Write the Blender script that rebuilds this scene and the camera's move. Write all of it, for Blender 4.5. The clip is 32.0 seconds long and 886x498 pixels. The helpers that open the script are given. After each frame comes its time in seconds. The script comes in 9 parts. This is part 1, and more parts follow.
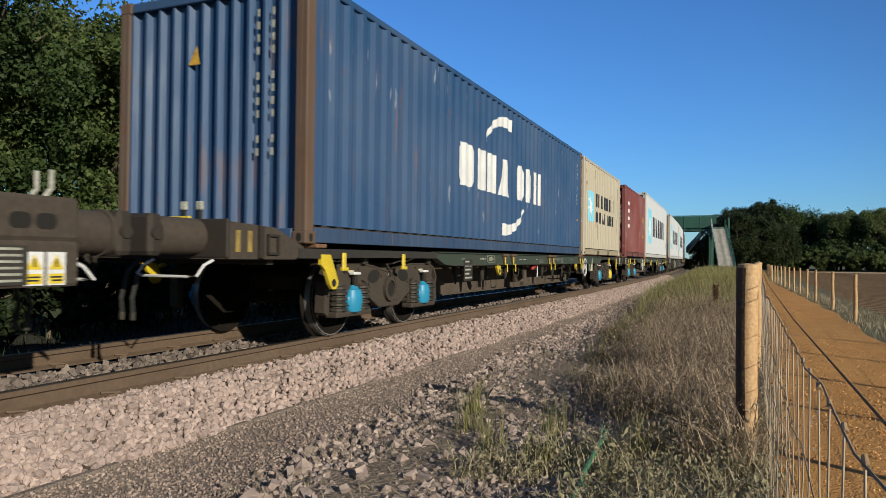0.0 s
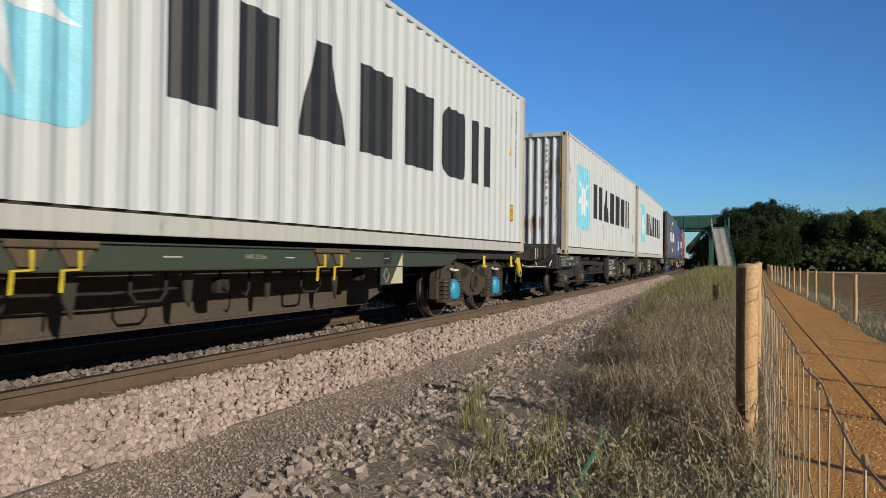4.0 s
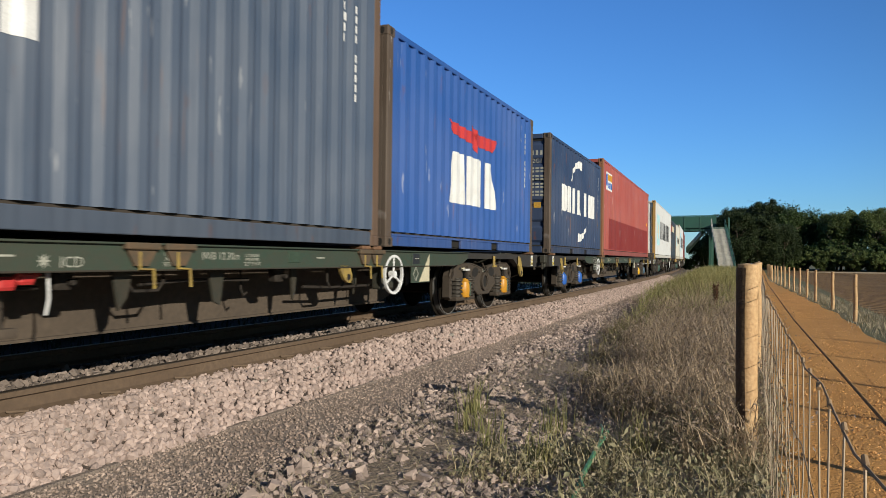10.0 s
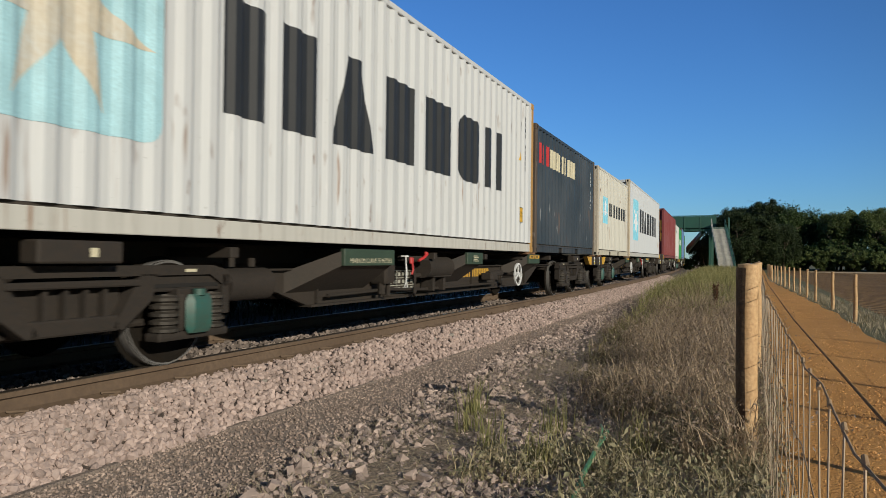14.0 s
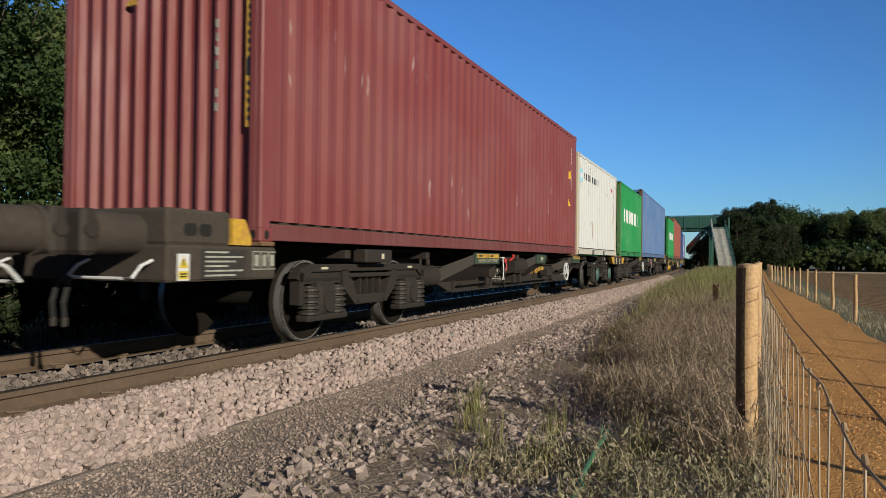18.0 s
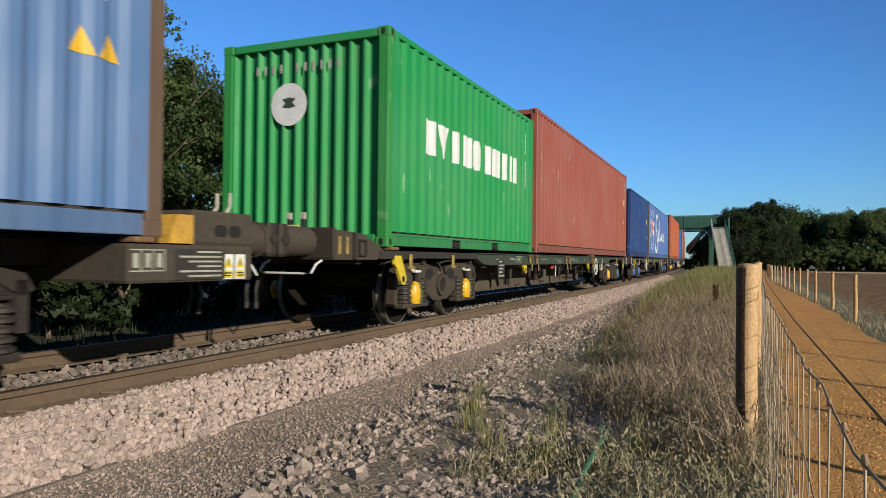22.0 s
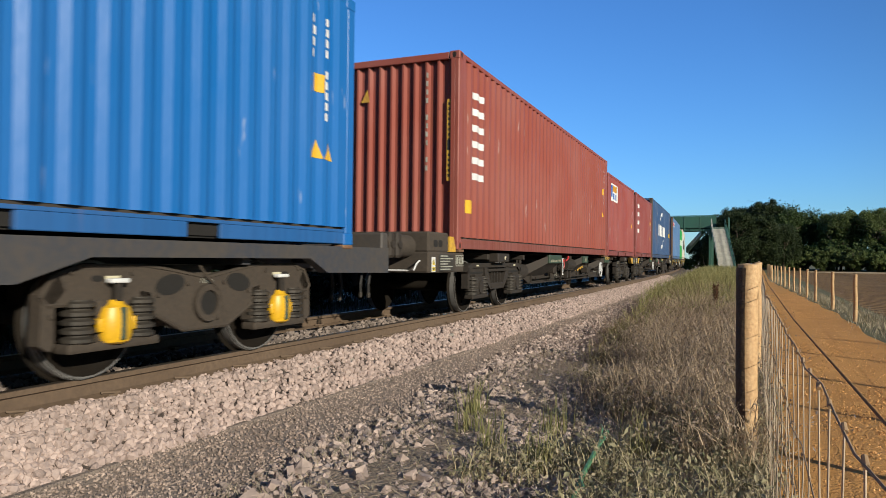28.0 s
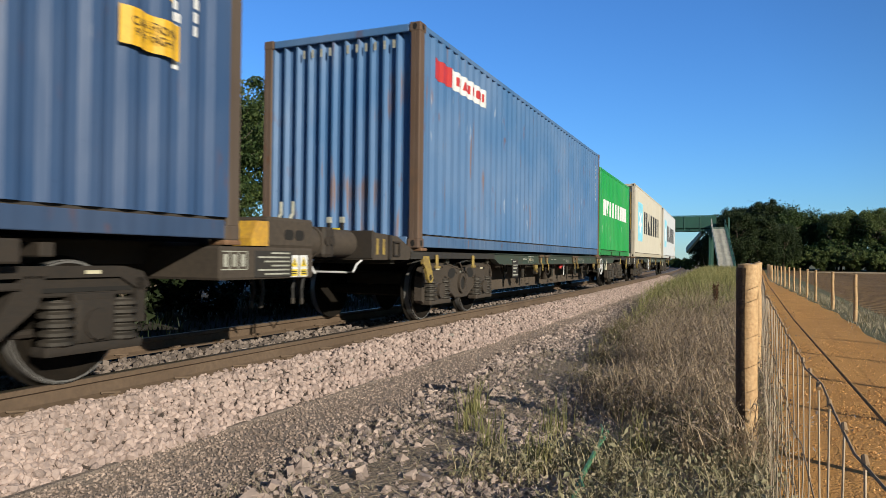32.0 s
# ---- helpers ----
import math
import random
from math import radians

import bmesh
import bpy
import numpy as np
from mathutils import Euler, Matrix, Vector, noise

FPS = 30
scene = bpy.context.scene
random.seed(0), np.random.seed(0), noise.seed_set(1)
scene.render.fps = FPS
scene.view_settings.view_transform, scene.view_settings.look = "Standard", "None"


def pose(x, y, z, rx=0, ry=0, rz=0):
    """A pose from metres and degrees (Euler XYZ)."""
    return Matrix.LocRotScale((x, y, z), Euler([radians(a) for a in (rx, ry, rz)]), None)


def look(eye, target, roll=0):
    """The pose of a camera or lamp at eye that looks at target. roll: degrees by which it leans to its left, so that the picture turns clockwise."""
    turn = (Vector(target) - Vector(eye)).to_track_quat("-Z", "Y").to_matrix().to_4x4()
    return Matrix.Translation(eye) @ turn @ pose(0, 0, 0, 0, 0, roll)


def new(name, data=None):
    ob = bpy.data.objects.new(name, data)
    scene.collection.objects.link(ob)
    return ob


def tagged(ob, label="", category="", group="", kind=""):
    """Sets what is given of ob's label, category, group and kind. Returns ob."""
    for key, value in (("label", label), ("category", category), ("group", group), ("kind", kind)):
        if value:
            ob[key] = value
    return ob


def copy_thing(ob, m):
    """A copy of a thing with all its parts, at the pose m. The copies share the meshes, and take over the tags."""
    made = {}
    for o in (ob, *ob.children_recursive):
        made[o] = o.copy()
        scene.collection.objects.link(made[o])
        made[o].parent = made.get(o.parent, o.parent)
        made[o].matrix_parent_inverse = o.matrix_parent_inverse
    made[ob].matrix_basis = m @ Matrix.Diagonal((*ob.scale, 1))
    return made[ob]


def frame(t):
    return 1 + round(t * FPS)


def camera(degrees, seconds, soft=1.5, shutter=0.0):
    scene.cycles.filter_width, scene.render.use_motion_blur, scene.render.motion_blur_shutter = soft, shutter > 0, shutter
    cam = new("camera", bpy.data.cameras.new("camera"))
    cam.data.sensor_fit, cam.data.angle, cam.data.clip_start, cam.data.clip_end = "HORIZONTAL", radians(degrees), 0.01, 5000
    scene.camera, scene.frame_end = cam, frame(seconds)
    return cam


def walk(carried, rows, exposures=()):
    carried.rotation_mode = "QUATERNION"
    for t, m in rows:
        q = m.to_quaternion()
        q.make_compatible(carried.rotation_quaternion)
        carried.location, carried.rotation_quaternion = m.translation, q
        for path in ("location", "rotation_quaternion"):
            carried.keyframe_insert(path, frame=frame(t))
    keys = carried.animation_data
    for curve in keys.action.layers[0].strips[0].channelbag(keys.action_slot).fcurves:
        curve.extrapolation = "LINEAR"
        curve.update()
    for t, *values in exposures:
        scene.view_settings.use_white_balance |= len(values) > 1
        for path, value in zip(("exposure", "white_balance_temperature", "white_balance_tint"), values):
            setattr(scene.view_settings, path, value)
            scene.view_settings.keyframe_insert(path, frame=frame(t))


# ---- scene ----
# ------------------------------------------------------------------ camera
EYE_Z = 0.881
cam = camera(65.13, 32.0, soft=0.85, shutter=0.12)
CAM_POSE = look((0, 0, EYE_Z), (-0.4143 * 10, 0.9101 * 10, EYE_Z + 0.126), 0.636)
EXPOSURES = [(0.0, 0.0), (3.0, -0.08), (4.5, -0.2), (6.0, -0.34), (7.2, -0.32), (8.0, -0.29), (8.6, -0.14), (10.0, 0.1), (12.5, 0.08), (14.0, -0.22), (16.5, -0.30), (17.0, -0.32), (18.0, -0.07),
             (19.0, 0.02), (20.0, -0.12), (21.5, 0.05), (23.0, 0.1), (25.0, 0.2), (29.0, 0.2), (32.0, 0.2)]
walk(cam, [(0.0, CAM_POSE), (32.0, CAM_POSE)], [(t, e + 0.03, 6450, 6) for t, e in EXPOSURES])

# ------------------------------------------------------------------ light
SUN_EL, SUN_AZ = radians(20.2), math.atan2(0.872, -0.49)
world = bpy.data.worlds.new("sky")
scene.world = world
world.use_nodes = True
sky = world.node_tree.nodes.new("ShaderNodeTexSky")
sky.sky_type, sky.sun_disc = "NISHITA", False
sky.sun_elevation, sky.sun_rotation = SUN_EL, SUN_AZ
sky.air_density, sky.dust_density, sky.ozone_density = 1.2, 0.0, 5.0
bg = world.node_tree.nodes["Background"]
bg.inputs["Strength"].default_value = 0.085
clear = world.node_tree.nodes.new("ShaderNodeMix")
clear.data_type, clear.blend_type = "RGBA", "MULTIPLY"
clear.inputs["Factor"].default_value = 1.0
world.node_tree.links.new(sky.outputs["Color"], clear.inputs["A"])
world.node_tree.links.new(clear.outputs["Result"], bg.inputs["Color"])
# deep blue away from the sun, pale round it
to_sun = Vector((math.sin(SUN_AZ) * math.cos(SUN_EL), math.cos(SUN_AZ) * math.cos(SUN_EL), math.sin(SUN_EL)))
away = world.node_tree.nodes.new("ShaderNodeTexCoord")
dot = world.node_tree.nodes.new("ShaderNodeVectorMath")
dot.operation = "DOT_PRODUCT"
dot.inputs[1].default_value = to_sun
world.node_tree.links.new(away.outputs["Generated"], dot.inputs[0])
glow = world.node_tree.nodes.new("ShaderNodeMapRange")
glow.inputs["From Min"].default_value, glow.inputs["From Max"].default_value = -0.35, 0.5
world.node_tree.links.new(dot.outputs["Value"], glow.inputs["Value"])
tone = world.node_tree.nodes.new("ShaderNodeMix")
tone.data_type = "RGBA"
tone.inputs["A"].default_value, tone.inputs["B"].default_value = (0.70, 1.11, 1.68, 1), (0.46, 0.50, 0.52, 1)
world.node_tree.links.new(glow.outputs["Result"], tone.inputs["Factor"])
world.node_tree.links.new(tone.outputs["Result"], clear.inputs["B"])
sun = new("sun", bpy.data.lights.new("sun", "SUN"))
sun.data.energy, sun.data.angle, sun.data.color = 5.0, radians(0.53), (1.0, 0.885, 0.735)
sun.matrix_world = look(to_sun * 60, (0, 0, 0))

# ------------------------------------------------------------------ track line and train running
TRACK_X, BEND, BEND_Y = -5.026, 0.0009, -10.05
BASE_Z = 1.003
WHEEL_R = 0.42
TRAVEL = [(0, 0.0), (0.5, 3.88), (1.5, 11.65), (2.5, 19.49), (3.5, 27.48), (5.5, 43.57), (6, 47.65), (7, 55.93), (8.5, 68.45),
          (9, 72.62), (10.5, 85.46), (11.5, 94.25), (13, 107.5), (14.5, 121.0), (16.5, 139.5), (17.5, 148.87), (19, 163.15),
          (20, 172.82), (22, 192.45), (23, 202.25), (24, 211.97), (25, 221.87), (27.5, 247.44), (28, 252.65), (29.5, 268.41),
          (30.5, 278.95), (31.5, 289.67), (32, 295.06)]
_tt = np.array([a for a, b in TRAVEL], float)
_dd = np.array([b for a, b in TRAVEL], float)
_poly = np.polyfit(_tt, _dd, 4)
_rest = _dd - np.polyval(_poly, _tt)


def travelled(t):
    return float(np.polyval(_poly, t) + np.interp(t, _tt, _rest))


def track_x(y):
    k = max(0.0, y - BEND_Y)
    return TRACK_X - 0.5 * BEND * k * k


def track_pose(s, z=0.0):
    k = max(0.0, s - BEND_Y)
    return pose(track_x(s), s, z, 0, 0, math.degrees(math.atan(BEND * k)))


# ------------------------------------------------------------------ materials
def nodes_of(name):
    m = bpy.data.materials.new(name)
    m.use_nodes = True
    nt = m.node_tree
    return m, nt, nt.nodes["Principled BSDF"]


def add(nt, kind, **values):
    n = nt.nodes.new(kind)
    for k, v in values.items():
        n.inputs[k.replace("_", " ")].default_value = v
    return n


def noise_fac(nt, vec, scale, detail=4, lo=0.35, hi=0.65, stretch=(1, 1, 1)):
    mp = add(nt, "ShaderNodeMapping", Scale=stretch)
    nt.links.new(vec, mp.inputs["Vector"])
    n = add(nt, "ShaderNodeTexNoise", Scale=scale, Detail=detail)
    nt.links.new(mp.outputs[0], n.inputs["Vector"])
    r = nt.nodes.new("ShaderNodeMapRange")
    r.inputs["From Min"].default_value, r.inputs["From Max"].default_value = lo, hi
    nt.links.new(n.outputs["Fac"], r.inputs["Value"])
    return r.outputs["Result"]


def mix(nt, fac, a, b):
    m = nt.nodes.new("ShaderNodeMix")
    m.data_type = "RGBA"
    for sock, v in ((m.inputs["Factor"], fac), (m.inputs["A"], a), (m.inputs["B"], b)):
        if isinstance(v, (tuple, float, int)):
            sock.default_value = (*v, 1) if isinstance(v, tuple) else v
        else:
            nt.links.new(v, sock)
    return m.outputs["Result"]


def times(nt, a, b):
    m = nt.nodes.new("ShaderNodeMath")
    m.operation = "MULTIPLY"
    nt.links.new(a, m.inputs[0])
    if isinstance(b, float):
        m.inputs[1].default_value = b
    else:
        nt.links.new(b, m.inputs[1])
    return m.outputs[0]


def bump(nt, bsdf, height, strength, dist):
    b = add(nt, "ShaderNodeBump", Strength=strength, Distance=dist)
    nt.links.new(height, b.inputs["Height"])
    nt.links.new(b.outputs[0], bsdf.inputs["Normal"])


def coords(nt):
    return nt.nodes.new("ShaderNodeTexCoord").outputs["Object"]


def surface(name, a, b, scale=3.0, fine=40.0, rough=0.8, metal=0.0, relief=0.3, dist=0.01, c=None, spread=0.25, pieces=False, gloss=0.5, shades=(0.55, 1.35)):
    """Two-tone surface with a coarse and a fine variation, and optionally a random shade per piece."""
    m, nt, s = nodes_of(name)
    vec = coords(nt)
    big = noise_fac(nt, vec, scale)
    small = noise_fac(nt, vec, fine, 6, 0.3, 0.7)
    col = mix(nt, big, a, b)
    dark = tuple(x * (1 - spread) for x in b)
    col = mix(nt, times(nt, small, 0.6), col, c or dark)
    if pieces:
        g = nt.nodes.new("ShaderNodeNewGeometry")
        hsv = nt.nodes.new("ShaderNodeHueSaturation")
        r = nt.nodes.new("ShaderNodeMapRange")
        r.inputs["To Min"].default_value, r.inputs["To Max"].default_value = shades
        nt.links.new(g.outputs["Random Per Island"], r.inputs["Value"])
        nt.links.new(r.outputs[0], hsv.inputs["Value"])
        nt.links.new(col, hsv.inputs["Color"])
        col = hsv.outputs["Color"]
    nt.links.new(col, s.inputs["Base Color"])
    s.inputs["Roughness"].default_value, s.inputs["Metallic"].default_value = rough, metal
    s.inputs["Specular IOR Level"].default_value = gloss
    if relief:
        bump(nt, s, small, relief, dist)
    return m


RUST = (0.13, 0.05, 0.02)


def paint(name, colour, rough=0.45, rust=0.35, fade=0.25, dirt=0.3):
    """Weathered container enamel: faded patches, rust runs that follow gravity, grime film."""
    m, nt, s = nodes_of(name)
    vec = coords(nt)
    if min(colour) < 0.25:
        colour = tuple(c * 0.86 for c in colour)
    pale = tuple(min(1, c * 0.78 + 0.14) for c in colour)
    deep = tuple(c * 0.72 for c in colour)
    big = noise_fac(nt, vec, 0.7, 3, 0.3, 0.7)
    runs = noise_fac(nt, vec, 3.0, 5, 0.45, 0.8, (1, 4.0, 0.25))
    col = mix(nt, times(nt, big, fade), colour, pale)
    col = mix(nt, times(nt, runs, dirt), col, deep)
    spots = noise_fac(nt, vec, 5.0, 8, 0.62, 0.70, (1, 1.6, 0.5))
    where = noise_fac(nt, vec, 0.9, 2, 0.45, 0.65)
    rusty = times(nt, times(nt, spots, where), rust)
    col = mix(nt, rusty, col, RUST)
    drips = noise_fac(nt, vec, 1.0, 3, 0.62, 0.70, (1, 11.0, 0.8))
    below = noise_fac(nt, vec, 0.6, 1, 0.50, 0.62)
    col = mix(nt, times(nt, times(nt, drips, below), rust), col, (0.20, 0.10, 0.045))
    scars = noise_fac(nt, vec, 1.3, 4, 0.68, 0.72, (1, 9.0, 1.6))
    col = mix(nt, times(nt, times(nt, scars, noise_fac(nt, vec, 0.45, 1, 0.48, 0.60)), 0.55), col, tuple(min(0.8, c * 0.6 + 0.28) for c in colour))
    specks = noise_fac(nt, vec, 26.0, 3, 0.70, 0.76)
    col = mix(nt, times(nt, specks, min(1.0, rust + dirt)), col, deep)
    nt.links.new(col, s.inputs["Base Color"])
    s.inputs["Roughness"].default_value = rough
    s.inputs["Specular IOR Level"].default_value = 0.35
    rr = nt.nodes.new("ShaderNodeMapRange")
    rr.inputs["To Min"].default_value, rr.inputs["To Max"].default_value = rough + 0.03, rough + 0.32
    nt.links.new(runs, rr.inputs["Value"])
    nt.links.new(rr.outputs[0], s.inputs["Roughness"])
    bump(nt, s, noise_fac(nt, vec, 2.2, 3, 0.2, 0.8, (1, 1.5, 1)), 0.35, 0.012)
    return m


def plain(name, colour, rough=0.5, metal=0.0):
    return surface(name, colour, tuple(c * 0.82 for c in colour), 4.0, 60.0, rough, metal, 0.1, 0.002, None, 0.3)


M_WAGON_A = surface("wagon_green_grime", (0.025, 0.029, 0.022), (0.031, 0.027, 0.020), 1.5, 18, 0.7, 0.0, 0.25, 0.006, (0.046, 0.036, 0.025))
M_DUSTY = surface("dust_brown_steel", (0.070, 0.054, 0.041), (0.092, 0.071, 0.053), 1.6, 20, 0.9, 0.0, 0.3, 0.005, (0.045, 0.036, 0.028))
M_BEAM = surface("end_beam_dust", (0.050, 0.040, 0.031), (0.064, 0.050, 0.038), 1.6, 20, 0.9, 0.0, 0.3, 0.005, (0.030, 0.025, 0.020))
M_SOLEBAR = surface("solebar_green", (0.030, 0.056, 0.040), (0.038, 0.052, 0.037), 1.2, 18, 0.65, 0.0, 0.2, 0.005, (0.050, 0.048, 0.035))
M_WAGON_F = surface("wagon_grey_grime", (0.018, 0.016, 0.014), (0.025, 0.020, 0.015), 1.5, 18, 0.75, 0.0, 0.25, 0.006, (0.033, 0.023, 0.016))
M_WAGON_V = surface("wagon_black_grime", (0.019, 0.019, 0.019), (0.028, 0.026, 0.022), 1.5, 18, 0.7, 0.0, 0.25, 0.006, (0.038, 0.032, 0.025))
M_WAGON_VG = surface("wagon_black_green", (0.022, 0.030, 0.025), (0.030, 0.034, 0.028), 1.5, 18, 0.7, 0.0, 0.2, 0.006, (0.042, 0.038, 0.03))
M_BOGIE = surface("bogie_brake_dust", (0.021, 0.017, 0.014), (0.014, 0.012, 0.010), 3, 30, 0.85, 0.0, 0.35, 0.006, (0.030, 0.021, 0.014))
M_CAST = surface("cast_frame_dust", (0.046, 0.037, 0.029), (0.034, 0.027, 0.021), 3, 30, 0.85, 0.0, 0.35, 0.006, (0.064, 0.048, 0.034))
M_WHEEL = surface("wheel_steel", (0.011, 0.010, 0.009), (0.016, 0.013, 0.010), 5, 40, 0.85, 0.0, 0.2, 0.003, gloss=0.08)
M_TREAD = plain("polished_tread", (0.24, 0.235, 0.23), 0.35, 0.35)
M_BLACK = plain("black_rubber", (0.02, 0.02, 0.02), 0.7)
M_YELLOW = plain("yellow_enamel", (0.72, 0.55, 0.04), 0.45)
M_SIGN = plain("amber_yellow_sign", (0.78, 0.46, 0.03), 0.5)
M_POT = plain("amber_pot_enamel", (0.74, 0.43, 0.02), 0.4)
M_POTBLUE = plain("dull_blue_pot_enamel", (0.05, 0.11, 0.17), 0.5)
M_ORANGE = plain("amber_enamel", (0.562, 0.270, 0.022), 0.45)
M_AMBER = surface("faded_amber_enamel", (0.66, 0.40, 0.035), (0.50, 0.28, 0.04), 6, 30, 0.6, 0, 0.15, 0.003, (0.24, 0.14, 0.05))
M_DULLYELLOW = surface("rusted_yellow_enamel", (0.42, 0.31, 0.06), (0.24, 0.17, 0.05), 9, 40, 0.7, 0, 0.2, 0.003, (0.13, 0.09, 0.05))
M_STENCIL = surface("worn_white_stencil", (0.46, 0.47, 0.42), (0.32, 0.33, 0.28), 9, 50, 0.7, 0, 0, 0.002, (0.18, 0.18, 0.15))
M_CYAN = plain("blue_damper_enamel", (0.03, 0.30, 0.52), 0.45)
M_BLUE = plain("deep_blue_enamel", (0.03, 0.13, 0.50), 0.45)
M_TEAL = surface("teal_enamel", (0.022, 0.105, 0.088), (0.03, 0.085, 0.072), 6, 30, 0.5, 0, 0.1, 0.003, (0.05, 0.07, 0.055))
M_WHITE = plain("white_enamel", (0.77, 0.79, 0.80), 0.45)
M_FADEDBLUE = plain("faded_blue_panel", (0.40, 0.68, 0.78), 0.55)
M_FADEDSTAR = surface("yellowed_star", (0.56, 0.50, 0.38), (0.50, 0.52, 0.50), 3, 30, 0.6, 0, 0.1, 0.002, (0.42, 0.36, 0.26))
M_STAR = plain("cool_white_enamel", (0.76, 0.83, 0.90), 0.45)
M_CREAM = plain("cream_plate", (0.62, 0.58, 0.42), 0.6)
M_RED = plain("red_enamel", (0.52, 0.04, 0.04), 0.45)
M_FLAGRED = plain("faded_orange_red", (0.62, 0.115, 0.05), 0.5)
M_INK = plain("black_lettering", (0.025, 0.028, 0.032), 0.5)
M_SKYBLUE = plain("pale_blue_panel", (0.27, 0.68, 0.88), 0.45)
M_DGREEN = plain("green_box_enamel", (0.042, 0.072, 0.048), 0.6)
# dark brown that paints the shade under the side wall's lower edge
M_JOINTSHADE = plain("grimy_joint", (0.045, 0.036, 0.028), 0.8)
# near-black for the shade inside slots, eyes and openings; also the floor pan
M_HOLESHADE = plain("dark_recess", (0.012, 0.011, 0.010), 0.9)
M_SPRING = surface("spring_steel", (0.062, 0.053, 0.043), (0.038, 0.034, 0.029), 8, 40, 0.6, 0.3, 0.2, 0.003)
M_RUSTY = surface("rusty_steel", (0.16, 0.085, 0.045), (0.24, 0.14, 0.075), 4, 30, 0.85, 0.0, 0.3, 0.004, (0.10, 0.05, 0.03))
M_SEAT = surface("grimy_seat_steel", (0.085, 0.065, 0.042), (0.055, 0.05, 0.036), 5, 30, 0.8, 0, 0.3, 0.004, (0.13, 0.075, 0.04))
M_RAIL = surface("rail_side_rust", (0.115, 0.078, 0.05), (0.15, 0.105, 0.07), 1.2, 25, 0.8, 0.1, 0.25, 0.003, (0.08, 0.055, 0.038))
M_RAILTOP = surface("rail_head_steel", (0.30, 0.26, 0.22), (0.22, 0.18, 0.15), 1.5, 20, 0.38, 0.85, 0.05, 0.001)
M_SLEEPER = surface("sleeper_concrete", (0.30, 0.28, 0.25), (0.22, 0.20, 0.17), 3, 50, 0.9, 0, 0.3, 0.004)
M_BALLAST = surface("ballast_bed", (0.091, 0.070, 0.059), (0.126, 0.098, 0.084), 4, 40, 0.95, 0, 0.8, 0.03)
M_STONE = surface("pink_granite", (0.450, 0.355, 0.318), (0.370, 0.288, 0.256), 2.0, 30, 0.9, 0, 0.5, 0.005, (0.290, 0.224, 0.198), 0.3, True, shades=(0.68, 1.22))
M_FOUL = surface("dust_fouled_stone", (0.26, 0.215, 0.19), (0.19, 0.155, 0.135), 2.0, 30, 0.95, 0, 0.5, 0.005, (0.12, 0.096, 0.082), 0.3, True, shades=(0.55, 1.3))
M_GRIT = surface("grey_grit_stone", (0.43, 0.34, 0.285), (0.31, 0.24, 0.20), 2.0, 60, 0.9, 0, 0.3, 0.003, (0.17, 0.135, 0.115), 0.3, True, shades=(0.5, 1.35))
M_CESS = surface("cess_gravel", (0.30, 0.245, 0.205), (0.23, 0.185, 0.155), 3, 70, 0.95, 0, 0.9, 0.015, (0.140, 0.112, 0.093))
M_ROUGH = surface("tumbled_stone", (0.48, 0.385, 0.335), (0.36, 0.285, 0.248), 2.0, 30, 0.9, 0, 0.5, 0.005, (0.26, 0.205, 0.178), 0.3, True, shades=(0.45, 1.25))
M_SOIL = surface("verge_soil", (0.27, 0.21, 0.155), (0.34, 0.265, 0.195), 1.0, 30, 0.95, 0, 0.8, 0.03, (0.14, 0.11, 0.078))
M_PATH = surface("orange_gravel_path", (0.63, 0.335, 0.11), (0.53, 0.275, 0.09), 1.4, 55, 0.95, 0, 0.8, 0.012, (0.40, 0.21, 0.075), gloss=0.15)
M_PEBBLE = surface("orange_pebble", (0.64, 0.36, 0.135), (0.55, 0.30, 0.11), 2.0, 40, 0.9, 0, 0.3, 0.004, None, 0.2, True)
M_FIELD = surface("ploughed_field", (0.36, 0.235, 0.110), (0.285, 0.185, 0.090), 0.3, 6, 0.95, 0, 0.9, 0.12, (0.23, 0.14, 0.068), gloss=0.1)
M_TRACK = surface("tan_farm_track", (0.62, 0.48, 0.30), (0.50, 0.39, 0.24), 0.3, 5, 0.95, 0, 0.4, 0.05)


def furrowed(m):
    """Adds long plough furrows to the field's colour and relief."""
    nt = m.node_tree
    s = nt.nodes["Principled BSDF"]
    w = add(nt, "ShaderNodeTexWave", Scale=0.30, Distortion=1.2, Detail=2.0)
    mp = nt.nodes.new("ShaderNodeMapping")
    mp.inputs["Rotation"].default_value = (0, 0, 1.47)
    nt.links.new(coords(nt), mp.inputs["Vector"])
    nt.links.new(mp.outputs[0], w.inputs["Vector"])
    old = s.inputs["Base Color"].links[0].from_socket
    nt.links.new(mix(nt, times(nt, w.outputs["Fac"], 0.85), old, (0.085, 0.055, 0.035)), s.inputs["Base Color"])


furrowed(M_FIELD)
# ground beyond the line: shade is put in as a near-black colour
M_FARSHADE = surface("shaded_leaf_litter", (0.030, 0.025, 0.017), (0.021, 0.019, 0.013), 0.8, 12, 0.95, 0, 0.6, 0.05, (0.042, 0.033, 0.021))
M_LAND = surface("grassland", (0.10, 0.11, 0.045), (0.15, 0.13, 0.06), 0.08, 4, 0.95, 0, 0.6, 0.1, (0.07, 0.075, 0.03))
M_POST = surface("stripped_softwood", (0.60, 0.42, 0.23), (0.48, 0.31, 0.155), 6, 50, 0.75, 0, 0.4, 0.004, (0.32, 0.19, 0.09))
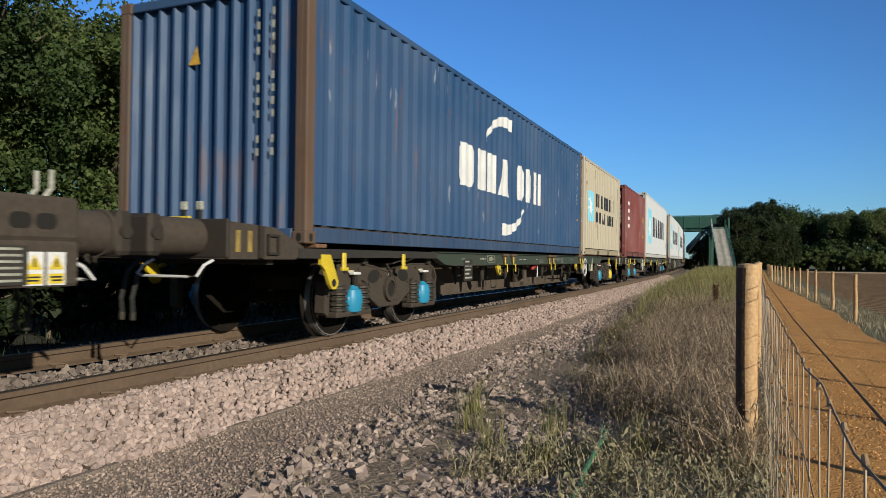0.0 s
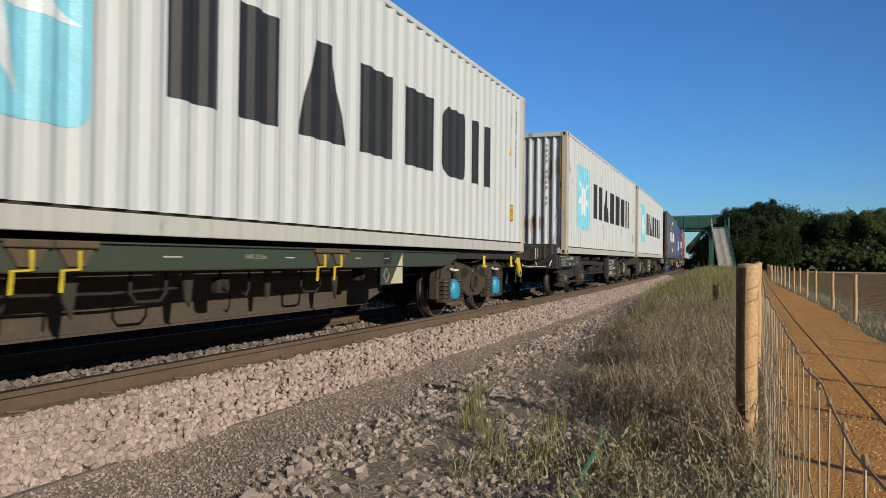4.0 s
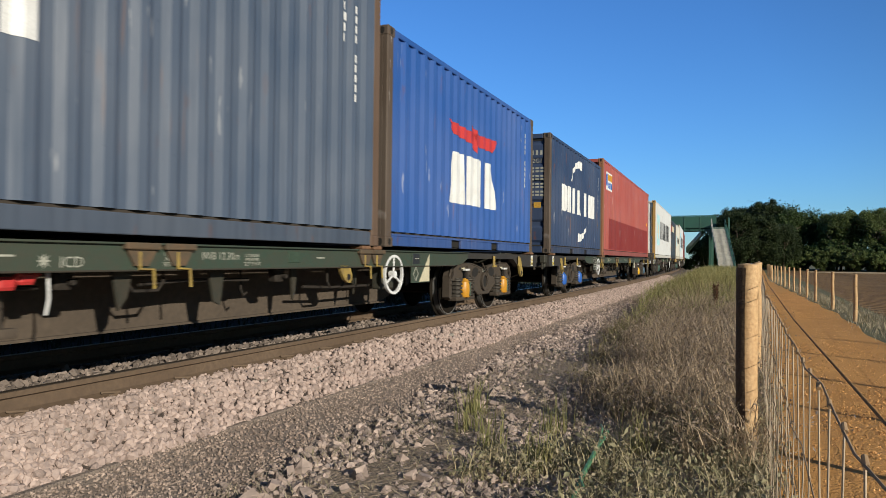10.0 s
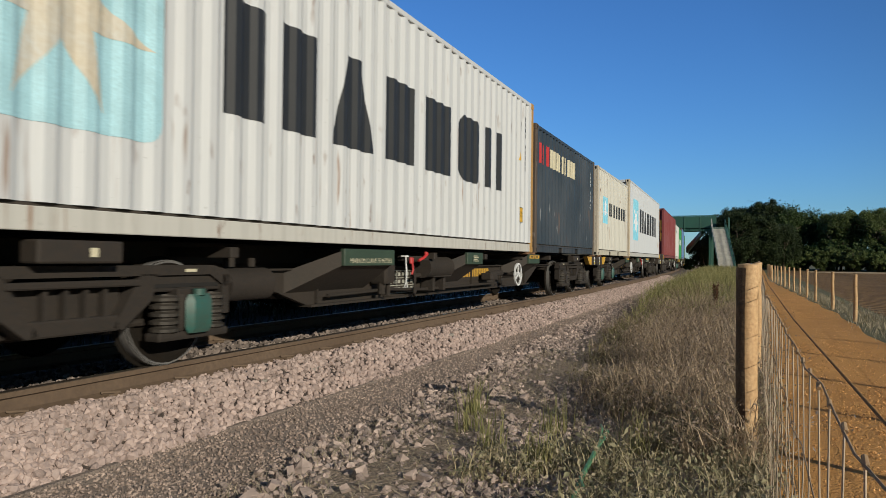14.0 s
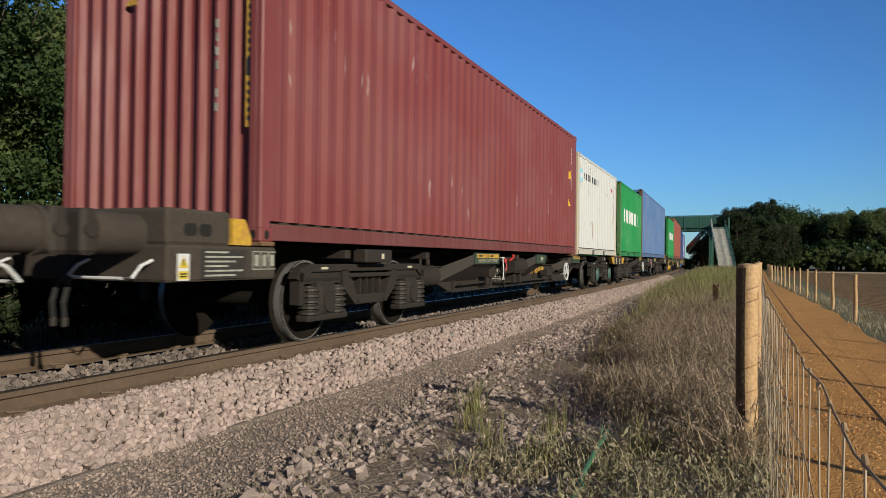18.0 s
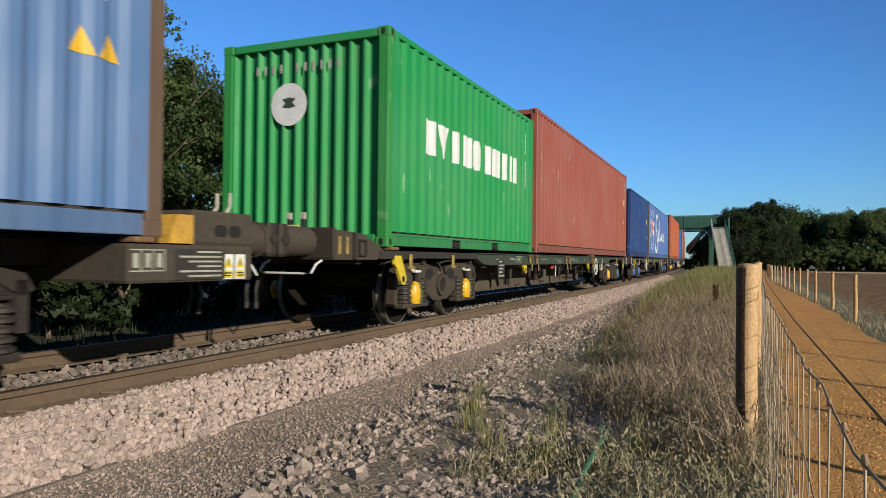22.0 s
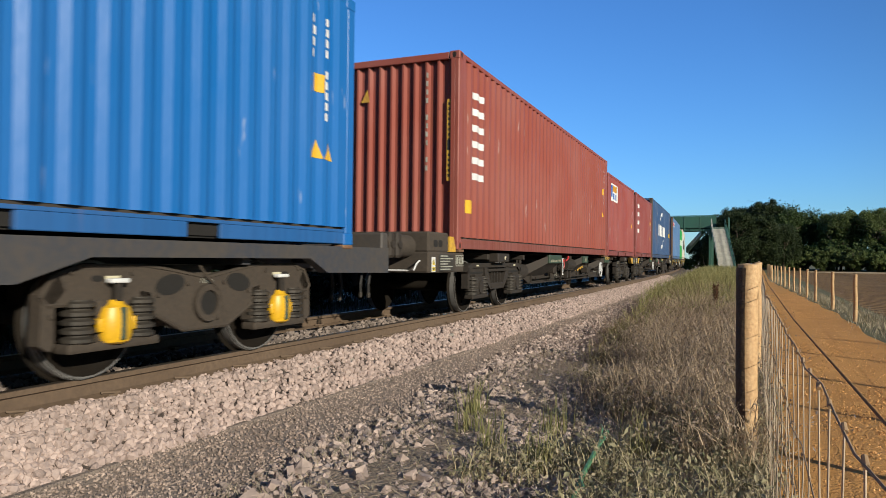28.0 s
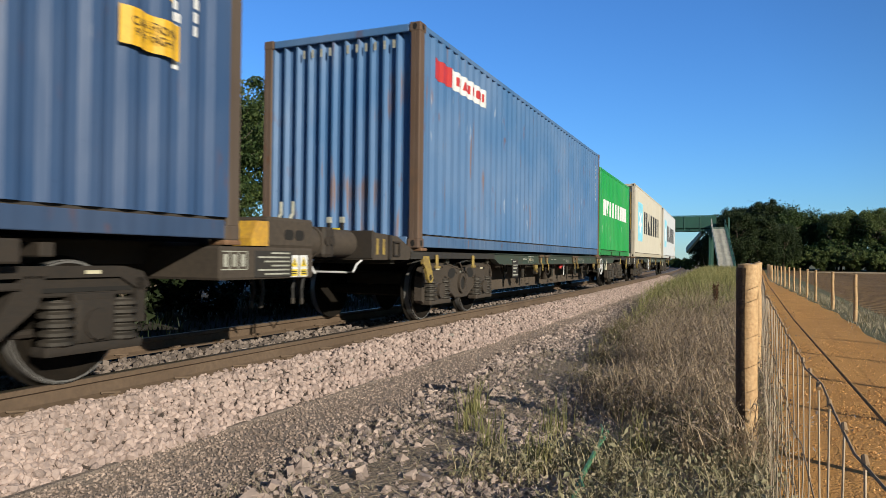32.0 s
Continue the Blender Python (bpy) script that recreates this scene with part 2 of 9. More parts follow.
# dark timber colour that paints the shaded post of the near pair
M_POSTSHADE = surface("bark_timber", (0.13, 0.085, 0.05), (0.09, 0.06, 0.038), 6, 40, 0.9, 0, 0.6, 0.006)
M_WIRE = surface("rusted_wire", (0.26, 0.145, 0.06), (0.32, 0.19, 0.09), 6, 40, 0.9, 0.0, 0, 0.002, (0.16, 0.09, 0.045), gloss=0.1)
M_NET = surface("weathered_net_wire", (0.34, 0.24, 0.145), (0.40, 0.30, 0.19), 6, 40, 0.9, 0.0, 0, 0.002, (0.20, 0.13, 0.08), gloss=0.1)
M_STAY = surface("pale_galvanised_wire", (0.50, 0.41, 0.30), (0.40, 0.33, 0.25), 6, 40, 0.6, 0.1, 0, 0.002, (0.30, 0.25, 0.19))
M_BRIDGE = surface("bridge_green_enamel", (0.035, 0.115, 0.085), (0.03, 0.09, 0.07), 0.8, 12, 0.5, 0, 0.15, 0.005)
M_STEP = surface("concrete_steps", (0.48, 0.47, 0.42), (0.38, 0.37, 0.33), 1.5, 20, 0.85, 0, 0.2, 0.004)
M_BARK = surface("tree_bark", (0.17, 0.135, 0.10), (0.11, 0.09, 0.065), 3, 20, 0.9, 0, 0.6, 0.02)


def leafy(name, a, b, see=0.35):
    m, nt, s = nodes_of(name)
    g = nt.nodes.new("ShaderNodeNewGeometry")
    col = mix(nt, g.outputs["Random Per Island"], a, b)
    vec = coords(nt)
    col = mix(nt, times(nt, noise_fac(nt, vec, 0.5, 3), 0.5), col, tuple(x * 0.6 for x in a))
    nt.links.new(col, s.inputs["Base Color"])
    s.inputs["Roughness"].default_value = 0.6
    s.inputs["Specular IOR Level"].default_value = 0.25
    tr = nt.nodes.new("ShaderNodeBsdfTranslucent")
    nt.links.new(col, tr.inputs["Color"])
    mx = nt.nodes.new("ShaderNodeMixShader")
    mx.inputs[0].default_value = see
    nt.links.new(s.outputs[0], mx.inputs[1])
    nt.links.new(tr.outputs[0], mx.inputs[2])
    nt.links.new(mx.outputs[0], nt.nodes["Material Output"].inputs["Surface"])
    return m


M_LEAF = leafy("leaf_green", (0.066, 0.112, 0.034), (0.150, 0.190, 0.062))
M_LEAF2 = leafy("leaf_dark_green", (0.036, 0.070, 0.024), (0.080, 0.118, 0.038))
# leaf green with the wood's inner shade put into the colour
M_LEAFSHADE = leafy("leaf_deep_green", (0.020, 0.036, 0.014), (0.046, 0.066, 0.024), 0.25)
# lighter leaf: sunlight on the right-hand wood is put into the colour
M_LEAFSUN = leafy("leaf_mid_green", (0.085, 0.130, 0.045), (0.165, 0.200, 0.070), 0.4)
# far-side plants: the shade behind the train is put into this green
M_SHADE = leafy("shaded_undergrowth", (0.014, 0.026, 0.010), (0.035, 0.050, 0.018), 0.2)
M_DRY = leafy("dry_stalk", (0.25, 0.19, 0.125), (0.58, 0.455, 0.315), 0.25)
M_DRY2 = leafy("seed_head", (0.22, 0.17, 0.13), (0.43, 0.345, 0.27), 0.25)
M_UNDER = leafy("olive_undergrowth", (0.125, 0.113, 0.062), (0.345, 0.28, 0.18), 0.25)
M_GRASS = leafy("grass_blade", (0.17, 0.185, 0.065), (0.44, 0.39, 0.185), 0.3)
M_STRAW = leafy("straw_stem", (0.25, 0.235, 0.125), (0.60, 0.50, 0.32), 0.2)
M_WEED = leafy("weed_leaf", (0.22, 0.20, 0.12), (0.55, 0.465, 0.335), 0.25)
M_HERB = leafy("herb_leaf", (0.165, 0.175, 0.09), (0.47, 0.42, 0.275), 0.25)


# ------------------------------------------------------------------ geometry helpers
class Geo:
    """Collects vertices and faces of one part."""

    def __init__(self):
        self.v, self.f, self.mi = [], [], []
        self.slot = 0

    def face(self, *pts):
        n = len(self.v)
        self.v += [tuple(p) for p in pts]
        self.f.append(tuple(range(n, n + len(pts))))
        self.mi.append(self.slot)
        return self

    def poly(self, verts, faces):
        n = len(self.v)
        self.v += [tuple(p) for p in verts]
        self.f += [tuple(i + n for i in f) for f in faces]
        self.mi += [self.slot] * len(faces)
        return self

    def box(self, x0, x1, y0, y1, z0, z1, b=0.0):
        if b <= 0:
            vs = [(x, y, z) for x in (x0, x1) for y in (y0, y1) for z in (z0, z1)]
            return self.poly(vs, [(0, 1, 3, 2), (4, 6, 7, 5), (0, 4, 5, 1), (2, 3, 7, 6), (0, 2, 6, 4), (1, 5, 7, 3)])
        ring = lambda i: [(x0 + i, y0 + b), (x0 + b, y0 + i), (x1 - b, y0 + i), (x1 - i, y0 + b), (x1 - i, y1 - b), (x1 - b, y1 - i), (x0 + b, y1 - i), (x0 + i, y1 - b)]
        vs = [(x, y, z0) for x, y in ring(b * 0.6)] + [(x, y, z0 + b) for x, y in ring(0)] + [(x, y, z1 - b) for x, y in ring(0)] + [(x, y, z1) for x, y in ring(b * 0.6)]
        fs = [tuple(range(7, -1, -1)), tuple(range(24, 32))]
        for k in range(3):
            for i in range(8):
                j = (i + 1) % 8
                fs.append((k * 8 + i, k * 8 + j, k * 8 + 8 + j, k * 8 + 8 + i))
        return self.poly(vs, fs)

    def tube(self, p0, p1, r0, r1=None, n=12, caps=True):
        r1 = r0 if r1 is None else r1
        p0, p1 = Vector(p0), Vector(p1)
        d = (p1 - p0).normalized()
        a = d.orthogonal().normalized()
        c = d.cross(a)
        vs = [p + (a * math.cos(k * math.tau / n) + c * math.sin(k * math.tau / n)) * r for p, r in ((p0, r0), (p1, r1)) for k in range(n)]
        fs = [(i, (i + 1) % n, n + (i + 1) % n, n + i) for i in range(n)]
        if caps:
            fs += [tuple(range(n - 1, -1, -1)), tuple(range(n, 2 * n))]
        return self.poly(vs, fs)

    def pipe(self, pts, r, n=6):
        """One unbroken bent rod through the points."""
        pts = [Vector(p) for p in pts]
        base = len(self.v)
        for i, p in enumerate(pts):
            d = (pts[min(i + 1, len(pts) - 1)] - pts[max(i - 1, 0)]).normalized()
            up = Vector((1, 0, 0)) if abs(d.x) < 0.8 else Vector((0, 1, 0))
            a = d.cross(up).normalized()
            c = d.cross(a)
            self.v += [tuple(p + (a * math.cos(k * math.tau / n) + c * math.sin(k * math.tau / n)) * r) for k in range(n)]
        for i in range(len(pts) - 1):
            for k in range(n):
                j = (k + 1) % n
                self.f.append((base + i * n + k, base + i * n + j, base + (i + 1) * n + j, base + (i + 1) * n + k))
                self.mi.append(self.slot)
        self.f += [tuple(base + k for k in range(n - 1, -1, -1)), tuple(base + (len(pts) - 1) * n + k for k in range(n))]
        self.mi += [self.slot, self.slot]
        return self

    def prism(self, outline, x0, x1):
        """Outline in (y, z), extruded along x."""
        n = len(outline)
        vs = [(x0, y, z) for y, z in outline] + [(x1, y, z) for y, z in outline]
        fs = [tuple(range(n - 1, -1, -1)), tuple(range(n, 2 * n))] + [(i, (i + 1) % n, n + (i + 1) % n, n + i) for i in range(n)]
        return self.poly(vs, fs)

    def ring(self, c, r0, r1, x0, x1, n=24):
        """Flat ring round an axis along x."""
        cx, cy, cz = c
        vs = []
        for x, r in ((x0, r0), (x0, r1), (x1, r1), (x1, r0)):
            vs += [(cx + x, cy + r * math.cos(k * math.tau / n), cz + r * math.sin(k * math.tau / n)) for k in range(n)]
        fs = [(q * n + i, q * n + (i + 1) % n, ((q + 1) % 4) * n + (i + 1) % n, ((q + 1) % 4) * n + i) for q in range(4) for i in range(n)]
        return self.poly(vs, fs)

    def lathe(self, prof, n=28, c=(0, 0, 0)):
        """Profile of (x, r) turned round the x axis."""
        vs = [(c[0] + x, c[1] + r * math.cos(k * math.tau / n), c[2] + r * math.sin(k * math.tau / n)) for x, r in prof for k in range(n)]
        fs = [(q * n + i, q * n + (i + 1) % n, (q + 1) * n + (i + 1) % n, (q + 1) * n + i) for q in range(len(prof) - 1) for i in range(n)]
        fs += [tuple(range(n - 1, -1, -1)), tuple(range((len(prof) - 1) * n, len(prof) * n))]
        return self.poly(vs, fs)


def mesh_of(name, geo, mats, smooth=False):
    me = bpy.data.meshes.new(name)
    me.from_pydata(geo.v, [], geo.f)
    for m in mats if isinstance(mats, (list, tuple)) else [mats]:
        me.materials.append(m)
    if isinstance(mats, (list, tuple)) and len(mats) > 1:
        me.polygons.foreach_set("material_index", geo.mi)
    if smooth:
        me.polygons.foreach_set("use_smooth", [True] * len(me.polygons))
    bm = bmesh.new()
    bm.from_mesh(me)
    bmesh.ops.recalc_face_normals(bm, faces=bm.faces)
    bm.to_mesh(me)
    bm.free()
    if smooth:
        me.set_sharp_from_angle(angle=radians(35))
    return me


def part(name, geo, mat, parent, label="", smooth=False, at=None):
    ob = new(name, geo if isinstance(geo, bpy.types.Mesh) else mesh_of(name, geo, mat, smooth))
    if parent:
        ob.parent = parent
    if at is not None:
        ob.matrix_basis = at
    if label:
        ob["label"] = label
    return ob


def bars(name, g, mat, parent, label=""):
    """Each plain box of a geometry as a part of its own."""
    for i in range(len(g.v) // 8):
        one = Geo()
        one.v, one.f, one.mi = g.v[8 * i:8 * i + 8], [tuple(k - 8 * i for k in f) for f in g.f[6 * i:6 * i + 6]], [0] * 6
        part(name, one, mat, parent, label)


def thing(name, label, category, group="", kind=""):
    return tagged(new(name), label, category, group, kind)


def cloud(name, verts, faces, mat, smooth=False):
    """A mesh from large arrays of vertices and equal-sided faces."""
    me = bpy.data.meshes.new(name)
    verts, faces = np.asarray(verts, np.float32), np.asarray(faces, np.int32)
    k = faces.shape[1]
    me.vertices.add(len(verts))
    me.vertices.foreach_set("co", verts.ravel())
    me.loops.add(faces.size)
    me.loops.foreach_set("vertex_index", faces.ravel())
    me.polygons.add(len(faces))
    me.polygons.foreach_set("loop_start", np.arange(0, faces.size, k, dtype=np.int32))
    me.polygons.foreach_set("use_smooth", np.zeros(len(faces), bool))
    me.materials.append(mat)
    me.update(calc_edges=True)
    return me


TRAIN = []          # (thing, place in the train)
WHEELS = []         # wheelsets that roll

# ------------------------------------------------------------------ ground
def spread_y():
    return ([-60, -40, -25, -15, -8, -4] + list(np.arange(-2, 40, 0.5)) + list(np.arange(40, 130, 2.5)) + [135, 150, 170, 200, 240, 300, 400, 600, 1000, 1800])


PATH_Z = -0.35
RIGHT = [-0.5, -0.15, 0.10, 0.4, 0.8, 1.62, 1.95, 2.6, 4, 6, 9, 13, 20, 30, 45, 70, 110, 200, 400, 900, 1800]


def field_fence_x(y):
    return max(0.75, 1.82 - 0.036 * max(0.0, y - 18.5))


def build_ground():
    ys = spread_y()
    left = [-1800, -900, -400, -200, -110, -70, -45, -32, -24, -18]
    rel = [-7.0, -4.5, -2.9, -2.2, -1.7, -1.3, -0.4, 0.4, 1.07, 1.44, 1.9, 2.35]
    relz = [-0.55, -0.5, -0.5, -0.48, -0.40, -0.19, -0.20, -0.20, -0.175, -0.43, -0.45, -0.46]
    cols = len(left) + len(rel) + 2 + len(RIGHT)
    verts, faces, mi = [], [], []
    for y in ys:
        xt = track_x(y)
        xs = [min(x, xt - 8) for x in left] + [xt + r for r in rel]
        zs = [-0.55] * len(left) + relz
        a, b = xs[-1], RIGHT[0]
        hump = 0.42 * math.exp(-((y - 44) / 22) ** 2)
        for w in (0.35, 0.7):
            xs.append(a + (b - a) * w)
            zs.append(-0.42 + hump + 0.05 * noise.noise(Vector((y * 0.4, w * 7, 0))))
        for x in RIGHT:
            z = PATH_Z + 0.015 * noise.noise(Vector((x * 0.8, y * 0.5, 3)))
            if x >= 4:
                z = -0.42 + 0.06 * noise.noise(Vector((x * 0.15, y * 0.15, 1))) if x < 200 else -0.45
            if x == 0.8:
                x = 0.4 + 0.5 * (field_fence_x(y) - 0.5)
            if x == 1.62:
                x = field_fence_x(y) - 0.10 + 0.05 * math.sin(y * 1.7)
            if x == 1.95:
                x = field_fence_x(y) + 0.2
            xs.append(x)
            zs.append(z)
        verts += [(x, y, z) for x, z in zip(xs, zs)]
    nl = len(left)
    for j in range(len(ys) - 1):
        for i in range(cols - 1):
            faces.append((j * cols + i, j * cols + i + 1, (j + 1) * cols + i + 1, (j + 1) * cols + i))
            r = i - nl
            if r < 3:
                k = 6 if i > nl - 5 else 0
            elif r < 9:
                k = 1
            elif r < 11:
                k = 2
            elif r < 16:
                k = 3
            elif r < 19:
                k = 4
            elif r < 21:
                k = 0
            else:
                k = (7 if 97 < ys[j] < 104 and r > 22 else 5) if ys[j] < 108 and i < cols - 3 else 0
            mi.append(k)
    me = bpy.data.meshes.new("ground")
    me.from_pydata(verts, [], faces)
    for m in (M_LAND, M_BALLAST, M_CESS, M_SOIL, M_PATH, M_FIELD, M_FARSHADE, M_TRACK):
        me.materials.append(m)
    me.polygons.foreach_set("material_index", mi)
    me.polygons.foreach_set("use_smooth", [True] * len(mi))
    tagged(new("ground", me), "railway cess, verge, orange gravel path and ploughed field", "ground", kind="structure")


build_ground()


# ------------------------------------------------------------------ track
def curve_sweep(profile, off, y0, y1, step=2.0):
    """Profile of (x, z) swept along the track line at an offset."""
    g = Geo()
    ys = list(np.arange(y0, y1 + 0.01, step))
    n = len(profile)
    for y in ys:
        xt, a = track_x(y), BEND * max(0, y - BEND_Y)
        g.v += [(xt + off + x, y + (off + x) * a, z) for x, z in profile]
    for j in range(len(ys) - 1):
        for i in range(n):
            k = (i + 1) % n
            g.f.append((j * n + i, j * n + k, (j + 1) * n + k, (j + 1) * n + i))
            g.mi.append(0)
    return g


RAIL = [(-0.07, -0.159), (0.07, -0.159), (0.07, -0.148), (0.012, -0.125), (0.010, -0.05), (0.035, -0.036), (0.035, -0.006), (0.030, -0.002),
        (-0.030, -0.002), (-0.035, -0.006), (-0.035, -0.036), (-0.010, -0.05), (-0.012, -0.125), (-0.07, -0.148)]
HEAD = [(-0.031, -0.001), (0.031, -0.001), (0.028, 0.002), (-0.028, 0.002)]


def build_track():
    clip = Geo().box(-0.05, 0.05, -0.045, 0.045, -0.158, -0.128, 0.01).tube((-0.03, -0.05, -0.12), (0.06, 0.04, -0.12), 0.011, n=6)
    clip_me = mesh_of("rail_clip", clip, M_RAIL)
    for off, nm in ((0.7525, "running_rail"), (-0.7525, "running_rail")):
        rail = tagged(new(nm), "weathered brown steel running rail on sleepers", "rail", "rails of the track")
        part("rail_section", curve_sweep(RAIL, off, -30, 160), M_RAIL, rail, smooth=False)
        part("running_surface", curve_sweep(HEAD, off, -30, 160), M_RAILTOP, rail, "polished steel head")
        for i in range(60):
            y = 2.2 + 0.7 * i
            part("rail_clip", clip_me, None, rail, at=pose(track_x(y) + off + 0.075, y, 0))
    sl = Geo()
    sl.poly([(x, y, z) for x, y, z in ((-1.25, -0.14, -0.4), (1.25, -0.14, -0.4), (1.25, 0.14, -0.4), (-1.25, 0.14, -0.4), (-1.16, -0.11, -0.18), (1.16, -0.11, -0.18), (1.16, 0.11, -0.18), (-1.16, 0.11, -0.18))],
            [(3, 2, 1, 0), (4, 5, 6, 7), (0, 1, 5, 4), (1, 2, 6, 5), (2, 3, 7, 6), (3, 0, 4, 7)])
    me = mesh_of("sleeper", sl, M_SLEEPER)
    for i in range(90):
        y = -3.4 + 0.7 * i
        ob = tagged(new("sleeper", me), "grey concrete sleeper bedded in ballast", "sleeper", "sleepers of the track")
        ob.matrix_world = track_pose(y, -0.035)


build_track()
# ------------------------------------------------------------------ containers
HALF = 1.219
PITCH, DEEP = 0.278, 0.032


def folds(a, b, pitch=PITCH):
    """Fold lines (place, depth) of a corrugated sheet between a and b: flat at both ends."""
    n = int((b - a - 0.1) / pitch)
    start = a + 0.5 * ((b - a) - n * pitch)
    out = [(a, 0.0)]
    for i in range(n):
        y = start + i * pitch
        k = pitch / PITCH
        out += [(y + 0.02 * k, 0.0), (y + 0.088 * k, 1.0), (y + 0.158 * k, 1.0), (y + 0.226 * k, 0.0)]
    out.append((b, 0.0))
    return out


def clip_convex(poly, y, keep_low):
    out = []
    for i in range(len(poly)):
        a, b = poly[i], poly[(i + 1) % len(poly)]
        ia, ib = (a[0] <= y) == keep_low, (b[0] <= y) == keep_low
        if ia:
            out.append(a)
        if ia != ib:
            k = (y - a[0]) / (b[0] - a[0])
            out.append((y, a[1] + (b[1] - a[1]) * k))
    return out


def painted(geo, polys, fl, lift=0.003):
    """Flat shapes in (along, up) laid onto a folded side wall, cut at every fold."""
    ys = [p for p, _ in fl]
    ds = [d * DEEP for _, d in fl]
    for poly in polys:
        rest = list(poly)
        lo, hi = min(p[0] for p in rest), max(p[0] for p in rest)
        for y in ys:
            if lo < y < hi:
                piece = clip_convex(rest, y, True)
                rest = clip_convex(rest, y, False)
                if len(piece) > 2:
                    geo.face(*[(HALF - 0.006 - np.interp(a, ys, ds) + lift, a, z) for a, z in piece])
                if len(rest) < 3:
                    break
        if len(rest) > 2:
            geo.face(*[(HALF - 0.006 - np.interp(a, ys, ds) + lift, a, z) for a, z in rest])
    return geo


def rect(y0, y1, z0, z1):
    return [(y0, z0), (y1, z0), (y1, z1), (y0, z1)]


def word_bars(n, y0, y1, z0, z1, weight=0.3, gap=0.16, seed=0):
    """A word as a row of plain upright bars and slabs, one or two for each sign."""
    w = (y1 - y0) / n
    out = []
    for i in range(n):
        a, b = y0 + w * i + w * gap * 0.5, y0 + w * (i + 1) - w * gap * 0.5
        s = (b - a) * weight * 1.15
        if (i + seed) % 2 == 0:
            out += [rect(a, a + s, z0, z1), rect(b - s, b, z0, z1)]
        else:
            out += [rect(a + 0.16 * (b - a), b - 0.16 * (b - a), z0, z1)]
    return out


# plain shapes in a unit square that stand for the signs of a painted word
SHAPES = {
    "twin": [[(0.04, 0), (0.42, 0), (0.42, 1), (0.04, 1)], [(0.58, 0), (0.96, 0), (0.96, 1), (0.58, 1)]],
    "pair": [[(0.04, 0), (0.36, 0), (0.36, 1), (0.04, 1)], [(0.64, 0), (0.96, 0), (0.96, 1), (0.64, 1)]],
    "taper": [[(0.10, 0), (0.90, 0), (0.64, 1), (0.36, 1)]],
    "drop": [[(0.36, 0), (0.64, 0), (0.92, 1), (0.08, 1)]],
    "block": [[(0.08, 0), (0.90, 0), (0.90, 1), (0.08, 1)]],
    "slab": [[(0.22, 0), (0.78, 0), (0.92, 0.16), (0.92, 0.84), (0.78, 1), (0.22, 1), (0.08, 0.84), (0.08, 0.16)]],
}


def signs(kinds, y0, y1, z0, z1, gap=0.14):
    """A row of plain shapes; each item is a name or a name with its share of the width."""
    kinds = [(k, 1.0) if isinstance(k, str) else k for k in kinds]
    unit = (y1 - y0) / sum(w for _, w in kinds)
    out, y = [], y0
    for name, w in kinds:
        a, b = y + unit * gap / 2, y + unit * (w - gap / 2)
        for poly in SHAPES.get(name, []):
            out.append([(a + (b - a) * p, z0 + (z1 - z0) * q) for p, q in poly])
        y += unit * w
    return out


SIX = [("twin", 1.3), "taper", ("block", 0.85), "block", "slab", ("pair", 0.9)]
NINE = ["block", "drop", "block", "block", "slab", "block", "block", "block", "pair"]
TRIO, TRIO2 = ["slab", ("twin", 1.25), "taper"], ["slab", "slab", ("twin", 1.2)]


def code_column(y, z1, z0, n, w=0.07):
    """A column of small unreadable signs."""
    h = (z1 - z0) / n
    return [rect(y, y + w * (0.6 + 0.4 * ((i * 5) % 3) / 2), z1 - h * (i + 0.75), z1 - h * i) for i in range(n) if i % 6 != 4]


def star(yc, zc, r, n=7, inner=0.36):
    pts = []
    for i in range(2 * n):
        a = math.pi / 2 + i * math.pi / n
        k = r if i % 2 == 0 else r * inner
        pts.append((yc + k * math.cos(a), zc + k * math.sin(a)))
    out = []
    for i in range(0, 2 * n, 2):
        out.append([(yc, zc), pts[i - 1], pts[i], pts[(i + 1) % (2 * n)]])
    return out


def rounded(y0, y1, z0, z1, r=0.14, k=5):
    pts = []
    for cy, cz, a0 in ((y1 - r, z1 - r, 0), (y0 + r, z1 - r, 90), (y0 + r, z0 + r, 180), (y1 - r, z0 + r, 270)):
        for i in range(k):
            a = radians(a0 + 90 * i / (k - 1))
            pts.append((cy + r * math.cos(a), cz + r * math.sin(a)))
    return [pts]


def stroke(pts, w0, w1=None):
    """A painted stroke of changing width through points, its pieces meeting edge to edge."""
    w1 = w0 if w1 is None else w1
    n = len(pts)
    left, right = [], []
    for i in range(n):
        a, b = pts[max(i - 1, 0)], pts[min(i + 1, n - 1)]
        if i in (0, n - 1) and math.dist(pts[0], pts[-1]) < 1e-6:
            a, b = pts[-2], pts[1]
        l = math.dist(a, b) or 1
        nx, nz = -(b[1] - a[1]) / l, (b[0] - a[0]) / l
        w = (w0 + (w1 - w0) * i / (n - 1)) / 2
        left.append((pts[i][0] + nx * w, pts[i][1] + nz * w))
        right.append((pts[i][0] - nx * w, pts[i][1] - nz * w))
    return [[right[i], right[i + 1], left[i + 1], left[i]] for i in range(n - 1)]


def arc(y, z, ry, rz, a0, a1, n=12):
    return [(y + ry * math.cos(radians(a0 + (a1 - a0) * i / n)), z + rz * math.sin(radians(a0 + (a1 - a0) * i / n))) for i in range(n + 1)]


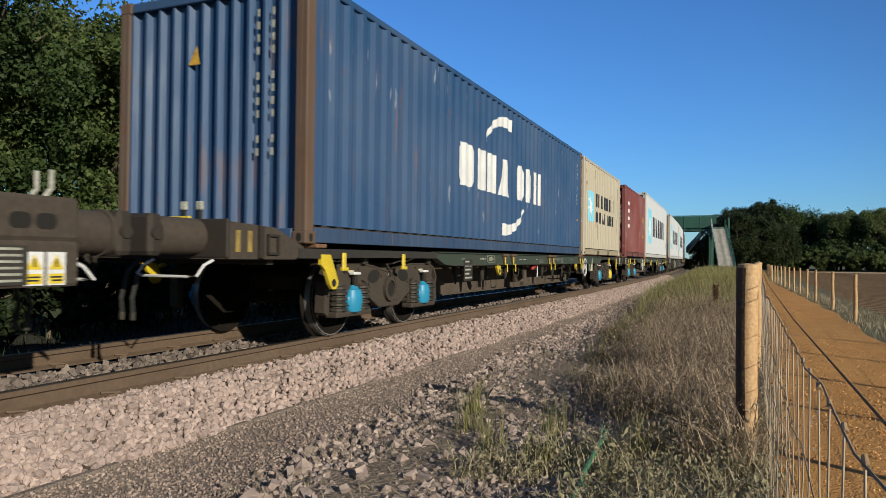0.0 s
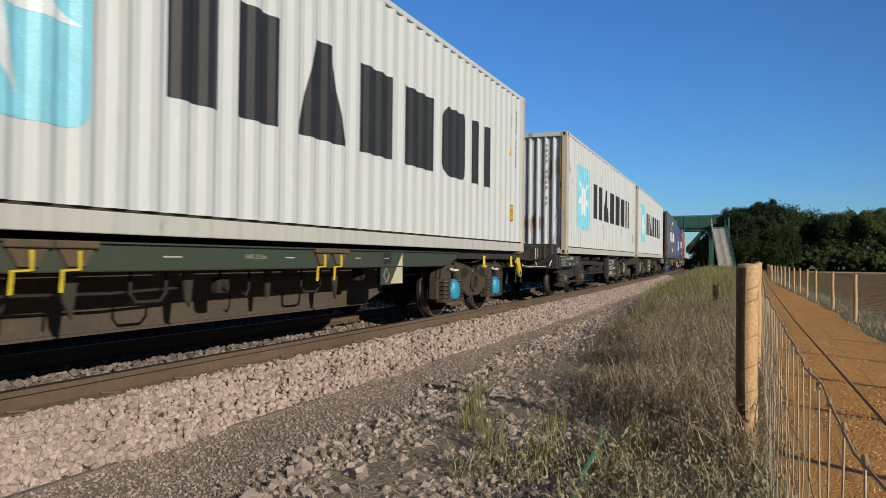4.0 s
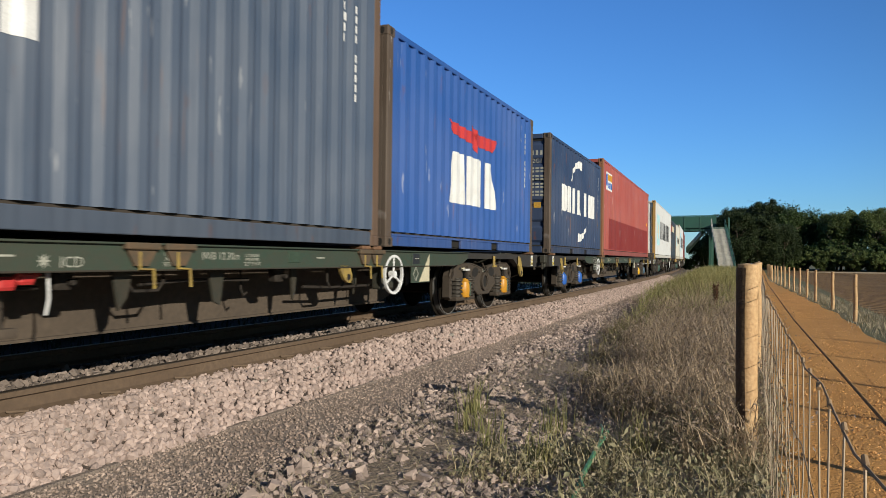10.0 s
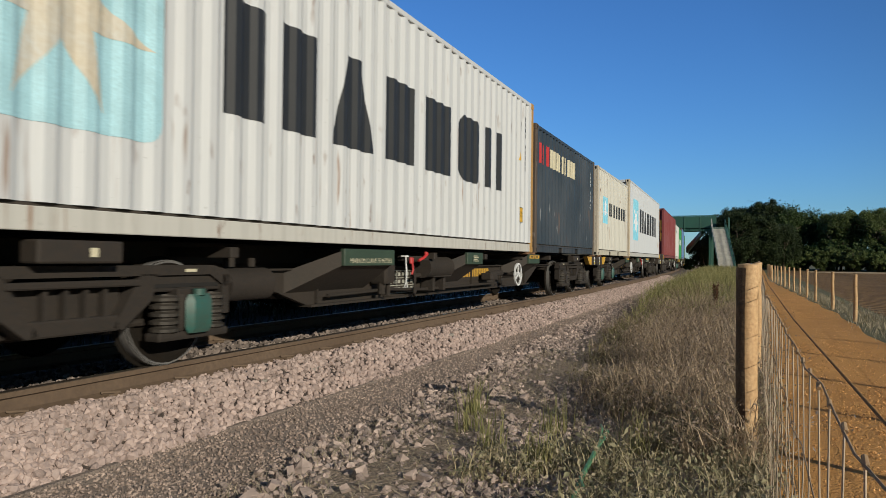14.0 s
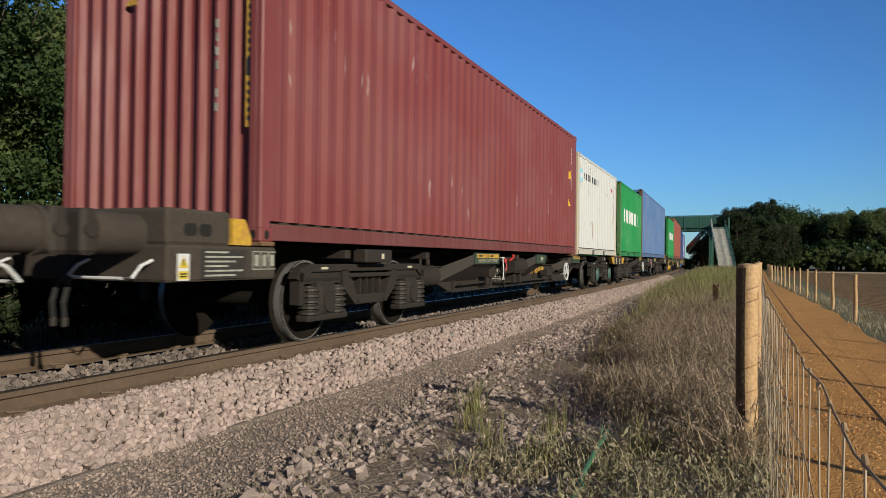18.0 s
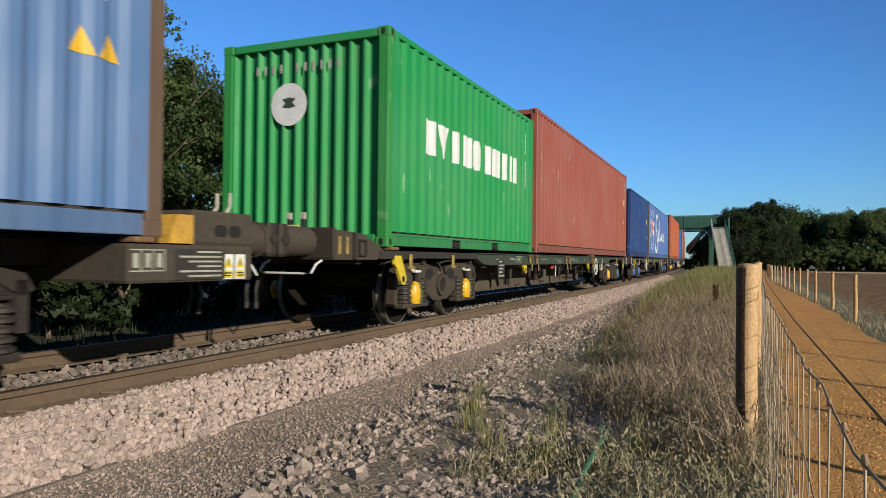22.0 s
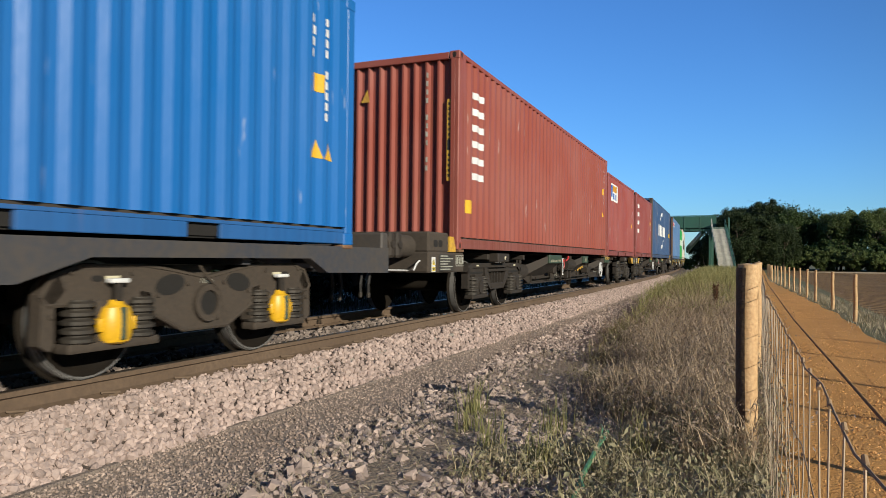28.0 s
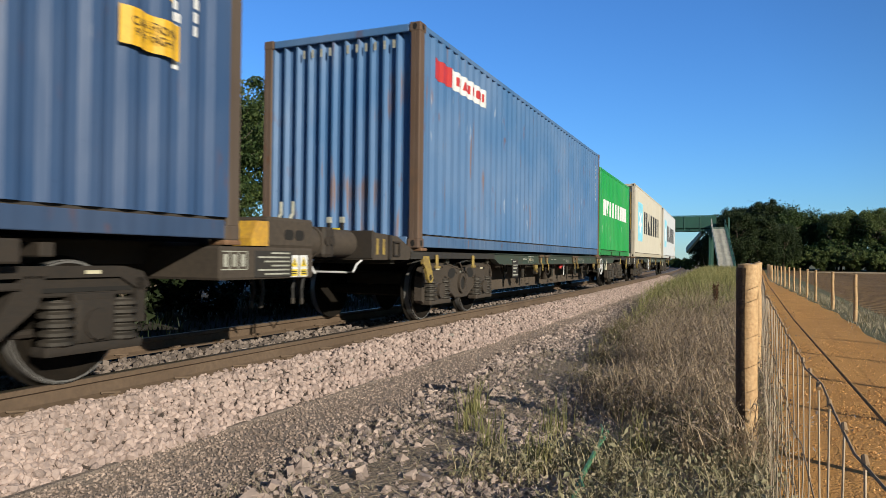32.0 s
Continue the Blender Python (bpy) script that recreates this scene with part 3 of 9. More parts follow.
def lettering(name, words, size, mat, parent, m, label=""):
    """Readable writing as flat mesh on a thing; m puts the text's plane in place."""
    cu = bpy.data.curves.new(name, "FONT")
    cu.body, cu.size, cu.align_x, cu.align_y = words, size, "CENTER", "CENTER"
    cu.space_line, cu.resolution_u = 0.9, 2
    tmp = bpy.data.objects.new(name, cu)
    me = bpy.data.meshes.new_from_object(tmp)
    bpy.data.objects.remove(tmp)
    bpy.data.curves.remove(cu)
    me.materials.clear()
    me.materials.append(mat)
    ob = new(name, me)
    ob.parent, ob.matrix_basis = parent, m
    if label:
        ob["label"] = label
    return ob


ON_SIDE = lambda y, z, x=HALF + 0.004: pose(x, y, z, 90, 0, 90)     # writing on the +x side, read from +x
ON_LEAD = lambda x, z, y: pose(x, y, z, 90, 0, 0)                   # writing on the -y end

CAST = {}


def shared(key, make):
    if key not in CAST:
        CAST[key] = make()
    return CAST[key]


def corner_casting_mesh(mat):
    g = Geo()
    g.box(-0.081, 0.081, -0.089, 0.089, -0.059, 0.059, 0.012)
    return mesh_of("corner_casting", g, mat)


# dark oval laid on the casting for the shade in its slot
def casting_hole_mesh(end):
    g = Geo()
    ring = [(0.030 * math.cos(k * math.tau / 14), 0.010 * (1 if math.sin(k * math.tau / 14) > 0 else -1) + 0.032 * math.sin(k * math.tau / 14)) for k in range(14)]
    vs = [((0.0825, q, z) if not end else (q, -0.0905, z)) for q, z in ring] + [((0.0790, q, z) if not end else (q, -0.0870, z)) for q, z in ring]
    g.poly(vs, [tuple(range(14)), tuple(range(27, 13, -1))] + [(i, (i + 1) % 14, 14 + (i + 1) % 14, 14 + i) for i in range(14)])
    return mesh_of("casting_hole", g, M_HOLESHADE)


def container(u, L, H, colour, label, lead="panel", rust=0.35, fade=0.25, dirt=0.3, post=None, rough=0.45, group="containers on the train", marks=None, holes=True):
    """An ISO box: folded side walls, end wall or doors, posts, rails, castings, roof and floor."""
    root = thing("shipping_container", label, "container", group)
    key = (tuple(colour), rust, fade, dirt, rough)
    mat = shared(("mat",) + key, lambda: paint("container_enamel", colour, rough, rust, fade, dirt))
    base = tuple(c * k for c, k in zip(colour, (0.90, 0.86, 0.78))) if min(colour) > 0.25 else tuple(c * 0.72 + 0.012 for c in colour)
    rmat = shared(("rail",) + key, lambda: paint("grimy_rail_enamel", base, rough + 0.1, min(1.0, rust + 0.3), fade, 0.7))
    pmat = mat if post is None else shared(("post", post), lambda: paint("weathered_post", post, 0.7, 0.9, 0.2, 0.5))
    a, b = -L / 2, L / 2
    z0, z1 = 0.165, H - 0.075
    fl = folds(a + 0.13, b - 0.13)

    def wall(sign):
        g = Geo()
        xs = lambda d: sign * (HALF - 0.006 - d * DEEP)
        n = len(fl)
        for z in (z0 + 0.018, z1 + 0.01):
            g.v += [(xs(d), y, z) for y, d in fl]
        for z in (z0 + 0.018, z1 + 0.01):
            g.v += [(xs(d) - sign * 0.003, y, z) for y, d in fl]
        for i in range(n - 1):
            g.f.append((i, i + 1, n + i + 1, n + i))
            g.f.append((2 * n + i, 2 * n + i + 1, 3 * n + i + 1, 3 * n + i))
            g.mi += [0, 0]
        return mesh_of("side_wall", g, mat)
    part("side_wall", shared(("wall", 1, L, H) + key, lambda: wall(1)), None, root, "corrugated side wall")
    part("side_wall", shared(("wall", -1, L, H) + key, lambda: wall(-1)), None, root, "corrugated side wall")

    def end(sign):
        g = Geo()
        n = 11
        p = (2 * HALF - 0.30) / n
        fe = [(-HALF + 0.12, 0.0)]
        for i in range(n):
            x = -HALF + 0.15 + i * p
            fe += [(x + 0.015, 0.0), (x + 0.048, 1.0), (x + p - 0.048, 1.0), (x + p - 0.015, 0.0)]
        fe.append((HALF - 0.12, 0.0))
        ye = lambda d: sign * (L / 2 - 0.03 - d * 0.055)
        n = len(fe)
        for z in (0.14, H - 0.08):
            g.v += [(x, ye(d), z) for x, d in fe]
        for i in range(n - 1):
            g.f.append((i, i + 1, n + i + 1, n + i))
            g.mi.append(0)
        for z in (0.14, H - 0.08):
            g.v += [(x, ye(d) - sign * 0.003, z) for x, d in fe]
        for i in range(n - 1):
            g.f.append((2 * n + i, 2 * n + i + 1, 3 * n + i + 1, 3 * n + i))
            g.mi.append(0)
        return mesh_of("end_wall", g, mat)
    part("end_wall", shared(("end", 1, L, H) + key, lambda: end(1)), None, root, "corrugated end wall")
    if lead == "panel":
        part("end_wall", shared(("end", -1, L, H) + key, lambda: end(-1)), None, root, "corrugated end wall")
    else:
        bar = shared("bar", lambda: plain("galvanised_bar", (0.42, 0.42, 0.42), 0.45, 0.6))
        for s in (-1, 1):
            x0, x1 = (0.005, HALF - 0.10) if s > 0 else (-HALF + 0.10, -0.005)
            g = Geo().box(x0, x1, a + 0.055, a + 0.085, 0.15, H - 0.13, 0.006)
            n = 5
            h = (H - 0.36) / n
            for k in range(n):
                zc = 0.18 + k * h
                g.poly([(x0 + 0.05, a + 0.055, zc + 0.05), (x1 - 0.05, a + 0.055, zc + 0.05), (x1 - 0.05, a + 0.055, zc + h - 0.03), (x0 + 0.05, a + 0.055, zc + h - 0.03),
                        (x0 + 0.07, a + 0.022, zc + 0.10), (x1 - 0.07, a + 0.022, zc + 0.10), (x1 - 0.07, a + 0.022, zc + h - 0.08), (x0 + 0.07, a + 0.022, zc + h - 0.08)],
                       [(4, 5, 6, 7), (0, 1, 5, 4), (1, 2, 6, 5), (2, 3, 7, 6), (3, 0, 4, 7)])
            door = part("door", g, mat, root, "steel cargo door")
            g = Geo()
            for q0, q1, r0, r1 in ((x0, x0 + 0.03, 0.15, H - 0.13), (x1 - 0.03, x1, 0.15, H - 0.13), (x0, x1, 0.15, 0.18), (x0, x1, H - 0.16, H - 0.13)):
                g.box(q0, q1, a + 0.04, a + 0.06, r0, r1, 0.004)
            part("door_seal", g, M_BLACK, door, "black rubber door seal")
            for xb in (0.20, 0.66):
                g = Geo().tube((s * xb, a - 0.004, 0.10), (s * xb, a - 0.004, H - 0.09), 0.019, n=10)
                rod = part("locking_bar", g, bar, door, "galvanised locking bar", True)
                for zc in (0.13, 0.62, 1.32, 1.95, H - 0.13):
                    part("bar_bracket", Geo().box(s * xb - 0.045, s * xb + 0.045, a - 0.028, a + 0.03, zc - 0.035, zc + 0.035, 0.010), bar, rod)
            for zc, sh in ((0.96, 0.0), (1.14, 0.10)):
                g = Geo().pipe([(s * (0.20 + sh), a - 0.03, zc), (s * (0.36 + sh), a - 0.045, zc + 0.01), (s * (0.56 + sh), a - 0.03, zc - 0.02)], 0.016, 6).box(s * (0.38 + sh) - 0.05, s * (0.38 + sh) + 0.05, a - 0.035, a + 0.03, zc - 0.045, zc + 0.045, 0.012)
                part("door_handle", g, bar, door)
            if s > 0:
                yy = a + 0.019
                up = lambda x, z: pose(x, yy, z, 90, 0, 0)
                for k in range(7):
                    part("code_mark", Geo().box(0.36 + 0.095 * k + (0.06 if k > 3 else 0), 0.41 + 0.095 * k + (0.06 if k > 3 else 0), yy - 0.001, yy + 0.001, H - 0.47, H - 0.37), M_STENCIL, door)
                lettering("door_writing", "22G1", 0.13, M_STENCIL, door, up(0.90, H - 0.60), "white writing")
                for k, words in enumerate(("MAX GR.", "TARE", "PAYLOAD", "CU. CAP.")):
                    zc = H - 0.80 - 0.17 * k
                    lettering("door_writing", words, 0.075, M_STENCIL, door, up(0.46, zc), "white writing")
                    for q in range(2):
                        for c in range(3):
                            part("data_mark", Geo().box(0.78 + 0.11 * c, 0.86 + 0.11 * c, yy - 0.001, yy + 0.001, zc - 0.045 + 0.07 * q, zc - 0.005 + 0.07 * q), M_STENCIL, door)
                part("door_plate", Geo().box(0.86, 1.02, yy - 0.003, yy, 0.98, 1.10, 0.001), M_AMBER, door, "yellow plate")
    # posts
    for sx in (-1, 1):
        for sy in (-1, 1):
            g = Geo()
            x0, x1 = (HALF - 0.075, HALF - 0.002) if sx > 0 else (-HALF + 0.002, -HALF + 0.075)
            y0, y1 = (L / 2 - 0.145, L / 2 - 0.002) if sy > 0 else (-L / 2 + 0.002, -L / 2 + 0.145)
            g.box(x0, x1, y0, y1, 0.11, H - 0.11, 0.012)
            yy0, yy1 = (y1 - 0.06, y1) if sy > 0 else (y0, y0 + 0.06)
            xx0, xx1 = (x0 - 0.06, x0 + 0.01) if sx > 0 else (x1 - 0.01, x1 + 0.06)
            g.box(xx0, xx1, yy0, yy1, 0.11, H - 0.11, 0.006)
            part("corner_post", shared(("postm", sx, sy, L, H, post) + key, lambda: mesh_of("corner_post", g, pmat)), None, root)
    cm = shared(("cast", post) + key, lambda: corner_casting_mesh(pmat))
    hm = [shared(("hole", k), lambda: casting_hole_mesh(k)) for k in (0, 1)]
    for sx in (-1, 1):
        for sy in (-1, 1):
            for z in (0.059, H - 0.059):
                c = part("corner_casting", cm, None, root, at=pose(sx * (HALF - 0.079), sy * (L / 2 - 0.087), z))
                if holes and sx > 0 and sy < 0:
                    for hole in hm:
                        part("casting_hole", hole, None, c, "flat dark oval for the shade in the slot")
    # rails
    for sx in (-1, 1):
        x0, x1 = (HALF - 0.05, HALF - 0.008) if sx > 0 else (-HALF + 0.008, -HALF + 0.05)
        g = Geo()
        if L > 7:
            g.box(x0, x1, a + 0.17, b - 0.17, 0.012, 0.158, 0.006)
            part("bottom_rail", shared(("brail", sx, L) + key, lambda: mesh_of("bottom_rail", g, rmat)), None, root)
        else:
            for k, (s0, s1) in enumerate(((a + 0.17, -1.03), (-0.67, 0.67), (1.03, b - 0.17))):
                part("bottom_rail", shared(("brail", sx, k) + key, lambda: mesh_of("bottom_rail", Geo().box(x0, x1, s0, s1, 0.012, 0.128, 0.006), rmat)), None, root)
            part("rail_strip", shared(("strip", sx) + key, lambda: mesh_of("rail_strip", Geo().box(x0, x1, a + 0.17, b - 0.17, 0.130, 0.158, 0.004), rmat)), None, root)
        # strip in the joint, coloured dark for the shade under the wall
        gx0, gx1 = (HALF - 0.062, HALF - 0.046) if sx > 0 else (-HALF + 0.046, -HALF + 0.062)
        part("rail_groove", shared(("groove", sx, L), lambda: mesh_of("rail_groove", Geo().box(gx0, gx1, a + 0.15, b - 0.15, 0.145, 0.20), M_JOINTSHADE)), None, root, "dark joint strip, shade put into its colour")
        g2 = Geo().box(x0 - 0.01, x1 + 0.004, a + 0.16, b - 0.16, H - 0.078, H - 0.008, 0.010)
        part("top_rail", shared(("trail", sx, L, H) + key, lambda: mesh_of("top_rail", g2, mat)), None, root)
        if L < 7:
            for y in (-0.85, 0.85):
                part("fork_pocket", shared(("pocket", sx, y), lambda: mesh_of("fork_pocket", Geo().box(x0 - 0.3, x0 - 0.02, y - 0.178, y + 0.178, 0.012, 0.127), M_HOLESHADE)), None, root, "near-black block for the shade in the fork pocket")
    for sy in (-1, 1):
        y0, y1 = (L / 2 - 0.07, L / 2 - 0.008) if sy > 0 else (-L / 2 + 0.008, -L / 2 + 0.07)
        g = Geo().box(-HALF + 0.17, HALF - 0.17, y0, y1, H - 0.11, H - 0.012, 0.008)
        part("end_header", g, mat, root)
        g = Geo().box(-HALF + 0.17, HALF - 0.17, y0, y1, 0.012, 0.145, 0.008)
        part("end_sill", g, mat, root)

    def roof():
        g = Geo()
        fr = folds(a + 0.1, b - 0.1, 0.209 * 1.2)
        n = len(fr)
        for x in (-HALF + 0.03, HALF - 0.03):
            g.v += [(x, y, H - 0.006 - d * 0.02) for y, d in fr]
        for i in range(n - 1):
            g.f.append((i, i + 1, n + i + 1, n + i))
            g.mi.append(0)
        g.box(-HALF + 0.04, HALF - 0.04, a + 0.1, b - 0.1, H - 0.06, H - 0.04)
        return mesh_of("roof", g, mat)
    part("roof", shared(("roof", L, H) + key, roof), None, root, "corrugated roof panel")
    part("floor_pan", shared(("pan", L), lambda: mesh_of("floor_pan", Geo().box(-HALF + 0.05, HALF - 0.05, a + 0.08, b - 0.08, 0.03, 0.15), M_HOLESHADE)), None, root)
    # rust stains and scars common to all: small code column near the tail end
    if marks:
        marks(root, fl, a, H)
    TRAIN.append((root, u + L / 2, BASE_Z))
    return root


def mark(root, fl, name, polys, mat, label="", lift=0.003):
    if name in ("brand_marks", "logo_shape") and len(polys) > 1:
        for p in polys:
            part("brand_block", painted(Geo(), [p], fl, lift), mat, root, "plain painted block")
        return None
    ob = part(name, painted(Geo(), polys, fl, lift), mat, root, label)
    bm = bmesh.new()
    bm.from_mesh(ob.data)
    bmesh.ops.remove_doubles(bm, verts=bm.verts, dist=0.0004)
    bm.to_mesh(ob.data)
    bm.free()
    return ob


def codes(root, fl, L, H, mat=M_WHITE, tail=0.55):
    mark(root, fl, "code_marks", code_column(L / 2 - tail, H - 0.35, H - 1.5, 11) + code_column(L / 2 - tail - 0.2, H - 0.35, H - 0.8, 4), mat, "small unreadable code marks")


def warn(root, fl, y, z, s=0.16):
    mark(root, fl, "warning_mark", [[(y, z), (y + s, z), (y + s / 2, z + s)]], M_SIGN, "amber warning triangle")


def end_marks(root, a, H, tri=None, column=None, row=None, strip=None, roundel=None):
    """Small signs on the leading end wall."""
    y = a + 0.024

    def flat(name, polys, mat, label="", lift=0.0):
        g = Geo()
        for p in polys:
            g.face(*[(x, y - lift, z) for x, z in p])
        part(name, g, mat, root, label)
    if tri:
        x, z = tri
        flat("warning_mark", [[(x, z), (x + 0.15, z), (x + 0.11, z + 0.2)]], M_AMBER, "yellow warning triangle")
    if column:
        for x in column:
            flat("code_marks", [rect(x - 0.016 - 0.006 * (k % 2), x + 0.016, H - 0.28 - 0.125 * k - 0.075, H - 0.28 - 0.125 * k) for k in range(12) if k not in (4, 9)], M_STENCIL, "column of unreadable code marks")
    if row:
        x0, x1, z = row
        n = 11
        flat("code_marks", [rect(x0 + (x1 - x0) * k / n, x0 + (x1 - x0) * k / n + 0.04, z, z + 0.11) for k in range(n) if k != 4], M_STENCIL, "row of unreadable code marks")
    if strip:
        x, z0, z1 = strip
        flat("caution_strip", [rect(x, x + 0.07, z0, z1)], M_AMBER, "yellow caution strip with dark marks")
        flat("caution_marks", [rect(x + 0.02, x + 0.05, z0 + 0.06 + 0.075 * k, z0 + 0.10 + 0.075 * k) for k in range(int((z1 - z0) / 0.075) - 1) if k not in (5, 6)] + [rect(x + 0.008, x + 0.062, z0 + 0.45, z0 + 0.60)], M_INK, "", 0.002)
    if roundel:
        x, z, r = roundel
        flat("roundel", [[(x + r * math.cos(k * math.tau / 20), z + r * math.sin(k * math.tau / 20)) for k in range(20)]], M_WHITE, "white round mark")
        flat("roundel_shape", [[(x + 0.09 * math.cos(k * math.tau / 8) * (1.6 if k % 2 else 0.6), z + 0.02 + 0.07 * math.sin(k * math.tau / 8)) for k in range(8)]], M_DGREEN, "", 0.002)


def height_plate(root, y, z, s=1.0):
    """Yellow plate giving the height of a tall box."""
    x = HALF - 0.001
    p = part("height_plate", Geo().box(x - 0.003, x, y - 0.085 * s, y + 0.085 * s, z - 0.14 * s, z + 0.14 * s, 0.001), M_SIGN, root, "amber height plate")
    for y0, y1, z0, z1 in ((-0.085, 0.085, -0.14, -0.13), (-0.085, 0.085, 0.13, 0.14), (-0.085, -0.077, -0.14, 0.14), (0.077, 0.085, -0.14, 0.14)):
        part("plate_border", Geo().box(x, x + 0.001, y + y0 * s, y + y1 * s, z + z0 * s, z + z1 * s), M_INK, p)
    lettering("plate_writing", "2.9m\n9'6\"", 0.075 * s, M_INK, root, ON_SIDE(y, z, x + 0.002), "black writing")


def marks_pale(L, faded=False):
    """Pale line's livery: light blue square with a white star, dark word of six signs."""
    def put(root, fl, a, H):
        s = 1.0 if L > 7 else 0.5
        if L > 7:
            mark(root, fl, "logo_panel", rounded(a + 1.2, a + 2.78, 0.66, 2.28), M_FADEDBLUE if faded else M_SKYBLUE, "light blue square panel")
            mark(root, fl, "logo_star", star(a + 1.98, 1.47, 0.75), M_FADEDSTAR if faded else M_STAR, "seven-pointed star", 0.005)
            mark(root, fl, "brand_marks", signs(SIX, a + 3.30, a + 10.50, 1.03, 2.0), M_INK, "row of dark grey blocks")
        codes(root, fl, L, H, M_INK)
        warn(root, fl, L / 2 - 0.9, H - 1.2)
        if H > 2.7:
            end_marks(root, a, H, strip=(1.04, 1.10, 2.55), column=(0.72,))
            height_plate(root, a + 11.43, 0.69)
    return put


def marks_swoosh(L, w0, w1, z0, z1, plate=False, far_plate=False):
    """White word of two groups between two swooping arcs."""
    def put(root, fl, a, H):
        w = w1 - w0
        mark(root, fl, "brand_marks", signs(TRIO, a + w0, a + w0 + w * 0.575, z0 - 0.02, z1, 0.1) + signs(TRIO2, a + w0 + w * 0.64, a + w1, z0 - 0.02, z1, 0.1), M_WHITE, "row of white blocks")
        c = a + 0.5 * (w0 + w1)
        sp = w * 0.27 / 1.2
        mark(root, fl, "swoosh", stroke(arc(c + 0.05, z1 - 0.1, sp * 1.12, 0.75, 160, 78, 9), 0.05, 0.22), M_WHITE, "white swooping arc")
        mark(root, fl, "swoosh", stroke(arc(c + 0.05, z0 + 0.12, sp * 1.12, 0.72, 262, 335, 9), 0.22, 0.05), M_WHITE, "white swooping arc")
        codes(root, fl, L, H)
        end_marks(root, a, H, tri=(-0.27, 1.84), column=(0.62, 0.80))
        if plate:
            mark(root, fl, "caution_plate", [rect(a + 0.27, a + 0.57, 0.53, 0.89)], M_SIGN, "amber caution plate", 0.040)
            lettering("caution_writing", "CAUTION\n9'6\nHIGH\nCONTAINER", 0.075, M_INK, root, ON_SIDE(a + 0.42, 0.71, HALF + 0.040), "black writing")
        elif far_plate:
            mark(root, fl, "caution_plate", [rect(a + 10.97, a + 11.50, 1.29, 1.55)], M_SIGN, "amber caution plate", 0.040)
            lettering("caution_writing", "CAUTION\n9'6 HIGH", 0.085, M_INK, root, ON_SIDE(a + 11.235, 1.42, HALF + 0.040), "black writing")
            warn(root, fl, a + 11.30, 1.72, 0.16)
            mark(root, fl, "code_marks", code_column(a + 11.47, 1.75, 1.22, 6), M_WHITE, "small unreadable code marks")
        else:
            warn(root, fl, L / 2 - 0.55, H - 1.75, 0.2)
    return put


def marks_wide(L, y0, y1, z0, z1, n=9):
    def put(root, fl, a, H):
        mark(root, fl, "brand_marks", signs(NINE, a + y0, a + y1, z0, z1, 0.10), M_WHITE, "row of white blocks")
        codes(root, fl, L, H)
        end_marks(root, a, H, row=(-0.70, 0.62, H - 0.42), roundel=(-0.2, H - 0.82, 0.27))
    return put


def marks_plate(L, y0, y1, z0, z1, patch=None):
    def put(root, fl, a, H):
        mark(root, fl, "logo_panel", [rect(a + y0, a + y1, z0, z1)], M_WHITE, "white logo panel")
        mark(root, fl, "logo_shape", [rect(a + y0 + 0.25 * (y1 - y0), a + y1 - 0.06, z0 + 0.55 * (z1 - z0), z1 - 0.05)], M_ORANGE, "amber block", 0.005)
        mark(root, fl, "logo_shape", [rect(a + y0 + 0.06, a + y0 + 0.2 * (y1 - y0), z0 + 0.12, z1 - 0.06)] + word_bars(4, a + y0 + 0.24 * (y1 - y0), a + y1 - 0.06, z0 + 0.06, z0 + 0.45 * (z1 - z0)), M_BLUE, "blue blocks", 0.005)
        if patch:
            mark(root, fl, "repaint_patch", [rect(*patch)], shared("patch", lambda: paint("dark_red_repaint", (0.20, 0.022, 0.022), 0.5, 0.1, 0.1, 0.2)), "darker red repainted patch", 0.002)
        codes(root, fl, L, H)
        warn(root, fl, L / 2 - 0.7, H - 1.5)
    return put


def marks_plain(L):
    def put(root, fl, a, H):
        codes(root, fl, L, H)
        warn(root, fl, L / 2 - 0.75, H - 1.75, 0.18)
        warn(root, fl, L / 2 - 0.55, H - 1.75, 0.18)
        mark(root, fl, "height_mark", [rect(L / 2 - 0.7, L / 2 - 0.56, H - 1.1, H - 0.92)], M_SIGN, "amber height plate")
        end_marks(root, a, H, tri=(-0.42, 2.0) if H < 2.7 else (-0.42, 2.25), column=(0.70,), strip=(1.02, 1.0, 2.2) if H > 2.7 else None)
    return put


def marks_column(L, y0, y1, z0, z1, n=6):
    """A word painted downwards."""
    def put(root, fl, a, H):
        h = (z1 - z0) / n
        polys = [rect(a + y0, a + y1, z0 + i * h + 0.05, z0 + (i + 0.62) * h) for i in range(n)]
        mark(root, fl, "brand_marks", polys, M_WHITE, "column of white blocks")
        marks_plain(L)(root, fl, a, H)
        if L > 7:
            mark(root, fl, "height_mark", [rect(a + 0.3, a + 0.6, 0.55, 0.75)], M_SIGN, "amber height plate")
    return put


def marks_sealand(root, fl, a, H):
    mark(root, fl, "logo_panel", rounded(a + 0.53, a + 1.37, 0.92, 1.76, 0.05), M_SKYBLUE, "light blue square panel")
    mark(root, fl, "logo_star", star(a + 0.95, 1.34, 0.38), M_STAR, "white seven-pointed star", 0.005)
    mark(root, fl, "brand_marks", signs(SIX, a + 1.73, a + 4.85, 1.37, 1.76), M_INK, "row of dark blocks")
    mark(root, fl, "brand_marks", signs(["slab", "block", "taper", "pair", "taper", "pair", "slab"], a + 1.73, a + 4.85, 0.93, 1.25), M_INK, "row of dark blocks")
    codes(root, fl, 6.058, H, M_INK)


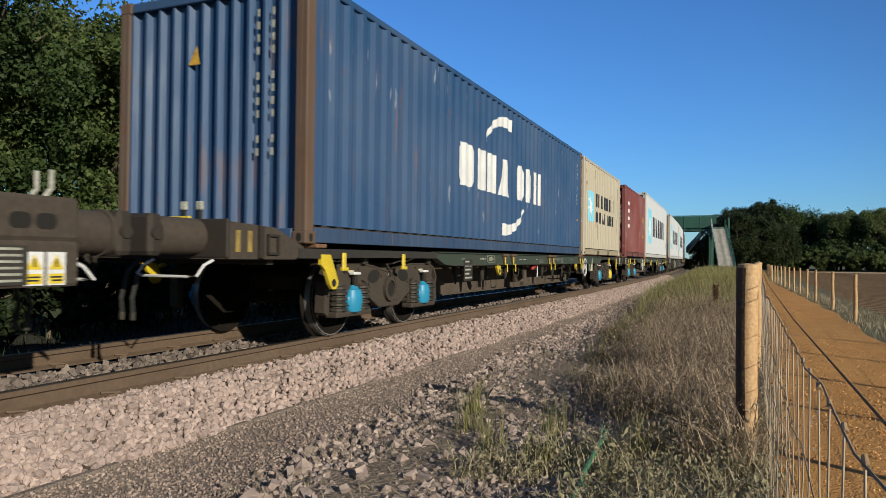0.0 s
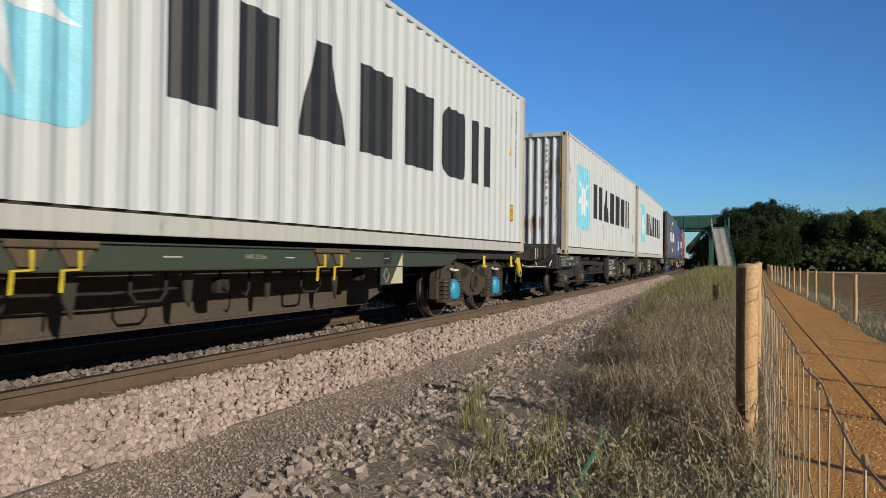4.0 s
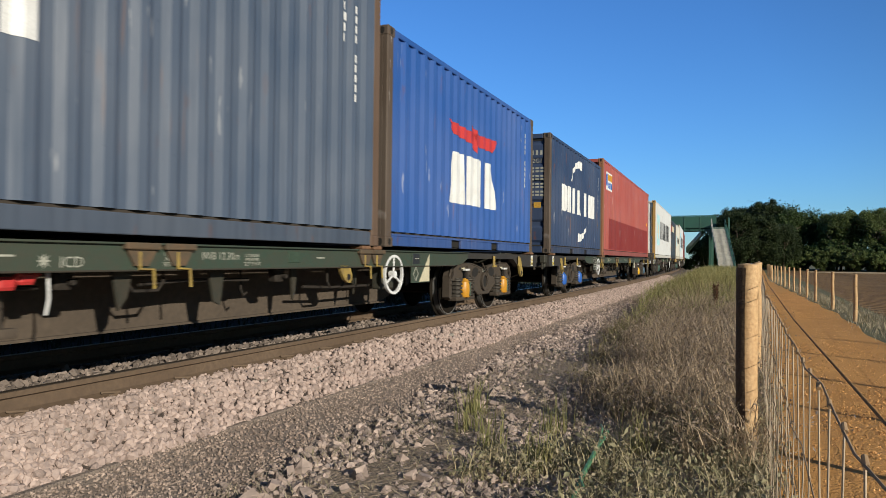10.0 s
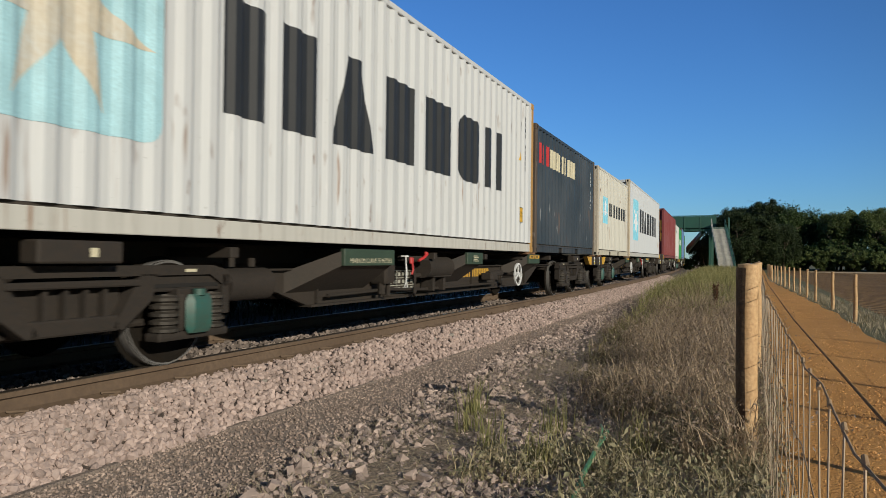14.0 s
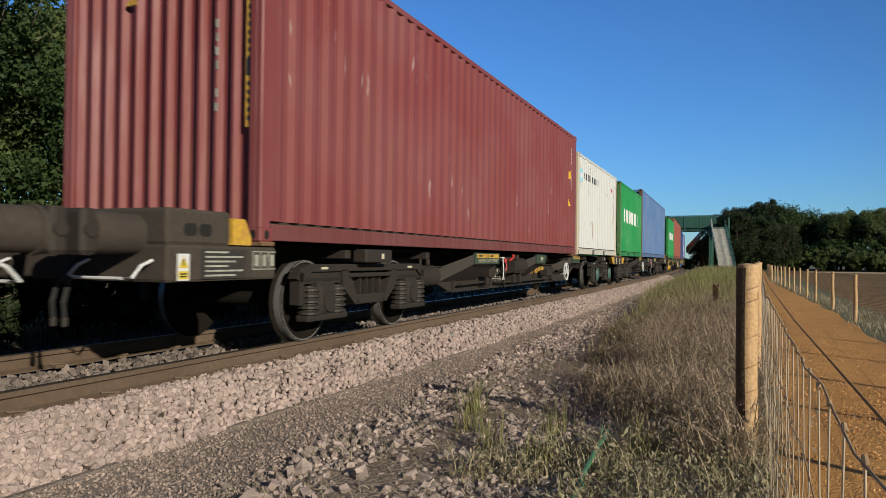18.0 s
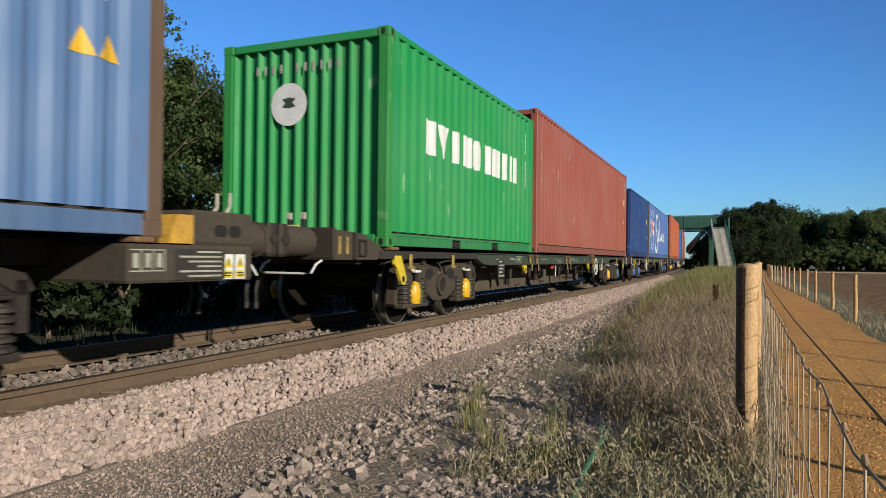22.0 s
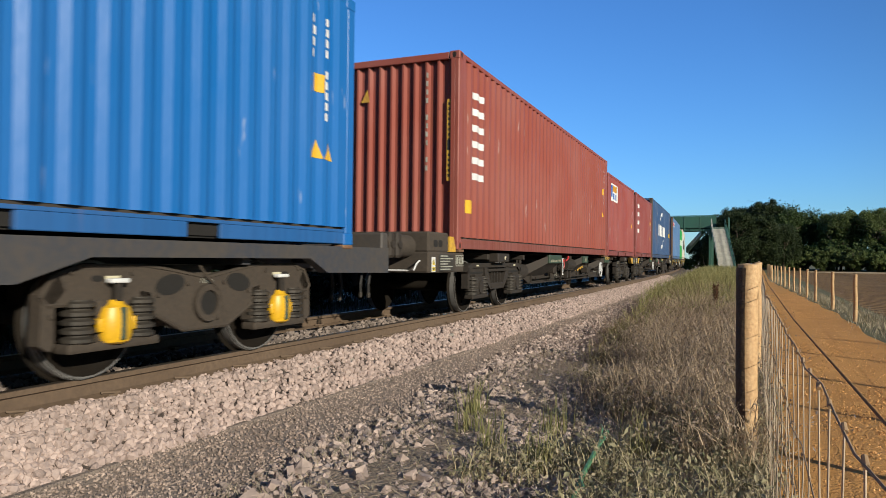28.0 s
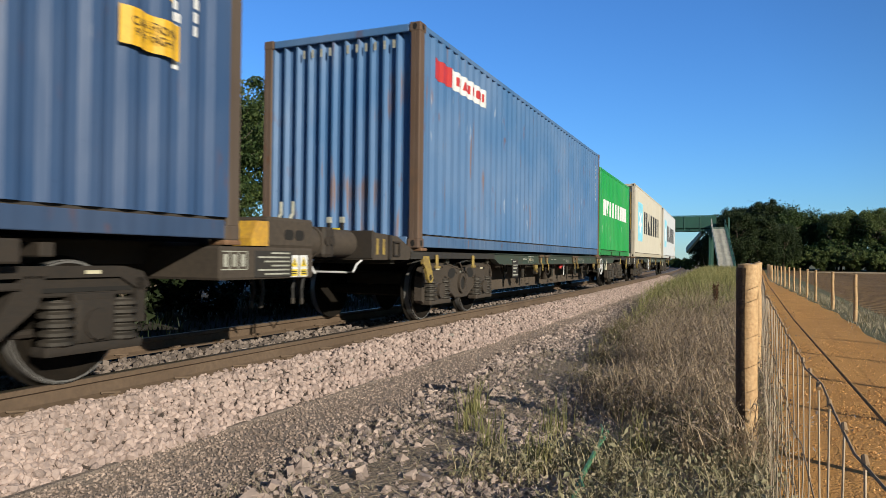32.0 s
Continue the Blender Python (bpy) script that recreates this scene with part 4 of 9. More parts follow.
def marks_small_pale(root, fl, a, H):
    mark(root, fl, "logo_panel", rounded(a + 0.23, a + 0.7, 1.89, 2.2, 0.04), M_SKYBLUE, "light blue square panel")
    mark(root, fl, "logo_star", star(a + 0.465, 2.045, 0.14), M_WHITE, "", 0.005)
    mark(root, fl, "brand_marks", word_bars(10, a + 0.76, a + 2.87, 1.98, 2.15, 0.3, 0.16), M_INK, "row of small dark blocks")
    mark(root, fl, "spot", rounded(a + 5.05, a + 5.2, 2.0, 2.15, 0.07), M_RED, "red spot")
    codes(root, fl, 6.058, H, M_INK)


def marks_mid_pale(root, fl, a, H):
    mark(root, fl, "logo_panel", rounded(a + 0.82, a + 1.78, 0.98, 1.78, 0.06), M_SKYBLUE, "light blue square panel")
    mark(root, fl, "logo_star", star(a + 1.3, 1.38, 0.36), M_STAR, "", 0.005)
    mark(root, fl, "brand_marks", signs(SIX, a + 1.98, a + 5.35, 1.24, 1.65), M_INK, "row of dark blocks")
    codes(root, fl, 6.058, H, M_INK)


def marks_eagle(root, fl, a, H):
    mark(root, fl, "brand_marks", [[(a + 1.88, 0.67), (a + 2.50, 0.67), (a + 2.42, 1.41), (a + 2.06, 1.41)], rect(a + 2.61, a + 3.2, 0.68, 1.42), [(a + 3.34, 0.68), (a + 3.92, 0.68), (a + 3.66, 1.42), (a + 3.34, 1.42)]], M_WHITE, "white slabs")
    mark(root, fl, "logo_shape", [[(a + 1.86, 1.84), (a + 2.1, 1.66), (a + 2.8, 1.62), (a + 2.9, 1.8)], [(a + 2.75, 1.9), (a + 2.75, 1.62), (a + 3.0, 1.5), (a + 3.0, 1.86)], [(a + 2.9, 1.8), (a + 3.0, 1.62), (a + 3.75, 1.62), (a + 3.92, 1.84)]], M_RED, "red winged shape")
    codes(root, fl, 6.058, H)


def marks_seaco(c0):
    def put(root, fl, a, H):
        y, z, w, h = c0
        if a < -4:
            mark(root, fl, "brand_panel", [rect(a + y, a + y + w * 0.28, z, z + h)], M_RED, "red panel")
            mark(root, fl, "brand_panel", [rect(a + y + w * 0.28, a + y + w, z, z + h)], M_WHITE, "white panel")
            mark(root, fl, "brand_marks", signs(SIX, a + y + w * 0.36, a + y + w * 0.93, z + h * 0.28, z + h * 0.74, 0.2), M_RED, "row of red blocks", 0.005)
        else:
            mark(root, fl, "brand_marks", word_bars(2, a + y, a + y + w * 0.26, z, z + h, 0.36, 0.1, 2), M_RED, "red blocks")
            mark(root, fl, "brand_marks", word_bars(5, a + y + w * 0.28, a + y + w, z, z + h * 0.95, 0.36, 0.1, 2), M_CREAM, "cream blocks")
        codes(root, fl, 6.058 if a > -4 else 12.192, H)
        end_marks(root, a, H, row=(-0.58, 0.95, H - 0.30))
    return put


def marks_script(root, fl, a, H):
    mark(root, fl, "oval_ring", stroke(arc(a + 1.86, 1.35, 0.9, 0.92, 0, 360, 40), 0.045), M_WHITE, "white painted oval ring")
    mark(root, fl, "flag", [rect(a + 1.36, a + 1.41, 0.68, 2.0), [(a + 1.42, 1.22), (a + 2.5, 1.08), (a + 2.5, 1.72), (a + 1.42, 1.88)]], M_WHITE, "white flag with a pole")
    mark(root, fl, "flag_cross", [[(a + 1.42, 1.48), (a + 2.5, 1.33), (a + 2.5, 1.49), (a + 1.42, 1.65)], [(a + 1.72, 1.18), (a + 1.9, 1.16), (a + 1.9, 1.81), (a + 1.72, 1.84)]], M_FLAGRED, "red cross", 0.006)
    ribbons = [stroke(arc(a + 4.35, 1.78, 0.52, 0.42, 20, 200, 12) + [(a + 4.05, 1.45), (a + 4.5, 1.1), (a + 4.72, 0.85)] + arc(a + 4.1, 0.66, 0.66, 0.34, 5, -190, 14), 0.17, 0.17),
               stroke([(a + 5.95, 2.2), (a + 5.72, 1.7), (a + 5.68, 1.1), (a + 5.7, 0.6)], 0.15, 0.11)]
    wave = [(a + 4.95 + 0.036 * i + 0.07 * math.sin(i * 0.36 + 0.6), 1.16 + 0.22 * math.sin(i * 0.36) * (1.25 if i < 30 else 0.9)) for i in range(122)]
    ribbons.append(stroke(wave, 0.125, 0.10))
    for r in ribbons:
        mark(root, fl, "painted_ribbon", r, M_WHITE, "flowing white painted ribbon")
    codes(root, fl, 12.192, H)


NAVY, BLUE, ROYAL, CREAMY = (0.030, 0.078, 0.19), (0.022, 0.11, 0.33), (0.022, 0.095, 0.36), (0.42, 0.385, 0.295)
PALE, WHITE, MAROON, RED = (0.495, 0.53, 0.565), (0.515, 0.54, 0.56), (0.195, 0.044, 0.037), (0.30, 0.082, 0.056)
BRICK, GREEN, SLATE, CORAL = (0.285, 0.063, 0.055), (0.014, 0.285, 0.072), (0.026, 0.042, 0.060), (0.44, 0.105, 0.040)
L40, L20, HC, STD = 12.192, 6.058, 2.896, 2.591
RUSTPOST, BROWNPOST, SANDPOST = (0.115, 0.072, 0.048), (0.085, 0.062, 0.046), (0.44, 0.40, 0.33)


def build_containers():
    c = container
    g = "containers on the train"
    c(5.40, L40, STD, (0.022, 0.075, 0.185), "blue corrugated forty-foot container with white markings", post=RUSTPOST, marks=marks_swoosh(L40, 3.75, 8.33, 0.98, 1.6))
    c(17.96, L20, STD, CREAMY, "stained cream twenty-foot container with rust runs", rust=0.9, dirt=0.5, post=SANDPOST, marks=marks_sealand)
    c(25.40, L20, STD, MAROON, "dark red twenty-foot container with cargo doors leading", lead="doors", fade=0.45, marks=marks_column(L20, 0.73, 1.1, 1.03, 2.15, 4))
    c(31.75, L40, HC, PALE, "pale grey forty-foot container with light blue panel", rust=0.15, post=SANDPOST, marks=marks_pale(L40))
    c(47.41, L40, HC, PALE, "pale grey forty-foot container with rusty stains", rust=1.0, dirt=0.45, post=SANDPOST, marks=marks_pale(L40))
    c(60.33, L40, HC, PALE, "clean pale grey forty-foot container, light blue panel", rust=0.3, post=SANDPOST, marks=marks_pale(L40))
    c(75.79, L40, HC, (0.062, 0.094, 0.155), "faded slate-blue forty-foot container with rusty posts", post=RUSTPOST, fade=0.4, rust=0.3, dirt=0.4, marks=marks_swoosh(L40, 3.66, 8.12, 1.15, 1.79, True))
    c(88.17, L20, STD, ROYAL, "bright blue twenty-foot container with red wing mark", post=BROWNPOST, marks=marks_eagle)
    c(95.56, L20, STD, (0.020, 0.045, 0.115), "dark navy twenty-foot container with cargo doors leading", lead="doors", rust=0.6, post=BROWNPOST, marks=marks_swoosh(L20, 1.02, 5.05, 1.02, 1.62))
    c(101.82, L40, HC, (0.36, 0.082, 0.068), "faded red forty-foot container with darker repainted patch", rust=0.25, post=(0.26, 0.115, 0.055), marks=marks_plate(L40, 0.55, 1.73, 2.03, 2.58, (-12.192 / 2 + 1.2, 12.192 / 2 - 0.45, 0.2, 1.17)))
    c(117.35, L40, HC, WHITE, "white forty-foot container with rusty yellow corner post", rust=0.8, post=(0.42, 0.24, 0.07), marks=marks_pale(L40, True))
    c(129.75, L20, STD, SLATE, "dark slate twenty-foot container with red and cream markings", rust=0.5, post=BROWNPOST, marks=marks_seaco((0.28, 1.84, 3.38, 0.42)))
    c(136.42, L20, STD, (0.52, 0.52, 0.47), "dirty white twenty-foot container with light blue panel", rust=1.0, dirt=0.5, post=SANDPOST, marks=marks_mid_pale)
    c(142.84, L40, HC, PALE, "pale grey forty-foot container beside a rusty one", rust=0.25, post=(0.5, 0.44, 0.33), marks=marks_pale(L40))
    c(158.34, L40, HC, (0.215, 0.043, 0.043), "dark crimson forty-foot container without lettering", rust=0.25, marks=marks_plain(L40))
    c(170.81, L20, STD, (0.55, 0.57, 0.565), "white twenty-foot container with rust stains", rust=0.9, post=(0.5, 0.44, 0.33), marks=marks_small_pale)
    c(177.82, L20, STD, GREEN, "bright green twenty-foot container with cargo doors leading", lead="doors", rust=0.3, post=(0.07, 0.20, 0.06), marks=marks_wide(L20, 0.83, 4.82, 1.22, 1.70))
    c(183.93, L40, HC, (0.088, 0.188, 0.41), "faded light blue forty-foot container, rusty frame", fade=0.5, rust=0.4, post=RUSTPOST, marks=marks_plain(L40))
    c(199.49, L20, STD, GREEN, "bright green twenty-foot container with white roundel", rust=0.2, post=(0.02, 0.25, 0.05), marks=marks_wide(L20, 1.0, 5.03, 1.24, 1.70))
    c(205.78, L40, HC, RED, "red-brown forty-foot container with scratched side", rust=0.3, marks=marks_plain(L40))
    c(219.28, L20, STD, (0.018, 0.055, 0.20), "deep blue twenty-foot container", rust=0.15, fade=0.1, marks=marks_plain(L20))
    c(225.52, L40, STD, (0.080, 0.165, 0.43), "mid-blue forty-foot container with painted flag and script", rust=0.5, post=BROWNPOST, marks=marks_script)
    c(240.44, L40, HC, CORAL, "orange forty-foot container with weathered paint", rust=0.4, post=(0.38, 0.11, 0.05), marks=marks_plain(L40))
    c(252.88, L20, STD, (0.008, 0.14, 0.46), "vivid blue twenty-foot container", rust=0.05, fade=0.1, dirt=0.1, rough=0.35, marks=marks_plain(L20))
    c(261.82, L40, HC, (0.28, 0.066, 0.045), "red-brown forty-foot container with white column of marks", rust=0.3, marks=marks_column(L40, 0.6, 1.08, 1.03, 2.52, 6))
    c(274.32, L20, STD, BRICK, "red twenty-foot container with white logo panel", rust=0.2, marks=marks_plate(L20, 0.53, 1.87, 1.77, 2.33))
    c(281.03, L20, STD, (0.25, 0.056, 0.05), "dull red twenty-foot container with white marks", rust=0.3, marks=marks_column(L20, 0.67, 1.16, 0.95, 2.3, 4))
    c(287.36, L40, HC, NAVY, "blue forty-foot container with white swooping arcs", rust=0.5, post=BROWNPOST, marks=marks_swoosh(L40, 3.49, 8.14, 1.22, 1.79, far_plate=True))
    c(302.91, L40, HC, (0.060, 0.165, 0.36), "faded blue forty-foot container with rusty frame", fade=0.5, rust=0.7, post=RUSTPOST, marks=marks_seaco((0.49, 2.28, 2.1, 0.28)))
    c(315.34, L20, STD, (0.012, 0.32, 0.065), "bright green twenty-foot container with white word blocks", rust=0.2, marks=marks_wide(L20, 0.6, 5.3, 1.22, 1.70))
    c(322.96, L40, HC, (0.50, 0.475, 0.40), "cream forty-foot container with light blue panel", rust=0.4, post=SANDPOST, marks=marks_pale(L40))
    c(336.4, L40, HC, PALE, "pale grey forty-foot container with light blue panel", rust=0.3, post=SANDPOST, marks=marks_pale(L40))


build_containers()
# ------------------------------------------------------------------ wagons
def wheelset_mesh():
    g = Geo()
    for s in (-1, 1):
        prof = [(0.665, 0.10), (0.665, 0.36), (0.675, 0.445), (0.69, 0.452), (0.703, 0.428), (0.715, 0.42), (0.80, 0.414), (0.805, 0.36), (0.775, 0.33), (0.765, 0.17), (0.80, 0.13), (0.80, 0.09)]
        g.slot = 0
        g.lathe([(s * x, r) for x, r in prof], 32)
        g.slot = 1
        g.ring((0, 0, 0), 0.40, 0.4215, s * 0.72, s * 0.79, 32)
        g.ring((s * 0.8065, 0, 0), 0.399, 0.412, -0.001, 0.001, 32)
        g.slot = 0
        for k in range(4):
            a = k * math.pi / 2
            g.tube((s * 0.76, 0.25 * math.cos(a), 0.25 * math.sin(a)), (s * 0.785, 0.25 * math.cos(a), 0.25 * math.sin(a)), 0.022, n=6)
    g.tube((-0.98, 0, 0), (0.98, 0, 0), 0.075, n=12)
    return mesh_of("wheelset", g, [M_WHEEL, M_TREAD], True)


def coil_mesh(r=0.112, z0=0.29, z1=0.58):
    g = Geo()
    n, turns = 12, 5
    h = (z1 - z0) / turns
    rings = []
    for k in range(turns):
        z = z0 + h * k
        rings += [(r * 0.74, z), (r, z + h * 0.22), (r, z + h * 0.6), (r * 0.74, z + h * 0.85)]
    rings.append((r * 0.74, z1))
    for rr, z in rings:
        g.v += [(rr * math.cos(i * math.tau / n), rr * math.sin(i * math.tau / n), z) for i in range(n)]
    for k in range(len(rings) - 1):
        for i in range(n):
            j = (i + 1) % n
            g.f.append((k * n + i, k * n + j, k * n + n + j, k * n + n + i))
            g.mi.append(0)
    return mesh_of("coil_spring", g, M_SPRING)


W = {}
FRAMES = {
    "A": [(-1.42, 0.60), (-1.34, 0.74), (-1.15, 0.80), (-0.62, 0.80), (-0.40, 0.77), (0, 0.70), (0.40, 0.77), (0.62, 0.80), (1.15, 0.80), (1.34, 0.74), (1.42, 0.60), (1.38, 0.55),
          (0.62, 0.56), (0.52, 0.44), (0.24, 0.30), (-0.24, 0.30), (-0.52, 0.44), (-0.62, 0.56), (-1.38, 0.55)],
    "F": [(-1.45, 0.56), (-1.40, 0.72), (-0.85, 0.76), (-0.60, 0.68), (0.60, 0.68), (0.85, 0.76), (1.40, 0.72), (1.45, 0.56), (0.72, 0.54), (0.46, 0.36), (-0.46, 0.36), (-0.72, 0.54)],
    "V": [(-1.40, 0.50), (-1.36, 0.72), (-0.70, 0.78), (0.70, 0.78), (1.36, 0.72), (1.40, 0.50), (0.66, 0.48), (0.60, 0.34), (-0.60, 0.34), (-0.66, 0.48)],
}


def bogie_meshes(kind):
    m = {"A": M_CAST, "F": M_BOGIE, "V": M_WAGON_V}[kind]
    d = {}
    d["bolster"] = mesh_of("bogie", Geo().box(-0.92, 0.92, -0.22, 0.22, 0.42, 0.80, 0.03).box(-0.3, 0.3, -0.3, 0.3, 0.80, 0.88, 0.02).box(-0.7, 0.7, -0.5, 0.5, 0.30, 0.66, 0.04), m)
    holes = []
    for tag, sx in (("frame_r", 1), ("frame_l", -1)):
        xa, xb = (0.93, 1.04) if sx > 0 else (-1.04, -0.93)
        g = Geo()
        if kind == "A":
            g.prism(FRAMES["A"], xa, xb)
            rim = FRAMES["A"]
            for (a, b), (c, e) in zip(rim, rim[1:] + rim[:1]):
                g.tube((sx * 1.035, a, b), (sx * 1.035, c, e), 0.016, n=5, caps=False)
            for e in (-1, 1):
                g.prism([(e * 1.30, 0.74), (e * 1.42, 0.62), (e * 1.43, 0.30), (e * 1.36, 0.26), (e * 1.33, 0.30), (e * 1.33, 0.56), (e * 1.26, 0.64)], xa, xb)
                g.prism([(e * 0.66, 0.62), (e * 0.56, 0.60), (e * 0.55, 0.32), (e * 0.60, 0.27), (e * 0.64, 0.30)], xa, xb)
                for y, z in ((1.22, 0.76), (0.74, 0.75), (0.50, 0.58), (0.20, 0.66), (1.36, 0.48)):
                    g.tube((sx * 1.03, e * y, z), (sx * 1.056, e * y, z), 0.018, n=6)
            g.pipe([(sx * 1.06, -0.10, 0.80), (sx * 1.075, -0.02, 0.70), (sx * 1.08, 0.10, 0.60), (sx * 1.07, 0.16, 0.46), (sx * 1.06, 0.12, 0.36)], 0.011, 6)
        elif kind == "F":
            # pressed frame: long top bar, boxed ends over the axles, dropped centre with a ribbed window
            g.prism([(-1.48, 0.66), (-1.42, 0.76), (-1.25, 0.80), (1.25, 0.80), (1.42, 0.76), (1.48, 0.66), (1.40, 0.62), (1.22, 0.725), (-1.22, 0.725), (-1.40, 0.62)], xa, xb)
            for e in (-1, 1):
                g.prism([(e * 1.44, 0.40), (e * 1.44, 0.72), (e * 1.36, 0.72), (e * 1.36, 0.40)], xa, xb)
                g.prism([(e * 0.66, 0.74), (e * 0.52, 0.74), (e * 0.28, 0.37), (e * 0.36, 0.35), (e * 0.62, 0.55)], xa, xb)
                g.box(xa + 0.02, xb - 0.03, e * 1.0 - 0.40, e * 1.0 + 0.40, 0.60, 0.73, 0.01)
                g.box(xa, xb + 0.03, e * 1.0 - 0.16, e * 1.0 + 0.16, 0.55, 0.62, 0.01)
            g.box(xa, xb, -0.33, 0.33, 0.35, 0.455, 0.012).box(xa, xb + 0.02, -0.5, 0.5, 0.655, 0.70, 0.01).box(xa - 0.02, xa + 0.02, -0.4, 0.4, 0.45, 0.70)
            for k in (-0.22, -0.07, 0.08, 0.23):
                g.box(xa + 0.03, xb - 0.02, k - 0.014, k + 0.014, 0.44, 0.67)
        else:
            # deep horn blocks over the axles joined by a pierced middle beam
            for e in (-1, 1):
                g.prism([(e * 1.50, 0.56), (e * 1.42, 0.82), (e * 1.30, 0.85), (e * 0.62, 0.83), (e * 0.52, 0.74), (e * 0.42, 0.70), (e * 0.42, 0.46), (e * 0.62, 0.44), (e * 0.66, 0.52), (e * 0.78, 0.56), (e * 1.08, 0.56), (e * 1.20, 0.50)], xa, xb)
                for k in (0.88, 1.12):
                    if sx > 0:
                        holes.append(Geo().prism([(e * k - 0.03, 0.68), (e * k + 0.03, 0.68), (e * k + 0.03, 0.77), (e * k - 0.03, 0.77)], xb - 0.002, xb + 0.002))
                g.tube((xb - 0.02 * sx, e * 0.72, 0.42), (xb + 0.03 * sx, e * 0.72, 0.42), 0.05, n=8)
                g.prism([(e * 0.70, 0.30), (e * 1.42, 0.30), (e * 1.42, 0.24), (e * 0.70, 0.20)], xa, xb)
            g.prism([(-0.43, 0.70), (0.43, 0.70), (0.43, 0.46), (0.25, 0.42), (-0.25, 0.42), (-0.43, 0.46)], xa + 0.02, xb - 0.02)
            g.pipe([(sx * 1.06, -0.75, 0.26), (sx * 1.06, -0.2, 0.33), (sx * 1.06, 0.3, 0.33), (sx * 1.06, 0.8, 0.27)], 0.028)
            g.box(xa, xb + 0.02 * sx if sx > 0 else xb, -0.24, 0.0, 0.70, 0.86, 0.02).box(xa, xb, 0.06, 0.3, 0.70, 0.80, 0.02)
            g.pipe([(sx * 1.05, -0.3, 0.78), (sx * 1.06, -0.1, 0.72), (sx * 1.06, 0.5, 0.70)], 0.022)
        d[tag] = mesh_of("side_frame", g, m)
    # flush dark sheets painted for the shade in the frame's openings
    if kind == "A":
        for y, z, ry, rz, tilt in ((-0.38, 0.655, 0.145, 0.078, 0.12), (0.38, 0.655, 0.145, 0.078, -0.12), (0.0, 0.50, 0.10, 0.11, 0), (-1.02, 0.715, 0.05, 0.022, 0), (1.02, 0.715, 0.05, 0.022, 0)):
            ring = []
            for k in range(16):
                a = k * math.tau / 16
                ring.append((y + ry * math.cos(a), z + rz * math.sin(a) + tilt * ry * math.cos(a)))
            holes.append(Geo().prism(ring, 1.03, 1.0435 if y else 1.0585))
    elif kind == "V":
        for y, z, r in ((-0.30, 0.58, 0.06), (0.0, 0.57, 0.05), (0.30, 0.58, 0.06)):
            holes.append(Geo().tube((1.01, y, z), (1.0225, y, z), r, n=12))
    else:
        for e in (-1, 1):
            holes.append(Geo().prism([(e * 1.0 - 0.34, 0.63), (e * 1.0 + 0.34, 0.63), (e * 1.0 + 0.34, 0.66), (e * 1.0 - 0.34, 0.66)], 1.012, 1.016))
    d["holes"] = [mesh_of("frame_opening", g, M_HOLESHADE) for g in holes]
    d["boss"] = mesh_of("centre_boss", Geo().ring((1.03, 0, 0.50), 0.10, 0.15, 0, 0.05, 22).tube((1.03, 0, 0.50), (1.045, 0, 0.50), 0.10, n=18), m, True)
    g = Geo().box(0.95, 1.10, -0.37, 0.37, 0.235, 0.295, 0.012).box(0.96, 1.07, -0.13, 0.13, 0.28, 0.57, 0.02).tube((1.05, 0, 0.42), (1.115, 0, 0.42), 0.105, n=14)
    if kind == "F":
        g.box(0.96, 1.10, -0.15, 0.15, 0.30, 0.58, 0.03)
    if kind == "V":
        g = Geo().box(0.94, 1.10, -0.12, 0.12, 0.30, 0.58, 0.03).prism([(-0.20, 0.32), (-0.12, 0.60), (0.12, 0.60), (0.20, 0.32)], 0.95, 1.03)
        d["amber"] = mesh_of("axle_cap", Geo().tube((1.09, 0, 0.43), (1.125, 0, 0.43), 0.095, 0.08, 14), surface("dull_amber_cap", (0.20, 0.13, 0.04), (0.10, 0.075, 0.04), 9, 40, 0.6, 0, 0.2, 0.003), True)
    d["box"] = mesh_of("axle_box", g, m, True)
    g = Geo()
    n = 16
    rings = ((0.27, 0.075), (0.285, 0.105), (0.33, 0.122), (0.40, 0.128), (0.47, 0.122), (0.52, 0.105), (0.535, 0.07), (0.57, 0.045))
    for z, r in rings:
        g.v += [(1.075 + 0.72 * r * math.cos(k * math.tau / n), r * math.sin(k * math.tau / n), z) for k in range(n)]
    for q in range(len(rings) - 1):
        g.f += [(q * n + i, q * n + (i + 1) % n, (q + 1) * n + (i + 1) % n, (q + 1) * n + i) for i in range(n)]
    g.f += [tuple(range(n - 1, -1, -1)), tuple(range((len(rings) - 1) * n, len(rings) * n))]
    g.mi += [0] * (n * (len(rings) - 1) + 2)
    for e in (-1, 1):
        g.box(1.06, 1.11, e * 0.135 - 0.018, e * 0.135 + 0.018, 0.36, 0.45, 0.008)
    d["pot"] = g
    d["cap"] = mesh_of("damper_cap", Geo().box(1.06, 1.13, -0.075, 0.075, 0.685, 0.715, 0.008), M_WHITE)
    d["stem"] = mesh_of("damper_stem", Geo().box(1.075, 1.115, -0.028, 0.028, 0.56, 0.69, 0.006), M_BOGIE)
    g = Geo().tube((0.80, -0.75, 0.36), (0.80, 0.75, 0.36), 0.03, n=8)
    for s in (-1, 1):
        g.box(0.70, 0.82, s * 0.42 - 0.05, s * 0.42 + 0.05, 0.30, 0.62, 0.015)
        g.box(0.68, 0.84, s * 0.50 - 0.05 + s * 0.0, s * 0.50 + 0.05, 0.34, 0.56, 0.02)
    d["brake"] = mesh_of("brake_gear", g, m)
    return d


